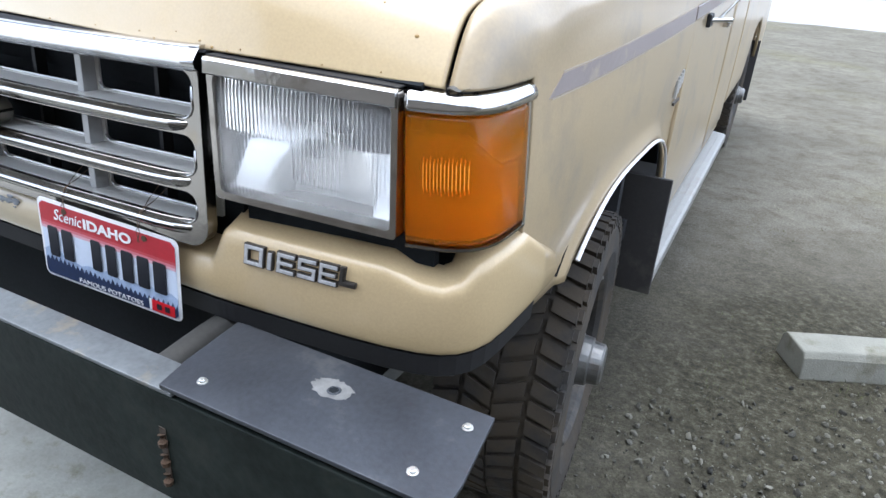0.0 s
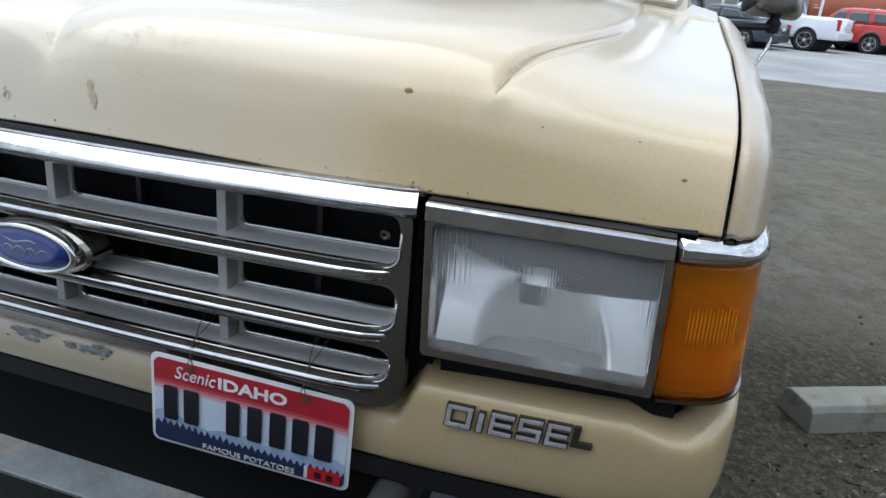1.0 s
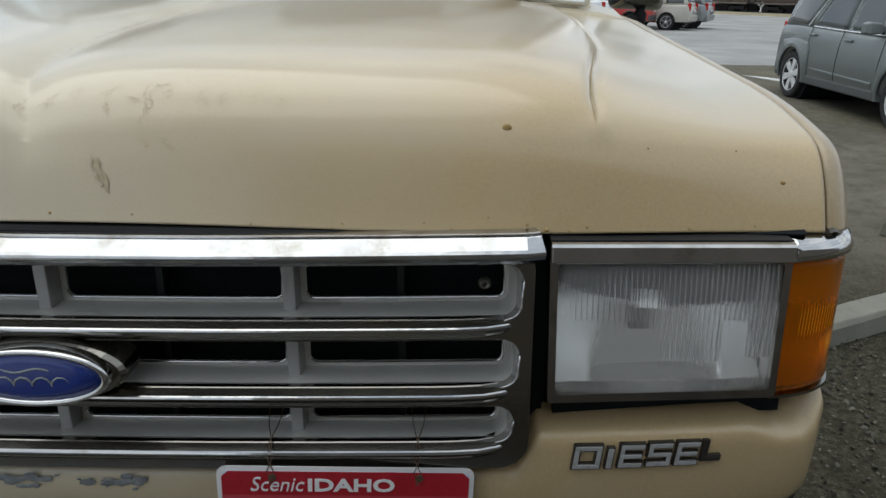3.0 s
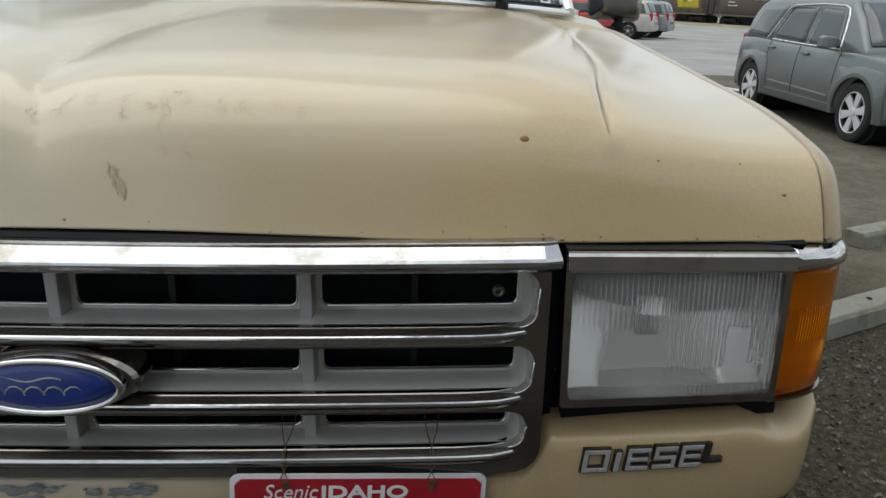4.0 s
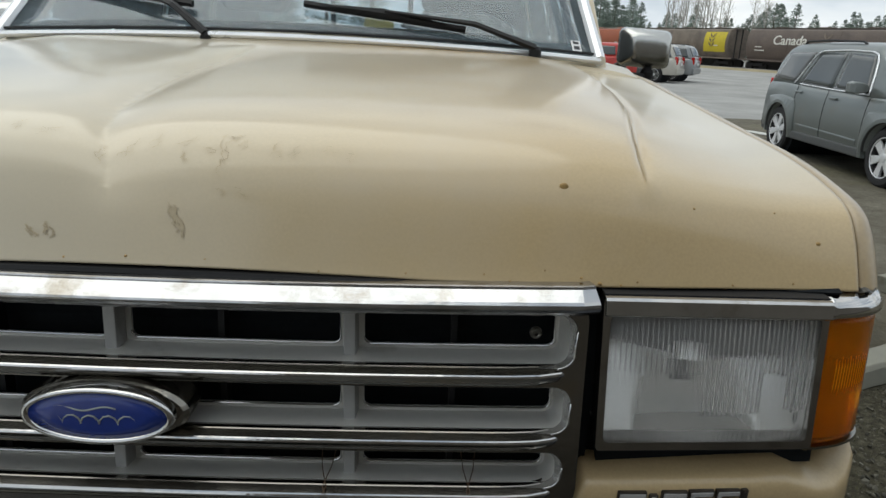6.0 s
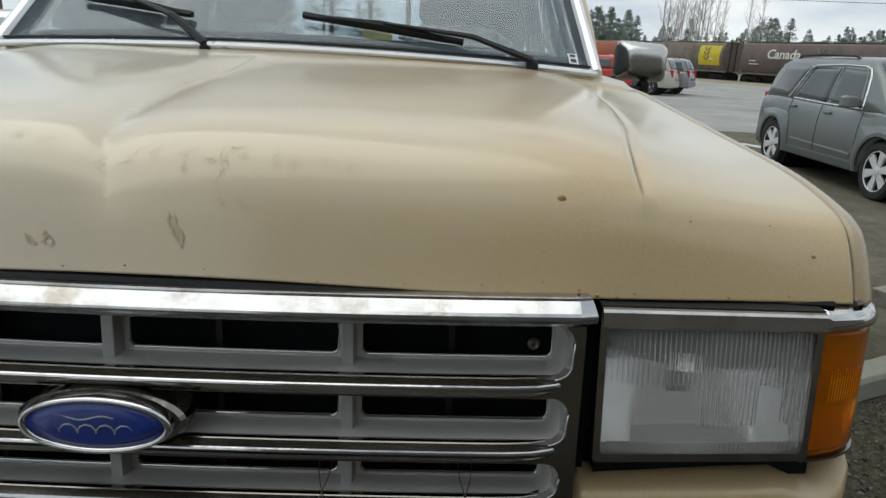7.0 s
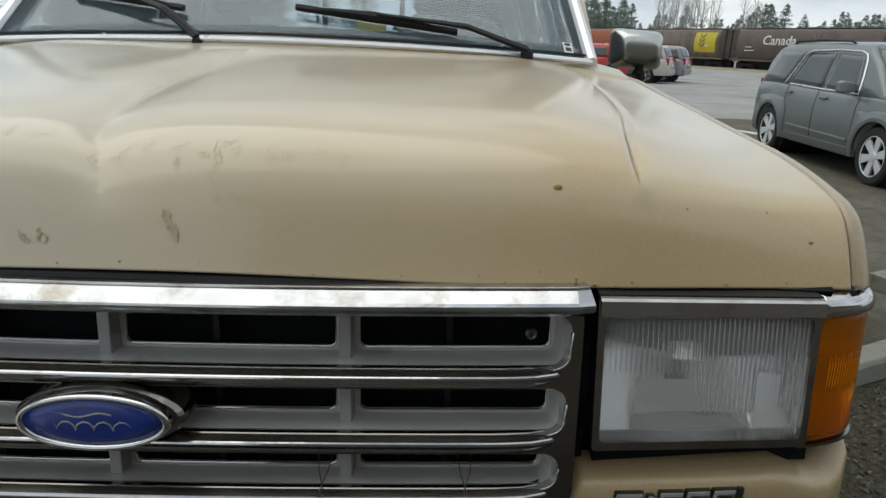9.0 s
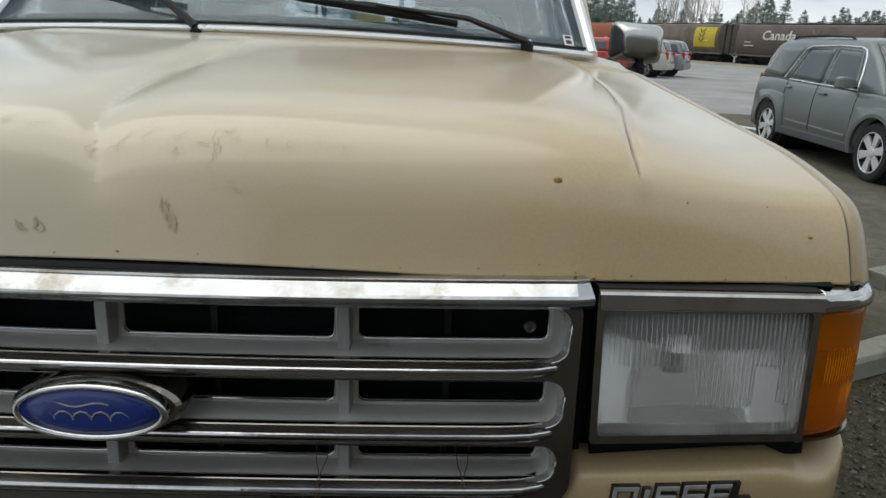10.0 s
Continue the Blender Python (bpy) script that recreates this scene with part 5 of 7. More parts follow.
for s in (1, -1):
    truck_wheel(truck, 0.848, 0.795, s, 5.0)
    truck_wheel(truck, 0.832, 4.75, s)
    part("mud_flap", box(min(s * 0.70, s * 1.056), max(s * 0.70, s * 1.056), 1.245, 1.257, 0.392, 0.765), MUDFLAP, truck, "black rubber mud flap", bevel=0.003)
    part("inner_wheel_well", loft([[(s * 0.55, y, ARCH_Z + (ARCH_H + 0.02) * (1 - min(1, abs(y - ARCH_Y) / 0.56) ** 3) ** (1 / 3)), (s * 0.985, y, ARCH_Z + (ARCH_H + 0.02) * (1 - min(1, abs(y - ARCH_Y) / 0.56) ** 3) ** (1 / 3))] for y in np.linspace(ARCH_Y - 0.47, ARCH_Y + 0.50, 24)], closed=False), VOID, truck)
    board = part("running_board", mirrored(loft([[(0.93, y, 0.455), (0.93, y, 0.480), (1.045, y, 0.470), (1.055, y, 0.462), (1.055, y, 0.425), (1.043, y, 0.420), (1.039, y, 0.450)] for y in (1.262, 1.29, 2.0, 3.12, 3.15)]), s), RUNNING, truck, "scuffed bright metal running board", bevel=0.003)
    for k in range(4):
        part("board_rib", mirrored(box(0.945 + 0.024 * k, 0.952 + 0.024 * k, 1.30, 3.08, 0.470, 0.4815 - 0.0018 * k), s), RUNNING, board)
    part("board_bracket", mirrored(box(0.75, 1.03, 1.5, 1.54, 0.425, 0.452), s), BLACK, board)


# cab, doors and bed
def cab_x(z):
    return 0.997 + 0.008 * math.sin(math.pi * min(1, max(0, (z - 0.5) / 0.9))) - 0.02 * smooth01((z - 1.2) / 0.25)


def body_side(name, y0, y1, z0, z1, s, mat, label, arch=None):
    def fn(u, v):
        y = y0 + (y1 - y0) * u
        zb = z0
        if arch is not None:
            d = abs(y - arch) / 0.5
            if d < 1:
                zb = max(zb, 0.42 + 0.49 * (1 - d ** 3) ** (1 / 3))
        z = zb + (z1 - zb) * v
        return Vector((s * cab_x(z), y, z))
    return part(name, grid(fn, 36, 16), mat, truck, label, True, solid=0.02)


for s in (1, -1):
    door = body_side("door", 1.4045, 2.56, 0.52, 1.335, s, TAN_DUSTY_SHADED, "dusty tan cab door")
    part("door_handle", box(min(s * 1.0, s * 1.026), max(s * 1.0, s * 1.026), 2.20, 2.36, 1.095, 1.118), CHROME, door, "chrome door handle", bevel=0.005)
    part("door_stripe", loft([[(s * (cab_x(z) + dx), y, z) for dx, z in ((0.002, 1.1605 + 0.016 * y), (0.005, 1.163 + 0.016 * y), (0.005, 1.188 + 0.022 * y), (0.002, 1.190 + 0.022 * y))] for y in (1.41, 2.0, 2.555)]), STRIPE, door)
    part("cab_corner", grid(lambda u, v: Vector((s * cab_x(0.52 + 0.815 * v), 2.567 + 0.70 * u, 0.52 + 0.815 * v)), 6, 12), TAN_DUSTY_SHADED, truck, "", True, solid=0.02)
    body_side("bed_side", 3.30, 5.82, 0.60, 1.32, s, TAN_DUSTY_SHADED, "tan pickup bed side", 4.75)
    part("bed_rail", box(min(s * 0.93, s * 1.0), max(s * 0.93, s * 1.0), 3.30, 5.82, 1.30, 1.335), TAN_DUSTY_SHADED, truck, bevel=0.01)
    part("rear_mud_flap", box(min(s * 0.72, s * 1.02), max(s * 0.72, s * 1.02), 5.26, 5.272, 0.26, 0.72), MUDFLAP, truck)
    part("sill", box(min(s * 0.9, s * 0.99), max(s * 0.9, s * 0.99), 1.41, 3.27, 0.47, 0.54), TAN_DUSTY_SHADED, truck, bevel=0.01)
    # pillars and side glass frames
    part("windscreen_pillar", loft([[(s * (xx + dx), y + dy, z) for dx, dy in ((-0.022, 0.0), (0.010, 0.004), (0.020, 0.05), (0.016, 0.09), (-0.01, 0.07))] for xx, y, z in ((0.838, 1.200, 1.405), (0.824, 1.41, 1.600), (0.794, 1.66, 1.81))]), TAN, truck, bevel=0.003)
    part("door_frame", loft([[(s * xx, y, z), (s * (xx + 0.03), y, z), (s * (xx + 0.03), y + 0.05, z), (s * xx, y + 0.05, z)] for xx, y, z in ((0.93, 2.52, 1.38), (0.80, 2.50, 1.82))]), TAN_DUSTY_SHADED, truck)
    part("cab_post", loft([[(s * xx, y, z), (s * (xx + 0.05), y, z), (s * (xx + 0.05), y + 0.10, z), (s * xx, y + 0.10, z)] for xx, y, z in ((0.92, 3.16, 1.38), (0.78, 3.12, 1.82))]), TAN_DUSTY_SHADED, truck)
    part("rain_gutter", sweep([(s * 0.845, 1.27, 1.43), (s * 0.826, 1.46, 1.60), (s * 0.802, 1.69, 1.80), (s * 0.83, 2.0, 1.835), (s * 0.83, 3.2, 1.835)], 0.010, 6), TAN_DUSTY_SHADED, truck)
    part("quarter_window", loft([[(s * xx, y, z) for y in (2.56, 3.16)] for xx, z in ((0.925, 1.33), (0.805, 1.81))], closed=False), DARK_GLASS, truck)
    part("door_window", loft([[(s * xx, y + (0.12 if y < 2 and z > 1.5 else 0), z) for y in (1.56, 2.50)] for xx, z in ((0.925, 1.33), (0.805, 1.81))], closed=False), DARK_GLASS, door)
part("roof", grid(lambda u, v: Vector(((-0.84 + 1.68 * u) * (1 - 0.02 * v), 1.655 + 1.58 * v, 1.80 + 0.065 * math.sin(math.pi * (0.12 + 0.8 * v)) * (1 - (2 * u - 1) ** 4) + 0.012)), 20, 20), TAN, truck, "tan cab roof", True, solid=0.03)
part("tailgate", box(-0.95, 0.95, 5.80, 5.84, 0.62, 1.32), TAN_DUSTY_SHADED, truck, bevel=0.01)
part("bed_floor", box(-0.93, 0.93, 3.31, 5.8, 0.78, 0.82), STEEL_DARK, truck)
part("bed_front", box(-0.95, 0.95, 3.30, 3.34, 0.7, 1.34), TAN_DUSTY_SHADED, truck)
part("chassis", box(-0.5, 0.5, 0.5, 5.7, 0.48, 0.70), VOID, truck)
part("rear_bumper", box(-0.96, 0.96, 5.84, 5.98, 0.52, 0.68), CHROME, truck, bevel=0.01)
part("cab_floor", box(-0.95, 0.95, 1.20, 3.25, 0.56, 0.62), DASH, truck)
part("firewall", box(-0.93, 0.93, 1.16, 1.20, 0.62, 1.37), DASH, truck)

# cowl, windscreen and trim
part("cowl", grid(lambda u, v: Vector((-0.90 + 1.80 * u, 1.160 + 0.03 * v - 0.012 * (1 - (2 * u - 1) ** 2), 1.394 + 0.056 * (1 - (2 * u - 1) ** 2) + 0.030 * v * (1 - (2 * u - 1) ** 4))), 30, 3), TAN, truck, "", True, solid=0.01)
WS = lambda u, v: Vector(((-1 + 2 * u) * (0.818 - 0.045 * v), 1.195 + 0.455 * v - 0.03 * (1 - (2 * u - 1) ** 2), 1.439 + 0.026 * (1 - (2 * u - 1) ** 2) + 0.355 * v))
for s in (1, -1):
    part("cowl_corner", mirrored(loft([[(x, 1.168, zt - 0.06), (x, 1.168, zt - 0.012), (x, 1.182, zt), (x, 1.30, zt + 0.02), (x, 1.30, zt - 0.06)] for x, zt in ((0.62, 1.437), (0.76, 1.428), (0.86, 1.416), (0.925, 1.402))]), s), TAN, truck, smooth=False)
windscreen = part("windscreen", grid(WS, 16, 8), HAZE_GLASS, truck, "clear windscreen with a small sticker", True, solid=0.004)
windscreen.visible_shadow = False


def along(v_or_u, n, vertical, off=0.0):
    out = []
    for i in range(n + 1):
        k = i / n
        p = WS(v_or_u, k) if vertical else WS(k, v_or_u)
        out.append(p + Vector((0, -0.004, 0.002)))
    return out


part("windscreen_trim", sweep(along(0.0, 16, False), 0.011, 8, flat=0.8), TRIM_WHITE, windscreen, "bright metal windscreen trim")
part("windscreen_trim", sweep(along(0.0, 6, True), 0.017, 8), TRIM_WHITE, windscreen)
part("windscreen_trim", sweep(along(1.0, 6, True), 0.017, 8), TRIM_WHITE, windscreen)
part("windscreen_trim", sweep(along(1.0, 16, False), 0.013, 8), TRIM_WHITE, windscreen)
part("windscreen_gasket", sweep([p + Vector((0, 0.014, 0.016)) for p in along(0.0, 16, False)], 0.004, 6), BLACK, windscreen)


def ws_patch(u0, u1, v0, v1, off):
    return [WS(u, v) + Vector((0, -off, off * 0.6)) for u, v in ((u0, v0), (u1, v0), (u1, v1), (u0, v1))]


for (u0, u1, v0, v1, mt, o) in ((0.957, 0.973, 0.055, 0.130, WHITE, 0.003), (0.960, 0.970, 0.066, 0.090, INK, 0.0045), (0.960, 0.970, 0.105, 0.122, INK, 0.0045)):
    bm = bmesh.new()
    bm.faces.new([bm.verts.new(p) for p in ws_patch(u0, u1, v0, v1, o)])
    part("windscreen_sticker", bm, mt, windscreen, solid=0.0008)


def wiper(pivot_x, tip, blade_a, blade_b, elbow):
    w = part("wiper", loft([[(pivot_x + r * math.cos(a), 1.165 + r * math.sin(a), z) for a in np.linspace(0, 6.283, 12, False)] for r, z in ((0.017, 1.430), (0.017, 1.462), (0.011, 1.472))]), BLACK, truck, "black windscreen wiper", bevel=0.002)
    P = lambda q, o: WS(q[0], q[1]) + Vector((0, -o, o * 0.8))
    e, t = P(elbow, 0.035), P(tip, 0.028)
    part("wiper_arm", sweep([(pivot_x, 1.160, 1.468), e, e.lerp(t, 0.5), t], [0.017, 0.014, 0.010, 0.008], 6, flat=0.6), BLACK, w)
    a, b = P(blade_a, 0.013), P(blade_b, 0.013)
    part("wiper_bridge", sweep([a.lerp(b, k) + Vector((0, -0.010 * math.sin(math.pi * k), 0.008 * math.sin(math.pi * k))) for k in np.linspace(0.06, 0.94, 9)], [0.004, 0.006, 0.008, 0.010, 0.014, 0.010, 0.008, 0.006, 0.004], 6), BLACK, w)
    part("wiper_blade", sweep([a.lerp(b, k) for k in np.linspace(0, 1, 6)], 0.010, 5), BLACK, w)
    return w


wiper(0.635, (0.64, 0.170), (0.500, 0.230), (0.775, 0.110), (0.79, 0.105))
wiper(-0.245, (0.20, 0.290), (0.104, 0.335), (0.312, 0.200), (0.29, 0.14))

# inside the cab


def seat(x, wrapped):
    st = part("seat_back", loft([[(x + dx, y, z) for dx, y in ((-w, y0), (w, y0), (w, y0 + d), (-w, y0 + d))] for z, w, y0, d in ((0.85, 0.25, 2.30, 0.14), (1.20, 0.25, 2.36, 0.14), (1.44, 0.22, 2.42, 0.12), (1.50, 0.18, 2.45, 0.08))]), SEAT, truck, "grey cloth seat", bevel=0.03)
    part("headrest", loft([[(x + dx, y, z) for dx, y in ((-w, 2.43), (w, 2.43), (w, 2.54), (-w, 2.54))] for z, w in ((1.56, 0.12), (1.62, 0.16), (1.70, 0.16), (1.76, 0.11))]), SEAT, st, bevel=0.02)
    if wrapped:
        def fn(u, v):
            return Vector((x - 0.24 + 0.48 * u, 2.25 + 0.05 * noise.noise((u * 7, v * 7, 1.0)) + 0.02 * noise.noise((u * 19, v * 15, 4.0)), 1.36 + 0.225 * v * (1 - 0.25 * (2 * u - 1) ** 4) + 0.02 * noise.noise((u * 12, v * 7, 2.0))))
        part("plastic_wrap", grid(fn, 48, 24), PLASTIC_WRAP, st, "crumpled clear plastic over the seat")


seat(0.45, True)
seat(-0.45, False)
part("dashboard", loft([[(x, 1.25, 1.44), (x, 1.29, 1.480), (x, 1.50, 1.475), (x, 1.56, 1.34), (x, 1.50, 1.10), (x, 1.26, 1.10)] for x in (-0.84, 0.84)]), DASH, truck, bevel=0.01)
part("steering_wheel", sweep([(0.40 + 0.19 * math.cos(a), 1.68 + 0.08 * math.sin(a), 1.34 + 0.16 * math.sin(a)) for a in np.linspace(0, 2 * math.pi, 33)], 0.014, 8), BLACK, truck)
part("cab_back_wall", plate(rrect(-0.86, 0.86, 0.6, 1.82, 0.05), [rrect(-0.62, 0.62, 1.40, 1.76, 0.05)[::-1]], 3.20, 0.03), DASH, truck)
part("rear_window", box(-0.63, 0.63, 3.21, 3.216, 1.39, 1.77), GLASS, truck).visible_shadow = False
for x in (-0.21, 0.21, 0.0):
    part("rear_window_bar", box(x - 0.014, x + 0.014, 3.195, 3.205, 1.38, 1.77), BLACK, truck)
bm = bmesh.new()
bm.faces.new([bm.verts.new(p) for p in ((0.150, 1.325, 1.482), (0.245, 1.325, 1.482), (0.240, 1.36, 1.528), (0.160, 1.36, 1.535))])
paper = tagged(part("paper_bag", bm, YELLOW_PAPER, None, solid=0.012), "crumpled yellow paper lying on the dashboard", "paper")


# door mirrors
def mirror_unit(s):
    x0, x1, y, z0, z1 = 1.026, 1.212, 1.82, 1.416, 1.552
    rings = []
    for dy, shrink in ((0.040, 0.005), (0.022, 0.0), (-0.012, 0.002), (-0.042, 0.014), (-0.060, 0.027), (-0.066, 0.040)):
        # the outer end is lower and rounder than the end by the glass
        rings.append([(s * x, y + dy, z - 0.008 * (x - x0) / (x1 - x0)) for x, z in rrect(x0 + shrink, x1 - shrink, z0 + shrink, z1 - shrink, 0.026)])
    mo = part("door_mirror", loft(rings), STAINLESS, truck, "boxy stainless door mirror on a tube arm", smooth=True)
    part("mirror_glass", loft([[(s * x, y + dy, z) for x, z in rrect(x0 + 0.012, x1 - 0.012, z0 + 0.010, z1 - 0.016, 0.020)] for dy in (0.041, 0.044)]), CHROME, mo)
    part("mirror_swivel", loft([[(s * (1.132 + r * math.cos(q)), 1.80 + r * math.sin(q), z) for q in np.linspace(0, 2 * math.pi, 14, False)] for r, z in ((0.012, 1.366), (0.022, 1.372), (0.024, 1.398), (0.015, 1.412), (0.015, 1.420))]), BLACK, mo)
    part("mirror_arm", sweep([(s * 1.132, 1.80, 1.372), (s * 1.134, 1.80, 1.345), (s * 1.128, 1.79, 1.318), (s * 1.105, 1.77, 1.272), (s * 1.055, 1.735, 1.195), (s * 1.030, 1.72, 1.160)], 0.0055, 8), STAINLESS, mo, "thin bright rod")
    part("mirror_arm", sweep([(s * 1.132, 1.80, 1.386), (s * 1.06, 1.75, 1.382), (s * 0.985, 1.70, 1.380), (s * 0.945, 1.66, 1.375)], 0.011, 8), BLACK, mo)
    part("mirror_base", mirrored(box(0.998, 1.016, 1.68, 1.75, 1.140, 1.180), s), BLACK, mo, bevel=0.004)
    part("arm_clamp", cyl((s * 1.008, 1.715, 1.160), (s * 1.075, 1.728, 1.166), 0.007, seg=10), ZINC, mo)
    part("arm_clamp", cyl((s * 1.0, 1.50, 1.30), (s * 1.028, 1.50, 1.30), 0.011, seg=10), ZINC, mo)
    part("arm_clamp", cyl((s * 1.0, 1.50, 1.26), (s * 1.028, 1.50, 1.26), 0.011, seg=10), ZINC, mo)


mirror_unit(1)
mirror_unit(-1)


# ---- the lot ----
def parking_block(x, y, turn, length, label):
    """A precast kerb block; its near end's front foot is at x, y."""
    prof = [(0.0, 0.0), (0.012, 0.085), (0.028, 0.108), (0.150, 0.112), (0.172, 0.090), (0.185, 0.0)]
    rnd = random.Random(int(length * 100))
    n = 22
    rings = []
    for i in range(n + 1):
        l = length * i / n
        rings.append([(l + (-0.012 * a / 0.185 if i == 0 else 0) + rnd.uniform(-0.002, 0.002), a + rnd.uniform(-0.0015, 0.0015), z - 0.012 + (rnd.uniform(-0.003, 0.002) if z > 0.05 else 0)) for a, z in prof])
    t = thing("parking_block", label, "parking block", "parking blocks", pose(x, y, 0, 0, 0, turn))
    body = part("block", loft(rings), CONCRETE, t, bevel=0.006)
    for l in (length * 0.25, length * 0.75):
        part("anchor_hole", cyl((l, 0.092, 0.096), (l, 0.092, 0.1015), 0.014), VOID, body)
    return t


parking_block(1.576, 1.700, 25.5, 1.83, "weathered pale concrete parking block beside the truck on gravel")
parking_block(3.45, 3.42, 25.5, 1.83, "weathered pale concrete parking block further off on gravel")

# pale narrow strip on the lot
bm = bmesh.new()
rnd = random.Random(4)
pts = [(6.36, 13.20), (6.62, 12.45), (6.85, 11.9), (7.3, 11.6), (7.5, 11.9), (7.0, 12.3), (6.7, 12.9)]
bm.faces.new([bm.verts.new((x, y, 0.004)) for x, y in pts])
tagged(part("pale_streak", bm, material("pale_streak_surface", (0.50, 0.50, 0.47), 0.7, var=0.1), solid=0.012), "pale narrow streak on the lot surface", "ground", kind="structure")

# unseen wall and roof, added to block light from the truck's front and chrome
WALL = material("dull_shade_wall", (0.17, 0.152, 0.128), 0.8, var=0.15, scale=3, bump=0.1)
tagged(part("wall_south", loft([[(x, y, z) for x, y in ((-0.3, -1.9), (15.0, -1.9), (15.0, -9.0), (-0.3, -9.0))] for z in (-0.02, 2.40)]), WALL, None), "unseen plain brown wall added to shade the truck's front", "wall", kind="structure")
tagged(part("roof_overhang", loft([[(x, y, z) for x, y in ((x0, y0), (15.5, y0), (15.5, y1), (x0, y1))] for z, x0, y0, y1 in ((2.405, -0.5, -1.75, -9.4), (2.52, -0.5, -1.75, -9.4), (4.0, 2.0, -5.0, -6.5))]), WALL, None), "unseen plain sloped roof added over the shading wall", "roof", kind="structure")


# ---- cars ----
def smooth_table(table, n=7):
    ls = np.linspace(table[0][0], table[-1][0], 160)
    zs = np.interp(ls, [a for a, _ in table], [b for _, b in table])
    k = np.ones(n) / n
    zs = np.convolve(np.concatenate([[zs[0]] * (n // 2), zs, [zs[-1]] * (n // 2)]), k, "valid")
    return list(zip(ls, zs))


def build_car(name, label, group, m, spec):
    """A parked car, nose along +x, wheels on z = 0."""
    t = thing(name, label, spec["category"], group, m)
    L, W, R = spec["L"], spec["W"], spec["R"]
    paint, lower = spec["paint"], spec.get("lower", spec["paint"])
    lf, lr, floor = spec["lf"], spec["lr"], spec["floor"]
    belt = smooth_table(spec["belt"])
    roof = smooth_table(spec["roof"], 5)
    AR = R + 0.055

    def half(l, z):
        k = abs(l) / (L / 2)
        plan = 1 - 0.05 * smooth01((k - 0.55) / 0.45) - 0.17 * smooth01((k - 0.86) / 0.16) ** 1.5
        zb = lerp_table(l, belt)
        v = (z - floor) / max(0.1, zb - floor)
        prof = 0.965 + 0.035 * math.sin(math.pi * min(1, max(0, v)) ** 0.9) - 0.012 * smooth01((v - 0.8) / 0.2)
        flare = 0.0
        for c in (lf, lr):
            d = math.hypot(l - c, z - R)
            flare = max(flare, 0.022 * (1 - smooth01((d - AR - 0.05) / 0.06)))
        return W / 2 * plan * prof + flare

    def bottom(l):
        z = floor
        for c in (lf, lr):
            d = abs(l - c)
            if d < AR:
                z = max(z, R + math.sqrt(AR * AR - d * d))
        return z

    ls = sorted(set([round(v, 4) for v in np.linspace(-L / 2, L / 2, 72)] + [round(c + AR * math.cos(a), 4) for c in (lf, lr) for a in np.linspace(0.02, math.pi - 0.02, 17)]))
    rings = []
    for l in ls:
        zb, zt = bottom(l), lerp_table(l, belt)
        zs = [zb + (zt - zb) * k for k in (0, 0.12, 0.25, 0.4, 0.55, 0.7, 0.82, 0.92, 1.0)]
        left = [(l, half(l, z) - (0.02 if i == 8 else 0), z) for i, z in enumerate(zs)]
        crown = 0.03
        top = [(l, left[-1][1] * k, zt + crown * (1 - k * k)) for k in (0.7, 0.35, 0, -0.35, -0.7)]
        rings.append(left + top + [(x, -y, z) for x, y, z in left[::-1]])
    part("body", loft(rings), paint, t, "", smooth=True)
    if spec.get("cladding"):
        for s in (1, -1):
            part("lower_cladding", loft([[(l, s * (half(l, z) + o), z) for z, o in ((bottom(l) - 0.001, -0.02), (bottom(l), 0.008), (bottom(l) + 0.06, 0.011), (bottom(l) + 0.07, -0.02))] for l in ls]), lower, t)
    if spec.get("flares"):
        for c in (lf, lr):
            for s in (1, -1):
                rings = []
                for a in np.linspace(-0.25, math.pi + 0.25, 21):
                    sq = 1 / max(abs(math.cos(a)), abs(math.sin(a))) ** 0.75
                    ring = []
                    for r, o in ((AR + 0.002, -0.03), (AR + 0.004, 0.030), (AR + 0.05, 0.034), ((AR + 0.105) * sq, 0.036), ((AR + 0.122) * sq, 0.026), ((AR + 0.130) * sq, -0.02)):
                        l, z = c + r * math.cos(a), max(floor - 0.02, R + r * math.sin(a))
                        ring.append((l, s * (half(l, max(z, floor)) + o - 0.012), z))
                    rings.append(ring)
                part("wheel_arch_flare", loft(rings), spec["flares"], t, smooth=False)
        part("sill_trim", box(lr + AR + 0.05, lf - AR - 0.05, W / 2 * 0.955, W / 2 * 1.0, floor - 0.03, floor + 0.09), lower, t, bevel=0.02)
        part("sill_trim", box(lr + AR + 0.05, lf - AR - 0.05, -W / 2 * 1.0, -W / 2 * 0.955, floor - 0.03, floor + 0.09), lower, t, bevel=0.02)
    if spec.get("moulding"):
        for s in (1, -1):
            for la, lb in ((lr + AR + 0.20, -0.145), (-0.115, lf - AR - 0.20)):
                part("door_moulding", loft([[(l, s * (half(l, z + dz) + o), z + dz) for dz, o in ((-0.06, -0.01), (-0.045, 0.003), (0.01, 0.010), (0.025, 0.006), (0.035, -0.01))] for l in np.linspace(la, lb, 8) for z in (0.475 + 0.05 * (l - lr) / (lr - lf) + 0.02,)]), paint, t, smooth=False)
    part("underbody", box(-L / 2 + 0.25, L / 2 - 0.25, -W / 2 + 0.30, W / 2 - 0.30, floor - 0.06, min(0.9, floor + 0.45)), VOID, t)
    for c in (lf, lr):
        part("wheel_well", cyl((c, -W / 2 + 0.10, R), (c, W / 2 - 0.10, R), AR + 0.02, seg=24), VOID, t)
    # glasshouse
    l0, l1 = roof[0][0], roof[-1][0]
    tumble = spec.get("tumble", 0.17)

    def gw(l, z):
        zb = lerp_table(l, belt)
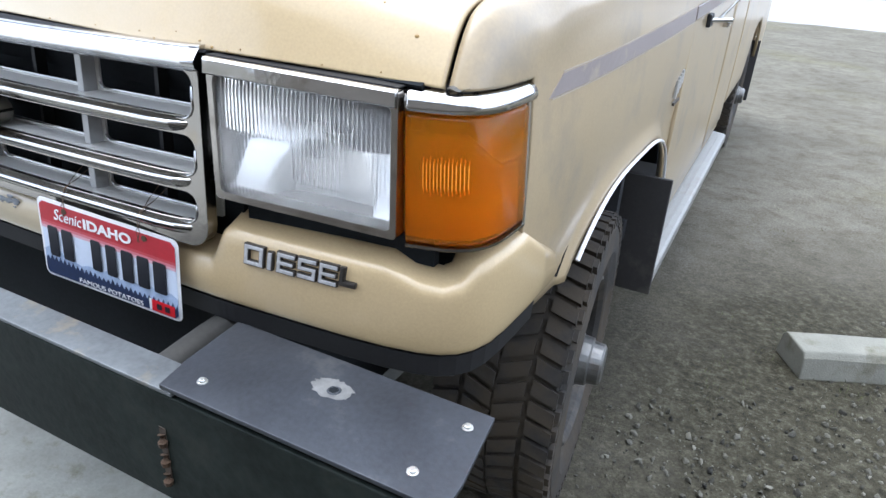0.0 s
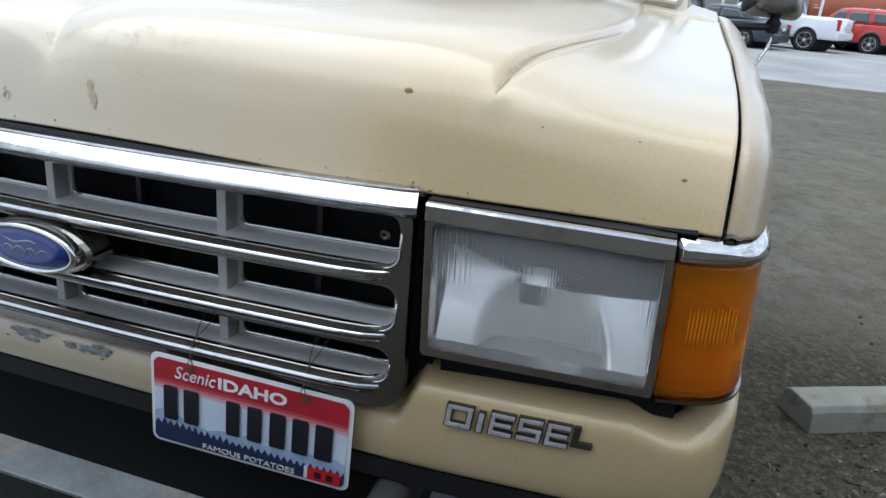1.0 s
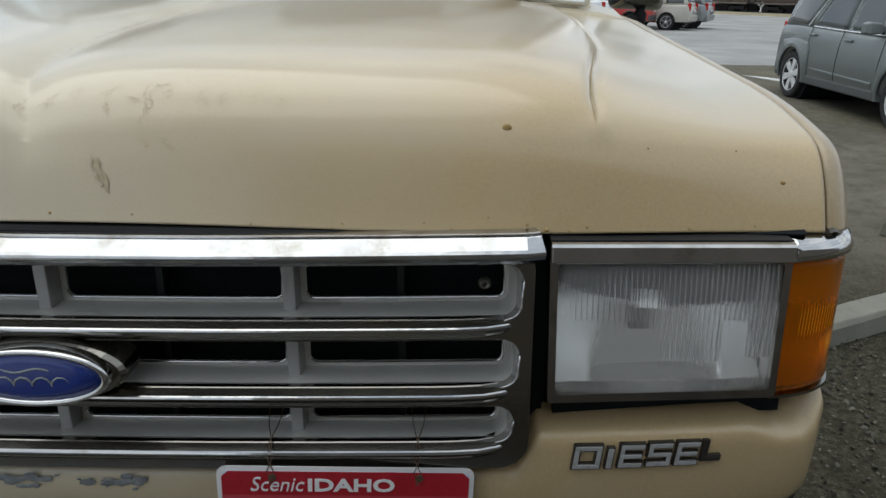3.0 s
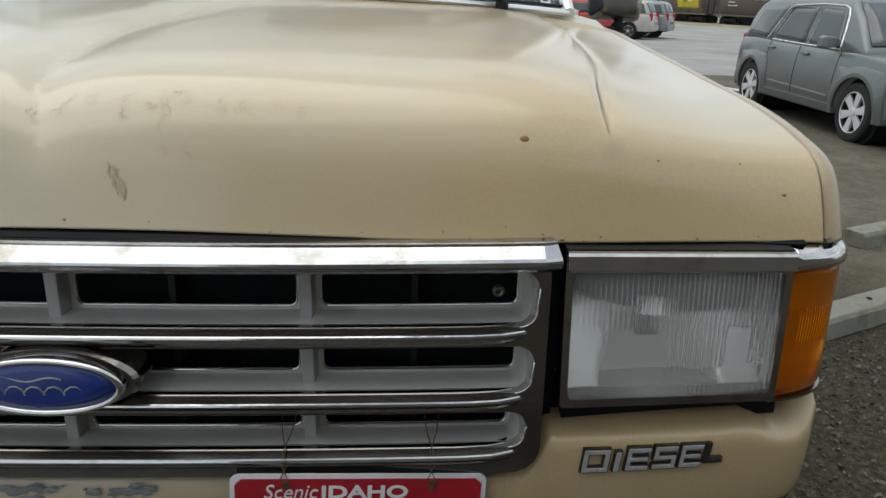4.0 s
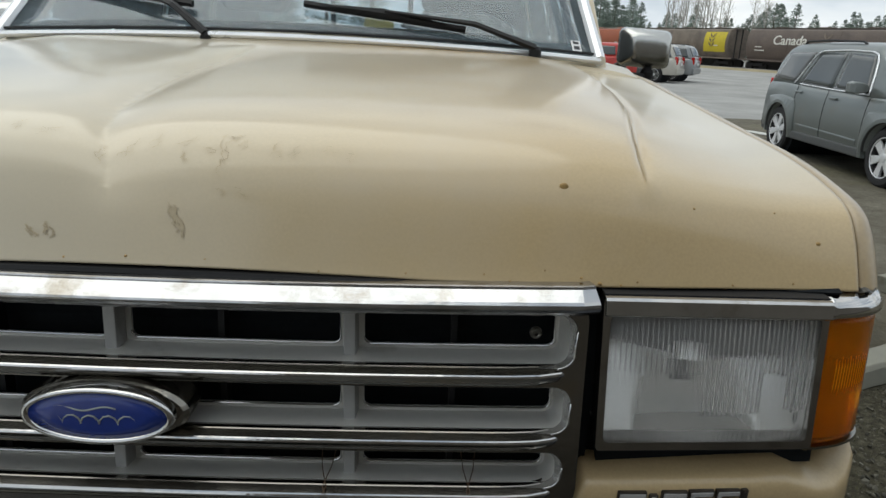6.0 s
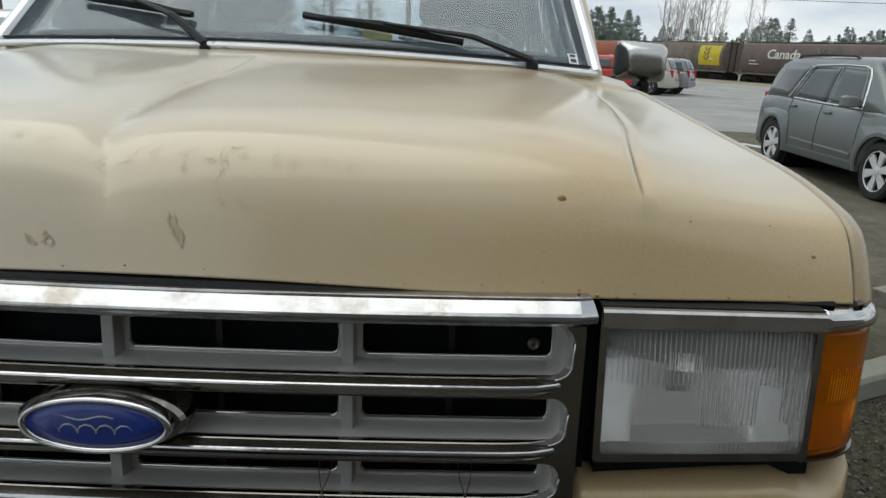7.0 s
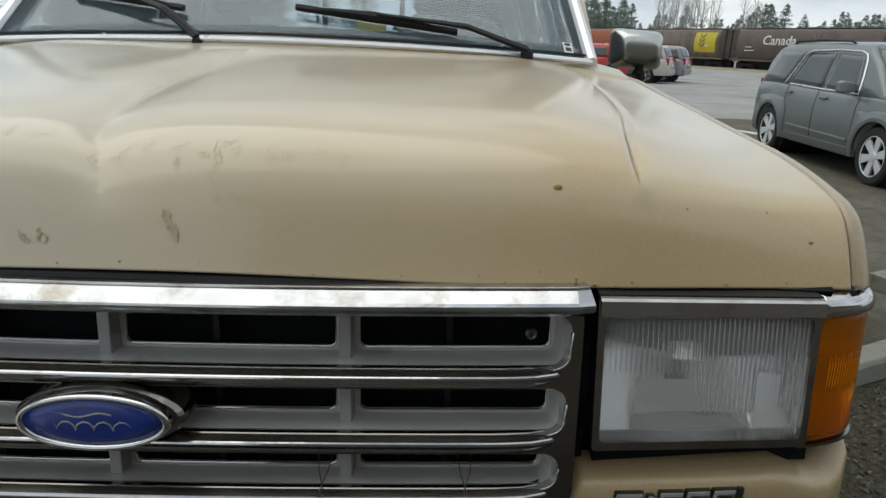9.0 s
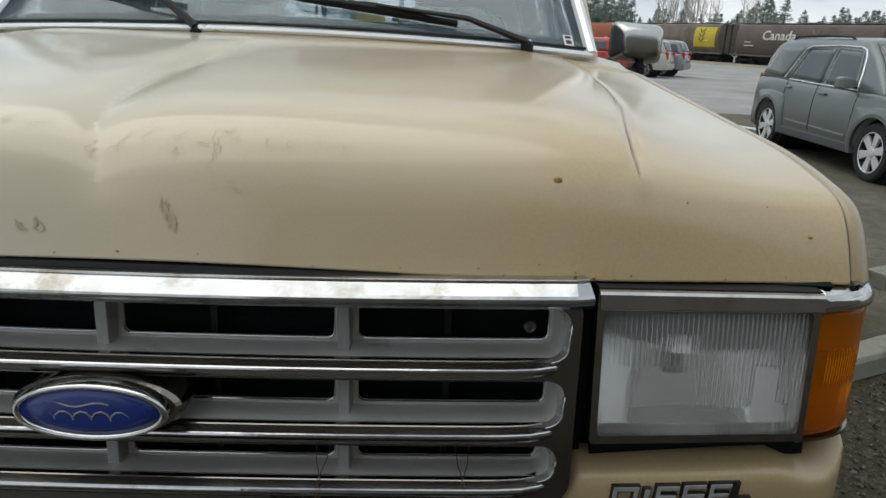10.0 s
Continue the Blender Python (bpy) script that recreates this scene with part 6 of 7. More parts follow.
        return half(l, zb) - 0.028 - tumble * max(0, z - zb) / 0.6 - 0.03 * smooth01((z - zb - 0.5) / 0.15)

    rings = []
    for l in np.linspace(l0, l1, 60):
        zb, zt = lerp_table(l, belt) - 0.01, lerp_table(l, roof)
        zt = max(zt, zb + 0.012)
        zs = [zb + (zt - zb) * k for k in (0, 0.3, 0.6, 0.85, 0.95, 1.0)]
        left = [(l, gw(l, z) - (0.05 if i == 5 else 0.012 if i == 4 else 0), z) for i, z in enumerate(zs)]
        top = [(l, left[-1][1] * k, zt + 0.03 * (1 - k * k)) for k in (0.6, 0, -0.6)]
        rings.append(left + top + [(x, -y, z) for x, y, z in left[::-1]])
    cabin = part("cabin", loft(rings), spec.get("roof_paint", paint), t, "", smooth=True)
    for s in (1, -1):
        for n_q, quad in enumerate(spec["windows"]):
            def wf(u, v, q=quad, s=s):
                (a, b), (c, d), (e, f2), (g, h) = q
                l = (a * (1 - u) + c * u) * (1 - v) + (g * (1 - u) + e * u) * v
                z = (b * (1 - u) + d * u) * (1 - v) + (h * (1 - u) + f2 * u) * v
                return Vector((l, s * (gw(l, z) + 0.006), z))
            part("side_window", grid(wf, 8, 6), spec.get("quarter", CAR_GLASS) if n_q == 2 else CAR_GLASS, cabin, "", True, solid=0.004)
        if spec.get("trim"):
            line = []
            for (la, za), (lb, zb2) in zip(spec["trim"], spec["trim"][1:]):
                for k in np.linspace(0, 1, 7)[:-1]:
                    l, z = la + (lb - la) * k, za + (zb2 - za) * k
                    line.append((l, s * (gw(l, z) + 0.008), z))
            part("window_trim", sweep(line, 0.011, 6), TRIM_WHITE, cabin, "bright window surround")
        for l, za, zb2 in spec.get("seams", ()):
            pts2 = [(l + spec.get("seam_lean", 0) * (z - za), s * (half(l, z) + 0.0005), z) for z in np.linspace(za, zb2, 12)]
            part("door_seam", sweep(pts2, 0.005, 4), BLACK, t)
        for l, z in spec.get("handles", ()):
            part("door_handle", box(l - 0.09, l + 0.09, min(s * (half(l, z) - 0.01), s * (half(l, z) + 0.035)), max(s * (half(l, z) - 0.01), s * (half(l, z) + 0.035)), z - 0.014, z + 0.016), spec.get("handle_mat", paint), t, bevel=0.008)
        if "mirror" in spec:
            l, z = spec["mirror"]
            y0 = half(l, z)
            part("door_mirror", loft([[(l + dx, s * (y0 + dy), z + dz) for dx, dz in ((-0.05 * k, -0.07 * k), (0.09 * k, -0.06 * k), (0.07 * k, 0.08 * k), (-0.05 * k, 0.09 * k))] for dy, k in ((-0.04, 0.5), (0.04, 0.9), (0.16, 1.0), (0.22, 0.8))]), spec.get("mirror_mat", BLACK), t, bevel=0.015)
        if spec.get("rails"):
            ra, rb, rz = spec["rails"]
            pts2 = [(ra, s * 0.56, rz - 0.03), (ra + 0.12, s * 0.56, rz + 0.03), ((ra + rb) / 2, s * 0.57, rz + 0.045), (rb - 0.15, s * 0.56, rz + 0.03), (rb, s * 0.56, rz - 0.03)]
            part("roof_rail", sweep(pts2, 0.016, 6), BLACK, cabin)
        zt = spec["tail"]
        yy = half(-L / 2 + 0.04, zt)
        part("tail_lamp", box(-L / 2 - 0.012, -L / 2 + 0.20, min(s * (yy - 0.16), s * (yy + 0.018)), max(s * (yy - 0.16), s * (yy + 0.018)), zt - spec.get("tail_h", 0.13), zt + spec.get("tail_h", 0.13)), TAIL_RED, t, "red tail lamp", bevel=0.02)
        zh = spec["head"]
        yy = half(L / 2 - 0.06, zh)
        part("headlamp", box(L / 2 - 0.22, L / 2 + 0.005, min(s * (yy - 0.32), s * (yy + 0.012)), max(s * (yy - 0.32), s * (yy + 0.012)), zh - 0.08, zh + 0.09), HEAD_CLEAR, t, "clear headlamp", bevel=0.02)
    # windscreen and rear glass lie on the sloping ends of the cabin
    for a, b in spec["screens"]:
        def sf(u, v, a=a, b=b):
            l = a + (b - a) * v
            z = lerp_table(l, roof)
            y = (gw(l, z) - 0.075) * (2 * u - 1)
            k = y / max(0.1, gw(l, z) - 0.05)
            d = 0.012 if b > a else -0.012
            return Vector((l + d, y, z + 0.03 * (1 - k * k) + 0.010))
        part("end_glass", grid(sf, 8, 8), CAR_GLASS, cabin, "", True, solid=0.004)
    part("rear_bumper", loft([[(-L / 2 - 0.05 + dx, y, z) for dx, z in ((0, floor + 0.05), (0, floor + 0.28), (0.10, floor + 0.30), (0.10, floor + 0.03))] for y in (-W / 2 * 0.82, W / 2 * 0.82)]), lower, t, bevel=0.02)
    part("front_bumper", loft([[(L / 2 + 0.04 + dx, y, z) for dx, z in ((0, floor + 0.02), (0, floor + 0.26), (-0.14, floor + 0.28), (-0.14, floor))] for y in (-W / 2 * 0.80, W / 2 * 0.80)]), lower, t, bevel=0.03)
    part("front_grille", box(L / 2 - 0.06, L / 2 + 0.008, -0.45, 0.45, floor + 0.36, floor + 0.58), BLACK, t, bevel=0.01)
    part("plate_bar", box(-L / 2 - 0.056, -L / 2 - 0.045, -0.15, 0.15, floor + 0.42, floor + 0.54), WHITE, t)
    # wheels
    for c in (lf, lr):
        for s in (1, -1):
            w = new("wheel")
            w.parent = t
            w.matrix_basis = pose(c, s * (W / 2 - 0.115), R - 0.006, 0, 0, -90 if s < 0 else 90) @ pose(0, 0, 0)
            hw = 0.11
            tp = [(-hw + 0.015, R * 0.68), (-hw, R * 0.76), (-hw + 0.004, R * 0.92), (-hw + 0.03, R), (hw - 0.03, R), (hw - 0.004, R * 0.92), (hw, R * 0.76), (hw - 0.015, R * 0.68)]
            tread = lathe_x(tp, 36)
            part("tyre", tread, CLEAN_RUBBER, w, smooth=False)
            rim = part("rim", lathe_x([(0.094, R * 0.70), (0.100, R * 0.685), (0.088, R * 0.645), (0.02, R * 0.62), (0.018, 0.0)], 36), spec.get("rim_back", DARK_RIM), w)
            n = spec.get("spokes", 6)
            for k in range(n):
                a = 2 * math.pi * (k + 0.25) / n
                wd = spec.get("spoke_w", 0.052)
                ca, sa = math.cos(a), math.sin(a)
                q = []
                for r, hwid, xo in ((0.05, wd * 0.62, 0.088), (R * 0.66, wd, 0.092)):
                    q.append([(xo - dxx, r * ca - sg * hwid * sa, r * sa + sg * hwid * ca) for sg, dxx in ((-1, 0), (1, 0), (1, 0.03), (-1, 0.03))])
                part("spoke", loft(q), spec.get("rim_mat", ALLOY), rim, bevel=0.004)
            part("wheel_cap", lathe_x([(0.07, 0.062), (0.098, 0.058), (0.102, 0.035), (0.102, 0.0)], 20), ALLOY, rim)
            part("rim_lip", lathe_x([(0.090, R * 0.66), (0.101, R * 0.675), (0.101, R * 0.70), (0.090, R * 0.71)], 36), ALLOY, rim, smooth=True)
    return t


TAIL_RED = material("red_lamp_lens", (0.42, 0.012, 0.01), 0.2, var=0.1, coat=0.5)
HEAD_CLEAR = material("clear_lamp_lens", (0.5, 0.52, 0.53), 0.12, var=0.1, coat=0.5)
DARK_RIM = material("shadowed_rim", (0.05, 0.05, 0.052), 0.5, 0.5, var=0.2)
GREY_PAINT = material("grey_metallic_paint", (0.152, 0.170, 0.166), 0.36, 0.3, var=0.06, scale=2, coat=0.5, dirt=(0.16, 0.155, 0.14), dirt_amount=0.25, dirt_scale=2)
GREY_PLASTIC = material("dark_grey_plastic", (0.075, 0.078, 0.078), 0.6, var=0.1)
CAR_WHITE = material("white_car_paint", (0.70, 0.71, 0.72), 0.3, var=0.04, coat=0.4)
CAR_RED = material("red_car_paint", (0.42, 0.035, 0.028), 0.35, var=0.06, coat=0.4)
CAR_SILVER = material("silver_car_paint", (0.24, 0.25, 0.255), 0.32, 0.3, var=0.05, coat=0.4)
CAR_DARK = material("dark_blue_car_paint", (0.035, 0.042, 0.060), 0.3, 0.2, var=0.06, coat=0.5)
CAR_GOLD = material("pale_champagne_car_paint", (0.44, 0.42, 0.37), 0.32, 0.2, var=0.05, coat=0.4)

PRIVACY = material("grey_privacy_glass", (0.115, 0.12, 0.12), 0.12, var=0.15, scale=2, spec=0.6)
SUV = dict(category="car", flares=GREY_PAINT, quarter=PRIVACY, L=4.70, W=1.85, R=0.355, floor=0.30, lf=1.42, lr=-1.437, paint=GREY_PAINT, lower=GREY_PLASTIC, cladding=True, tumble=0.20,
           belt=[(-2.35, 0.90), (-2.22, 1.06), (-1.6, 1.075), (0.9, 1.02), (1.2, 1.03), (2.0, 0.965), (2.28, 0.86), (2.35, 0.74)],
           roof=[(-2.31, 1.04), (-2.20, 1.25), (-2.03, 1.58), (-1.88, 1.655), (-1.2, 1.69), (-0.3, 1.69), (0.42, 1.665), (0.80, 1.46), (1.34, 1.04)],
           windows=[[(-1.10, 1.10), (-0.16, 1.075), (-0.20, 1.55), (-0.90, 1.54)], [(-0.10, 1.075), (0.74, 1.06), (0.50, 1.525), (-0.14, 1.56)], [(-2.06, 1.14), (-1.27, 1.10), (-1.03, 1.555), (-1.90, 1.54)]],
           trim=[(-1.22, 1.085), (-0.99, 1.52), (-0.84, 1.570), (-0.15, 1.592), (0.38, 1.578), (0.52, 1.545), (0.60, 1.46), (0.69, 1.28), (0.775, 1.05), (-0.15, 1.06), (-1.22, 1.085)],
           seams=[(-0.13, 0.40, 1.06), (0.88, 0.40, 1.02), (-1.02, 0.62, 1.07)], handles=[(-0.92, 0.965), (0.08, 0.945)], mirror=(0.70, 1.12), mirror_mat=GREY_PAINT, rails=(-1.75, 0.05, 1.68),
           screens=[(0.47, 1.25), (-2.02, -2.27)], tail=1.00, tail_h=0.12, head=0.80, spokes=6, spoke_w=0.058, rim_back=DARK_RIM, moulding=True)
OLD_SUV = dict(SUV, moulding=False, mirror_mat=BLACK, flares=None, quarter=CAR_GLASS, rim_mat=DULL_HUB, paint=CAR_GOLD, lower=CAR_GOLD, L=4.55, W=1.76, R=0.36, floor=0.36, lf=1.42, lr=-1.30, tumble=0.13,
               belt=[(-2.27, 0.95), (-2.15, 1.10), (0.8, 1.07), (1.1, 1.06), (2.1, 1.0), (2.27, 0.80)],
               roof=[(-2.20, 1.08), (-2.06, 1.40), (-1.90, 1.66), (-1.6, 1.715), (-0.2, 1.72), (0.15, 1.66), (0.86, 1.09)],
               windows=[[(-1.05, 1.15), (-0.25, 1.14), (-0.25, 1.58), (-0.98, 1.58)], [(-0.14, 1.14), (0.56, 1.12), (0.16, 1.57), (-0.14, 1.58)], [(-2.0, 1.17), (-1.22, 1.16), (-1.15, 1.58), (-1.82, 1.57)]],
               trim=None, seams=[(-0.2, 0.5, 1.08), (0.7, 0.5, 1.06)], handles=[(-0.95, 1.0), (0.0, 1.0)], mirror=(0.55, 1.15), rails=(-1.7, 0.0, 1.73), screens=[(0.20, 0.82), (-1.94, -2.16)], tail=1.0, tail_h=0.17, head=0.85, spokes=5)
RED_JEEP = dict(OLD_SUV, paint=CAR_RED, lower=GREY_PLASTIC, L=4.25, cladding=True, rails=None)
RED_JEEP["roof"] = [(-2.08, 1.08), (-1.98, 1.45), (-1.86, 1.62), (-1.6, 1.66), (-0.2, 1.665), (0.12, 1.62), (0.75, 1.09)]
RED_JEEP["belt"] = [(-2.12, 0.95), (-2.02, 1.08), (0.8, 1.07), (1.1, 1.06), (1.95, 1.0), (2.12, 0.80)]
RED_JEEP["windows"] = [[(-1.05, 1.15), (-0.25, 1.14), (-0.25, 1.54), (-0.98, 1.54)], [(-0.14, 1.14), (0.50, 1.12), (0.14, 1.53), (-0.14, 1.54)], [(-1.9, 1.17), (-1.22, 1.16), (-1.15, 1.54), (-1.76, 1.53)]]
RED_JEEP["screens"] = [(0.18, 0.72), (-1.88, -2.05)]
SEDAN = dict(OLD_SUV, paint=CAR_DARK, lower=CAR_DARK, cladding=False, L=4.6, W=1.75, R=0.31, floor=0.24, lf=1.38, lr=-1.30, rails=None,
             belt=[(-2.3, 0.74), (-2.2, 0.92), (-1.3, 0.95), (0.9, 0.90), (2.0, 0.78), (2.3, 0.55)],
             roof=[(-1.75, 0.95), (-1.0, 1.32), (-0.6, 1.39), (0.1, 1.40), (0.35, 1.36), (1.05, 0.91)],
             windows=[[(-1.15, 1.0), (-0.2, 0.97), (-0.22, 1.29), (-0.85, 1.27)], [(-0.12, 0.97), (0.72, 0.95), (0.28, 1.28), (-0.13, 1.30)]],
             seams=[(-0.16, 0.35, 0.93), (0.85, 0.35, 0.9)], handles=[(-0.95, 0.82), (0.0, 0.80)], mirror=(0.68, 0.97), screens=[(0.38, 1.0), (-0.98, -1.68)], tail=0.80, tail_h=0.09, head=0.66)
PICKUP = dict(OLD_SUV, paint=CAR_WHITE, lower=CAR_WHITE, cladding=False, L=5.6, W=1.95, R=0.40, floor=0.46, lf=1.78, lr=-1.75, rails=None,
              belt=[(-2.8, 1.16), (-2.7, 1.22), (1.2, 1.22), (1.5, 1.2), (2.6, 1.12), (2.8, 0.9)],
              roof=[(-0.95, 1.21), (-0.82, 1.70), (-0.6, 1.80), (0.6, 1.81), (0.85, 1.74), (1.5, 1.21)],
              windows=[[(-0.72, 1.28), (0.18, 1.27), (0.18, 1.68), (-0.66, 1.68)], [(0.28, 1.27), (1.12, 1.26), (0.78, 1.66), (0.28, 1.68)]],
              seams=[(0.23, 0.6, 1.2), (1.15, 0.6, 1.2), (-0.85, 0.6, 1.2)], handles=[(-0.55, 1.1), (0.35, 1.1)], mirror=(1.1, 1.3), screens=[(0.88, 1.46), (-0.83, -0.93)], tail=1.0, tail_h=0.2, head=0.95)

build_car("suv", "dark grey metallic crossover with silver alloy wheels, parked", "parked cars", pose(6.720, 8.80, -0.01, 0, 0, -91.6), SUV)


def far_car(name, label, spec, x, y, turn):
    """Stand a car so that the outside of its rear wheel next to the street is at x, y."""
    h = Vector((math.cos(radians(turn)), math.sin(radians(turn))))
    left = Vector((-h.y, h.x))
    o = Vector((x, y)) - h * spec["lr"] - left * (spec["W"] / 2 - 0.1)
    return build_car(name, label, "parked cars", pose(o.x, o.y, 0, 0, 0, turn), spec)


far_car("suv", "white and champagne older sport utility car parked across the street", OLD_SUV, 10.45, 32.0, 148)
far_car("suv", "red boxy off-road car parked across the street", RED_JEEP, 8.7, 31.6, 150)
far_car("suv", "silver hatch-tailed car parked across the street", dict(OLD_SUV, paint=CAR_SILVER, lower=CAR_SILVER), 11.9, 33.9, 146)
far_car("pickup", "white crew-cab pickup parked across the street", PICKUP, 5.9, 29.2, 150)
far_car("sedan", "dark blue sedan parked across the street", SEDAN, 3.6, 27.6, 150)
far_car("suv", "silver sport utility car parked across the street", dict(OLD_SUV, paint=CAR_SILVER, lower=CAR_GOLD), 0.6, 25.8, 150)

# ---- freight train ----
RAIL_BROWN = material("brown_hopper_paint", (0.120, 0.094, 0.080), 0.6, var=0.30, scale=0.4, bump=0.05, bump_scale=8, dirt=(0.06, 0.05, 0.045), dirt_amount=0.4, dirt_scale=0.5)
RAIL_TAN = material("weathered_tan_hopper_paint", (0.165, 0.135, 0.108), 0.65, var=0.4, scale=0.7, bump=0.05, bump_scale=8, dirt=(0.08, 0.065, 0.055), dirt_amount=0.5, dirt_scale=0.5)
RAIL_ORANGE = material("faded_orange_car_paint", (0.30, 0.085, 0.04), 0.6, var=0.15, scale=0.5, dirt=(0.12, 0.06, 0.04), dirt_amount=0.3, dirt_scale=0.6)
RAIL_BLACK = material("sooty_undercarriage", (0.022, 0.020, 0.019), 0.8, var=0.3, scale=2)
RAIL_YELLOW = material("yellow_panel_paint", (0.55, 0.44, 0.03), 0.55, var=0.1, scale=1, dirt=(0.30, 0.22, 0.06), dirt_amount=0.3, dirt_scale=1.2)
RAIL_WHITE = material("white_lettering", (0.66, 0.65, 0.60), 0.6, var=0.08)
BALLAST = material("rail_ballast", (0.20, 0.19, 0.175), 0.9, var=0.2, scale=2, bump=0.2, bump_scale=6)


def hopper_side(z):
    return 1.12 + 0.45 * math.sin(math.pi * min(1, max(0, (z - 1.15) / 3.1)) * 0.95 + 0.05) ** 0.8


def hopper(m, paint, wheat, word, label):
    t = thing("hopper_wagon", label, "rail wagon", "freight train", m)
    zs = np.linspace(1.15, 4.15, 16)
    rings = []
    for l in (-7.9, -7.8, -4.1, 0, 4.1, 7.8, 7.9):
        k = 0.95 if abs(l) > 7.85 else 1.0
        right = [(l, -hopper_side(z) * k, z) for z in zs]
        top = [(l, y, 4.30 if abs(y) < 0.9 else 4.24) for y in (-1.1, -0.6, 0.6, 1.1)]
        rings.append(right + top + [(x, -y, z) for x, y, z in right[::-1]])
    body = part("tank_body", loft(rings), paint, t, "", smooth=False)
    part("roof_walk", box(-8.3, 8.3, -0.75, 0.75, 4.36, 4.42), RAIL_WHITE if wheat is None else paint, t)
    for l in (-5, 0, 5):
        part("hatch", box(l - 0.5, l + 0.5, -0.4, 0.4, 4.42, 4.52), paint, t, bevel=0.03)
    part("underframe", box(-8.2, 8.2, -0.5, 0.5, 0.12, 1.0), RAIL_BLACK, t)
    part("side_sill", box(-8.6, 8.6, -1.45, 1.45, 1.00, 1.18), paint, t)
    for l in (-4.6, 0, 4.6):
        part("hopper_chute", loft([[(l + a, b, 1.0) for a, b in ((-1.4, -1.1), (1.4, -1.1), (1.4, 1.1), (-1.4, 1.1))], [(l + a, b, 0.35) for a, b in ((-0.35, -0.6), (0.35, -0.6), (0.35, 0.6), (-0.35, 0.6))]]), RAIL_BLACK, t)
    for e in (-1, 1):
        part("end_platform", box(min(e * 8.2, e * 8.9), max(e * 8.2, e * 8.9), -1.4, 1.4, 1.0, 1.12), RAIL_BLACK, t)
        for y in (-1.3, 1.3):
            part("end_ladder", box(min(e * 8.75, e * 8.85), max(e * 8.75, e * 8.85), y - 0.05, y + 0.05, 1.1, 4.2), RAIL_BLACK, t)
        bog = part("bogie", box(e * 6.9 - 1.1, e * 6.9 + 1.1, -1.05, 1.05, 0.45, 0.75), RAIL_BLACK, t)
        for dl in (-0.88, 0.88):
            for y in (-0.78, 0.78):
                part("rail_wheel", cyl((e * 6.9 + dl, y - 0.06, 0.46), (e * 6.9 + dl, y + 0.06, 0.46), 0.46, seg=24), RAIL_BLACK, bog)
    for l in (-2.75, 2.75):
        part("side_rib", loft([[(l + d, -hopper_side(z) - o, z) for d, o in ((-0.03, 0), (0.03, 0), (0.03, 0.02), (-0.03, 0.02))] for z in zs]), paint, body)
    if wheat is not None:
        pos, mt = wheat
        def panel(u, v, p=pos):
            z = 1.75 + 2.2 * v
            return Vector((p - 1.6 + 3.2 * u, -hopper_side(z) - 0.03, z))
        if mt is RAIL_YELLOW:
            part("yellow_panel", grid(panel, 6, 10), mt, body, "yellow panel with a wheat-ear mark", solid=0.01)
        inkm = RAIL_BROWN if mt is RAIL_YELLOW else mt
        for k in range(3):
            for sgn in (-1, 1):
                z0 = 2.25 + 0.5 * k
                pts2 = [(pos - 0.4 + sgn * a, -hopper_side(z0 + b) - 0.06, z0 + b) for a, b in ((0.0, 0.0), (0.35, 0.30), (0.45, 0.62), (0.12, 0.34))]
                bmw = bmesh.new()
                bmw.faces.new([bmw.verts.new(p) for p in pts2])
                part("wheat_grain", bmw, inkm, body, solid=0.01)
    if word:
        bmt = fit_text(text_mesh(word, 1.0, 0.01, bold=0.012), -4.4, -0.5, 2.70, 3.65)
        for v in bmt.verts:
            l, z = v.co.x, v.co.y
            v.co = Vector((l, -hopper_side(z) - 0.05 - v.co.z, z))
        part("lettering", bmt, RAIL_WHITE, body)
    for k, (l, w) in enumerate(((-6.6, 0.8), (-6.6, 1.2), (6.0, 0.6))):
        part("plain_bar", box(l, l + w, -1.62, -1.58, 2.4 - 0.35 * (k % 2), 2.5 - 0.35 * (k % 2)), RAIL_WHITE, body)
    return t


T0, TD = Vector((29.0, 82.0)), Vector((9.5, -25.0)).normalized()
T_TURN = math.degrees(math.atan2(TD.y, TD.x))
for k, (paint, wheat, word, label) in enumerate((
        (RAIL_ORANGE, (2.0, RAIL_YELLOW), "", "faded orange freight hopper wagon on the railway"),
        (RAIL_ORANGE, None, "", "faded orange freight hopper wagon standing on the railway"),
        (RAIL_TAN, (6.0, RAIL_YELLOW), "", "dirty tan hopper wagon with a yellow wheat panel"),
        (RAIL_BROWN, (1.9, RAIL_TAN), "Canada", "dark brown hopper wagon with white country lettering"),
        (RAIL_BROWN, (4.0, RAIL_YELLOW), "", "dark brown hopper wagon with a yellow panel"),
        (RAIL_TAN, None, "", "dirty tan hopper wagon on the railway"))):
    p = T0 + TD * (18.9 + 18.4 * (k - 3))
    hopper(pose(p.x, p.y, -0.12, 0, 0, T_TURN) @ Matrix.Diagonal((1, 1, 0.925, 1)), paint, wheat, word, label)
bed = [(-4.0, -0.05), (-2.4, 0.0), (2.4, 0.0), (4.0, -0.05), (4.0, -0.3), (-4.0, -0.3)]
tagged(part("railway_bed", loft([[(T0.x + TD.x * d - TD.y * a, T0.y + TD.y * d + TD.x * a, z + 0.02) for a, z in bed] for d in (-160, 0, 120)]), BALLAST), "low grey ballast bed under the railway", "railway", kind="structure")

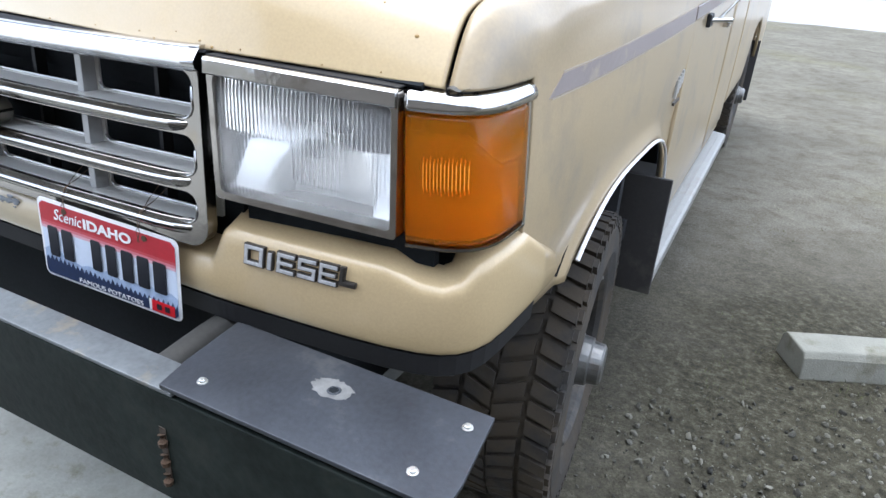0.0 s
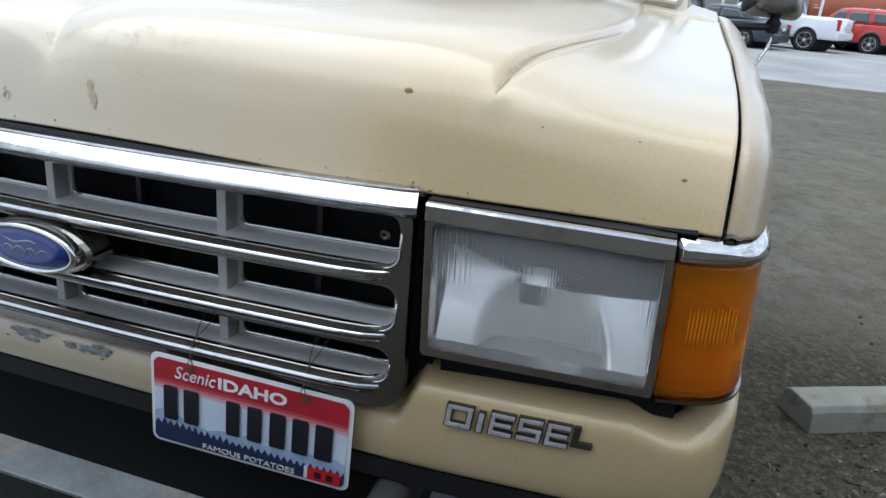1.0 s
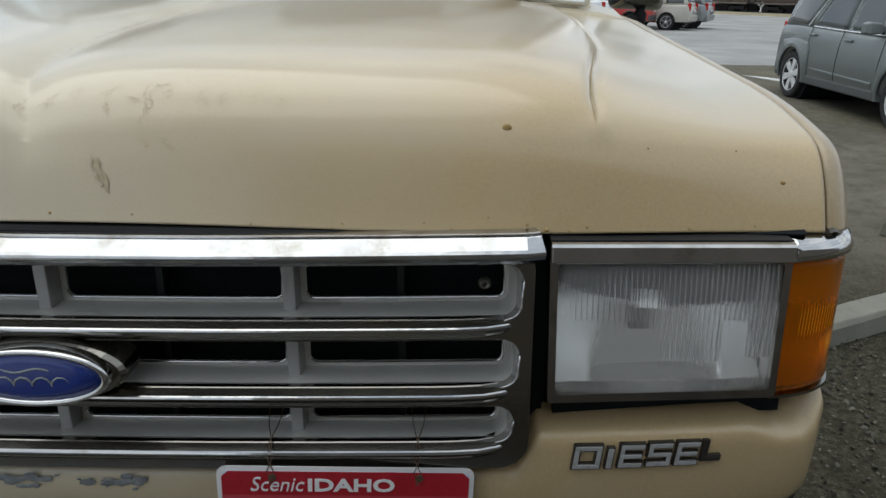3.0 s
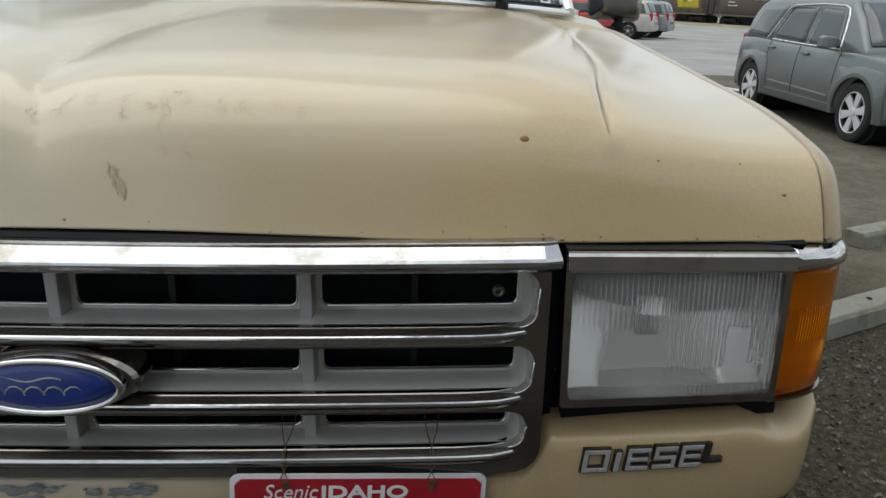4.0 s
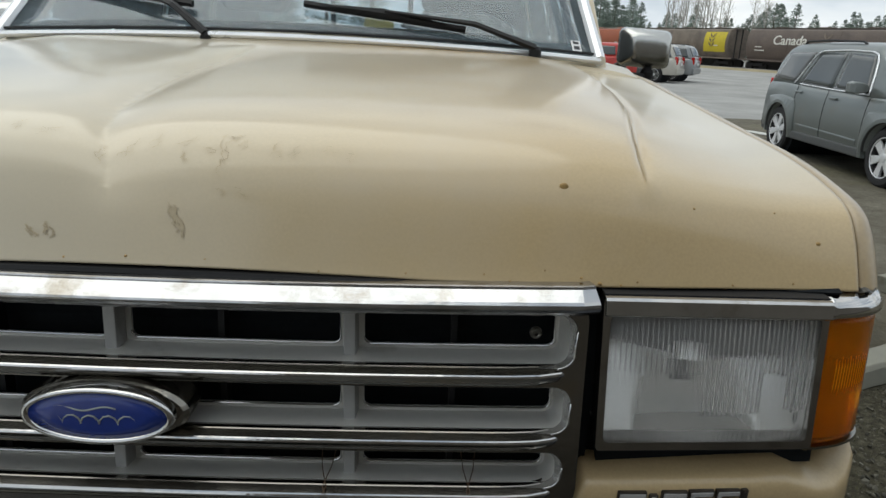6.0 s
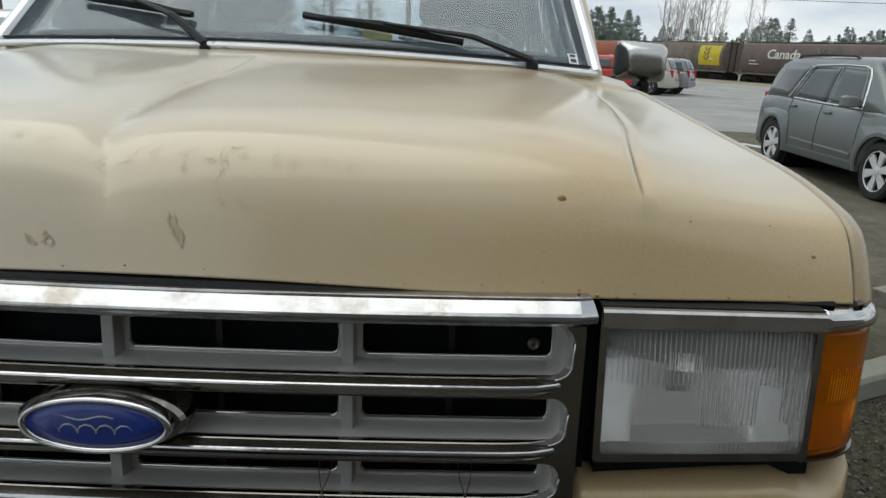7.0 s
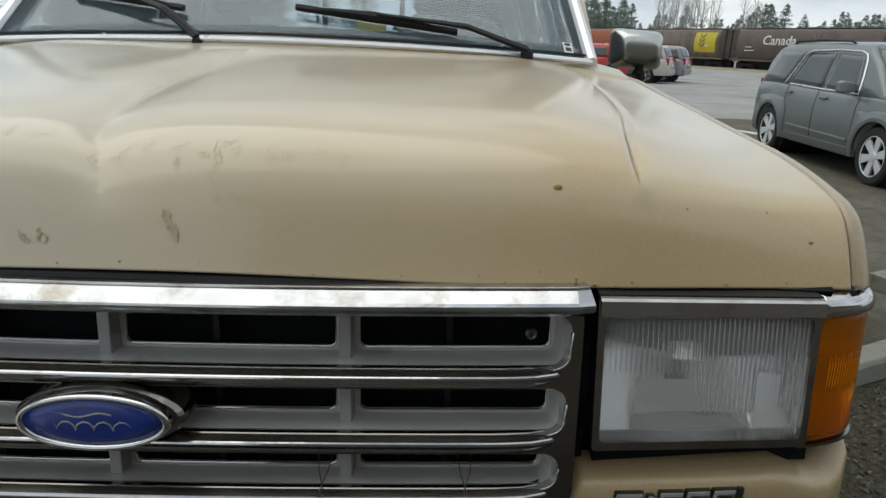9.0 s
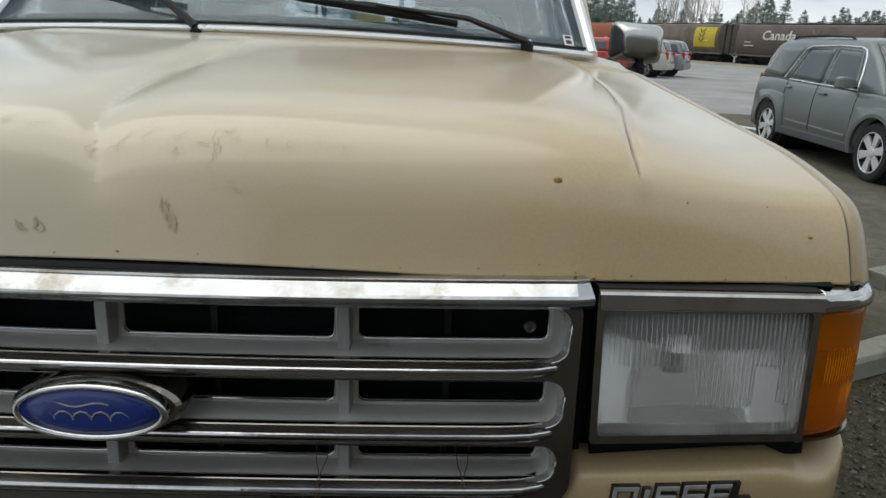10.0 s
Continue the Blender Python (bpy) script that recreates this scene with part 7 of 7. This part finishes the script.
VERGE = material("dry_grass_verge", (0.26, 0.22, 0.13), 0.95, var=0.3, scale=0.6, bump=0.3, bump_scale=6, dirt=(0.12, 0.13, 0.06), dirt_amount=0.4, dirt_scale=0.7)
tagged(part("verge", loft([[(T0.x + TD.x * d - TD.y * a, T0.y + TD.y * d + TD.x * a, z) for a, z in ((-9.5, -0.02), (-9.0, 0.05), (-6.0, 0.10), (-4.0, 0.0), (-4.0, -0.1), (-9.5, -0.1))] for d in np.linspace(-160, 120, 60)]), VERGE), "strip of dry yellowed grass beside the railway", "verge", kind="structure")

# ---- house across the street ----
ROOF_METAL = material("pale_metal_roof", (0.56, 0.57, 0.57), 0.45, 0.2, var=0.06, scale=2)
HOUSE_WALL = material("pale_house_siding", (0.42, 0.41, 0.36), 0.7, var=0.08, scale=2)
house = thing("house", "small pale house with a light metal roof and porch", "house", m=pose(5.3, 48.0, 0.15, 0, 0, -8))
part("wall", box(-5, 3.4, -3, 4, 0, 3.3), HOUSE_WALL, house)
part("roof", loft([[(x, -3.6, 3.2), (x, 0.5, 6.2), (x, 4.6, 3.2), (x, 4.6, 3.05), (x, 0.5, 6.0), (x, -3.6, 3.05)] for x in (-5.5, 3.9)]), ROOF_METAL, house)
part("porch_roof", loft([[(x, -5.6, 2.95), (x, -5.6, 3.12), (x, -2.9, 3.75), (x, -2.9, 3.58)] for x in (-4.0, 4.6)]), ROOF_METAL, house)
for x in (-3.4, -1.0, 1.5, 4.0):
    part("porch_post", box(x - 0.07, x + 0.07, -5.3, -5.15, 0, 3.0), WHITE, house)
for x in (-3.0, 0.2, 2.2):
    w = part("window", box(x - 0.5, x + 0.5, -3.03, -2.99, 1.1, 2.4), DARK_GLASS, house)
    part("window_frame", plate(rrect(x - 0.58, x + 0.58, 1.02, 2.48, 0.01), [rrect(x - 0.48, x + 0.48, 1.12, 2.38, 0.01)[::-1]], -3.06, 0.05), WHITE, w)

# ---- trees ----
NEEDLES = material("conifer_needles", (0.12, 0.155, 0.13), 0.85, var=0.4, scale=0.8, object_random=0.3)
nd = NEEDLES.node_tree
n_tr, n_mix = nd.nodes.new("ShaderNodeBsdfTranslucent"), nd.nodes.new("ShaderNodeMixShader")
n_tr.inputs["Color"].default_value = (0.27, 0.33, 0.28, 1)
n_mix.inputs["Fac"].default_value = 0.5
nd.links.new(nd.nodes["Principled BSDF"].outputs["BSDF"], n_mix.inputs[1])
nd.links.new(n_tr.outputs["BSDF"], n_mix.inputs[2])
nd.links.new(n_mix.outputs["Shader"], nd.nodes["Material Output"].inputs["Surface"])
BARK = material("bark", (0.10, 0.08, 0.06), 0.9, var=0.3, scale=3)
PALE_BARK = material("pale_birch_bark", (0.42, 0.40, 0.36), 0.85, var=0.25, scale=3)


def conifer(seed, h):
    rnd = random.Random(seed)
    t = thing("conifer_tree", "dark green conifer with ragged drooping branches", "tree", "trees beyond the railway")
    part("trunk", sweep([(0, 0, 0), (0.05, 0, h * 0.5), (0, 0.03, h)], [0.20, 0.12, 0.02], 6), BARK, t)
    bm = bmesh.new()
    wide = rnd.uniform(0.25, 0.34)
    for i in range(250):
        k = rnd.random() ** 0.85
        z = h * (0.04 + 0.95 * k)
        reach = h * wide * (1 - k) ** 0.85 * smooth01((k + 0.10) / 0.25) * rnd.uniform(0.25, 1.08) + 0.04
        a = rnd.uniform(0, 6.283)
        c = Vector((reach * math.cos(a), reach * math.sin(a), z - 0.15 * reach))
        size = (0.20 + 0.62 * (1 - k)) * rnd.uniform(0.75, 1.25)
        for q in range(15):
            d = Vector((rnd.gauss(0, 1), rnd.gauss(0, 1), rnd.gauss(0, 0.45))).normalized() * size * rnd.random() ** 0.5
            out = Vector((math.cos(a) + rnd.uniform(-0.8, 0.8), math.sin(a) + rnd.uniform(-0.8, 0.8), rnd.uniform(-0.3, 0.7))).normalized()
            side = out.cross(Vector((rnd.uniform(-0.4, 0.4), rnd.uniform(-0.4, 0.4), 1))).normalized()
            ln, w = size * rnd.uniform(0.40, 0.75), size * rnd.uniform(0.18, 0.34)
            p = c + d
            bm.faces.new([bm.verts.new(v) for v in (p - side * w, p + out * ln * 0.3 - Vector((0, 0, 0.05)), p + side * w, p + out * ln)])
    part("crown", bm, NEEDLES, t)
    return t


def bare_tree(seed, h):
    rnd = random.Random(seed)
    t = thing("bare_tree", "leafless pale-barked tree with thin upright branches", "tree", "bare trees beyond the railway")
    part("trunk", sweep([(0, 0, 0), (rnd.uniform(-0.3, 0.3), 0, h * 0.4), (rnd.uniform(-0.5, 0.5), 0.1, h)], [0.12, 0.08, 0.02], 6), PALE_BARK, t)
    bm = bmesh.new()
    for k in range(44):
        z = h * rnd.uniform(0.3, 0.95)
        a, ln = rnd.uniform(0, 6.283), h * rnd.uniform(0.08, 0.27) * (1.25 - z / h)
        d = Vector((math.cos(a) * 0.6, math.sin(a) * 0.6, rnd.uniform(0.6, 1.1)))
        p = Vector((0, 0, z))
        sweep([p, p + d * ln * 0.5, p + d * ln + Vector((0, 0, 0.2 * ln))], [0.03, 0.02, 0.007], 4, bm=bm)
        for q in range(3):
            b = p + d * ln * rnd.uniform(0.3, 0.9)
            e = b + Vector((rnd.uniform(-1, 1), rnd.uniform(-1, 1), rnd.uniform(0.3, 1.2))) * ln * 0.35
            sweep([b, e], [0.014, 0.006], 3, bm=bm)
    tagged(part("crown", bm, PALE_BARK, t), kind="stuff")
    return t


kinds = [conifer(10 + i, 12.0) for i in range(5)]
rnd = random.Random(77)
spots = []
SKYLINE = [(1000, 88), (1086, 88), (1088, 84), (1120, 86), (1122, 68), (1137, 64), (1140, 38), (1150, 44), (1154, 66), (1200, 62), (1206, 80), (1222, 80), (1226, 54), (1283, 58), (1288, 64), (1322, 66), (1333, 84), (1390, 86), (1394, 40), (1398, 76), (1424, 76), (1428, 44), (1440, 50), (1446, 62), (1466, 62), (1474, 78), (1492, 78), (1500, 84), (1520, 84), (1524, 52), (1530, 78), (1568, 94), (1650, 94)]
for i in range(84):
    px = 1010 + 640 * (i + rnd.uniform(-0.45, 0.45)) / 84
    d = rnd.uniform(118, 160)
    room = min(lerp_table(px - 7, SKYLINE), lerp_table(px, SKYLINE), lerp_table(px + 7, SKYLINE))
    tall = max(3.2, (0.5 * room + 0.5 * lerp_table(px, SKYLINE) - rnd.choice((0, 0, 3, 7, 14, 22))) * d / 1290 + 1.4)
    spots.append((0.4 + (px - 784) / 1200 * d, d, tall))
for i in range(34):
    a = radians(165 + 235 * i / 34)
    d = rnd.uniform(110, 150)
    spots.append((d * math.cos(a), d * math.sin(a), rnd.uniform(9, 14)))
for i in range(16):
    spots.append((rnd.uniform(-70, 12), rnd.uniform(100, 150), rnd.uniform(9, 15)))
for i, (x, y, h) in enumerate(spots):
    src = kinds[i % 5]
    if i < 5:
        src.matrix_basis = pose(x, y, -0.05, 0, 0, rnd.uniform(0, 360))
        src.scale = (h / 12,) * 3
        continue
    c = copy_thing(src, pose(x, y, -0.05, 0, 0, rnd.uniform(0, 360)))
    c.scale = (h / 12 * rnd.uniform(1.1, 1.5), h / 12 * rnd.uniform(1.1, 1.5), h / 12 * 1.06)
bares = [bare_tree(30 + i, 15.0) for i in range(3)]
for i, (px, d, h) in enumerate(((1166, 92, 13), (1176, 94, 14), (1187, 92, 12), (1199, 95, 15), (1212, 91, 14), (1222, 96, 13), (1234, 92, 14), (1246, 97, 13), (1258, 93, 12), (1312, 95, 12), (1331, 93, 13), (1192, 97, 14), (1228, 98, 14), (1268, 96, 11))):
    b = bares[i % 3]
    m = pose(0.4 + (px - 784) / 1200 * d, d, -0.05, 0, 0, 47 * i)
    if i >= 3:
        b = copy_thing(b, m)
    else:
        b.matrix_basis = m
    b.scale = (h / 15,) * 3

# overhead wires on two poles
line = thing("utility_line", "thin dark overhead wires strung between wooden poles", "power line")
for x in (-40, 84):
    pole = part("utility_pole", cyl((x, 62 - 0.1 * x, -0.1), (x, 62 - 0.1 * x, 10.2), 0.16, 0.11, seg=10), BARK, line)
    part("crossarm", box(x - 0.06, x + 0.06, 60.2 - 0.1 * x, 63.8 - 0.1 * x, 9.5, 9.62), BARK, pole)
for z, y in ((8.1, 61.95), (8.6, 61.95), (9.6, 61.0)):
    part("wire", sweep([(x, y - 0.1 * x, z - 1.1 * (1 - ((x - 22) / 62) ** 2)) for x in np.linspace(-40, 84, 21)], 0.02, 4), RAIL_BLACK, line)
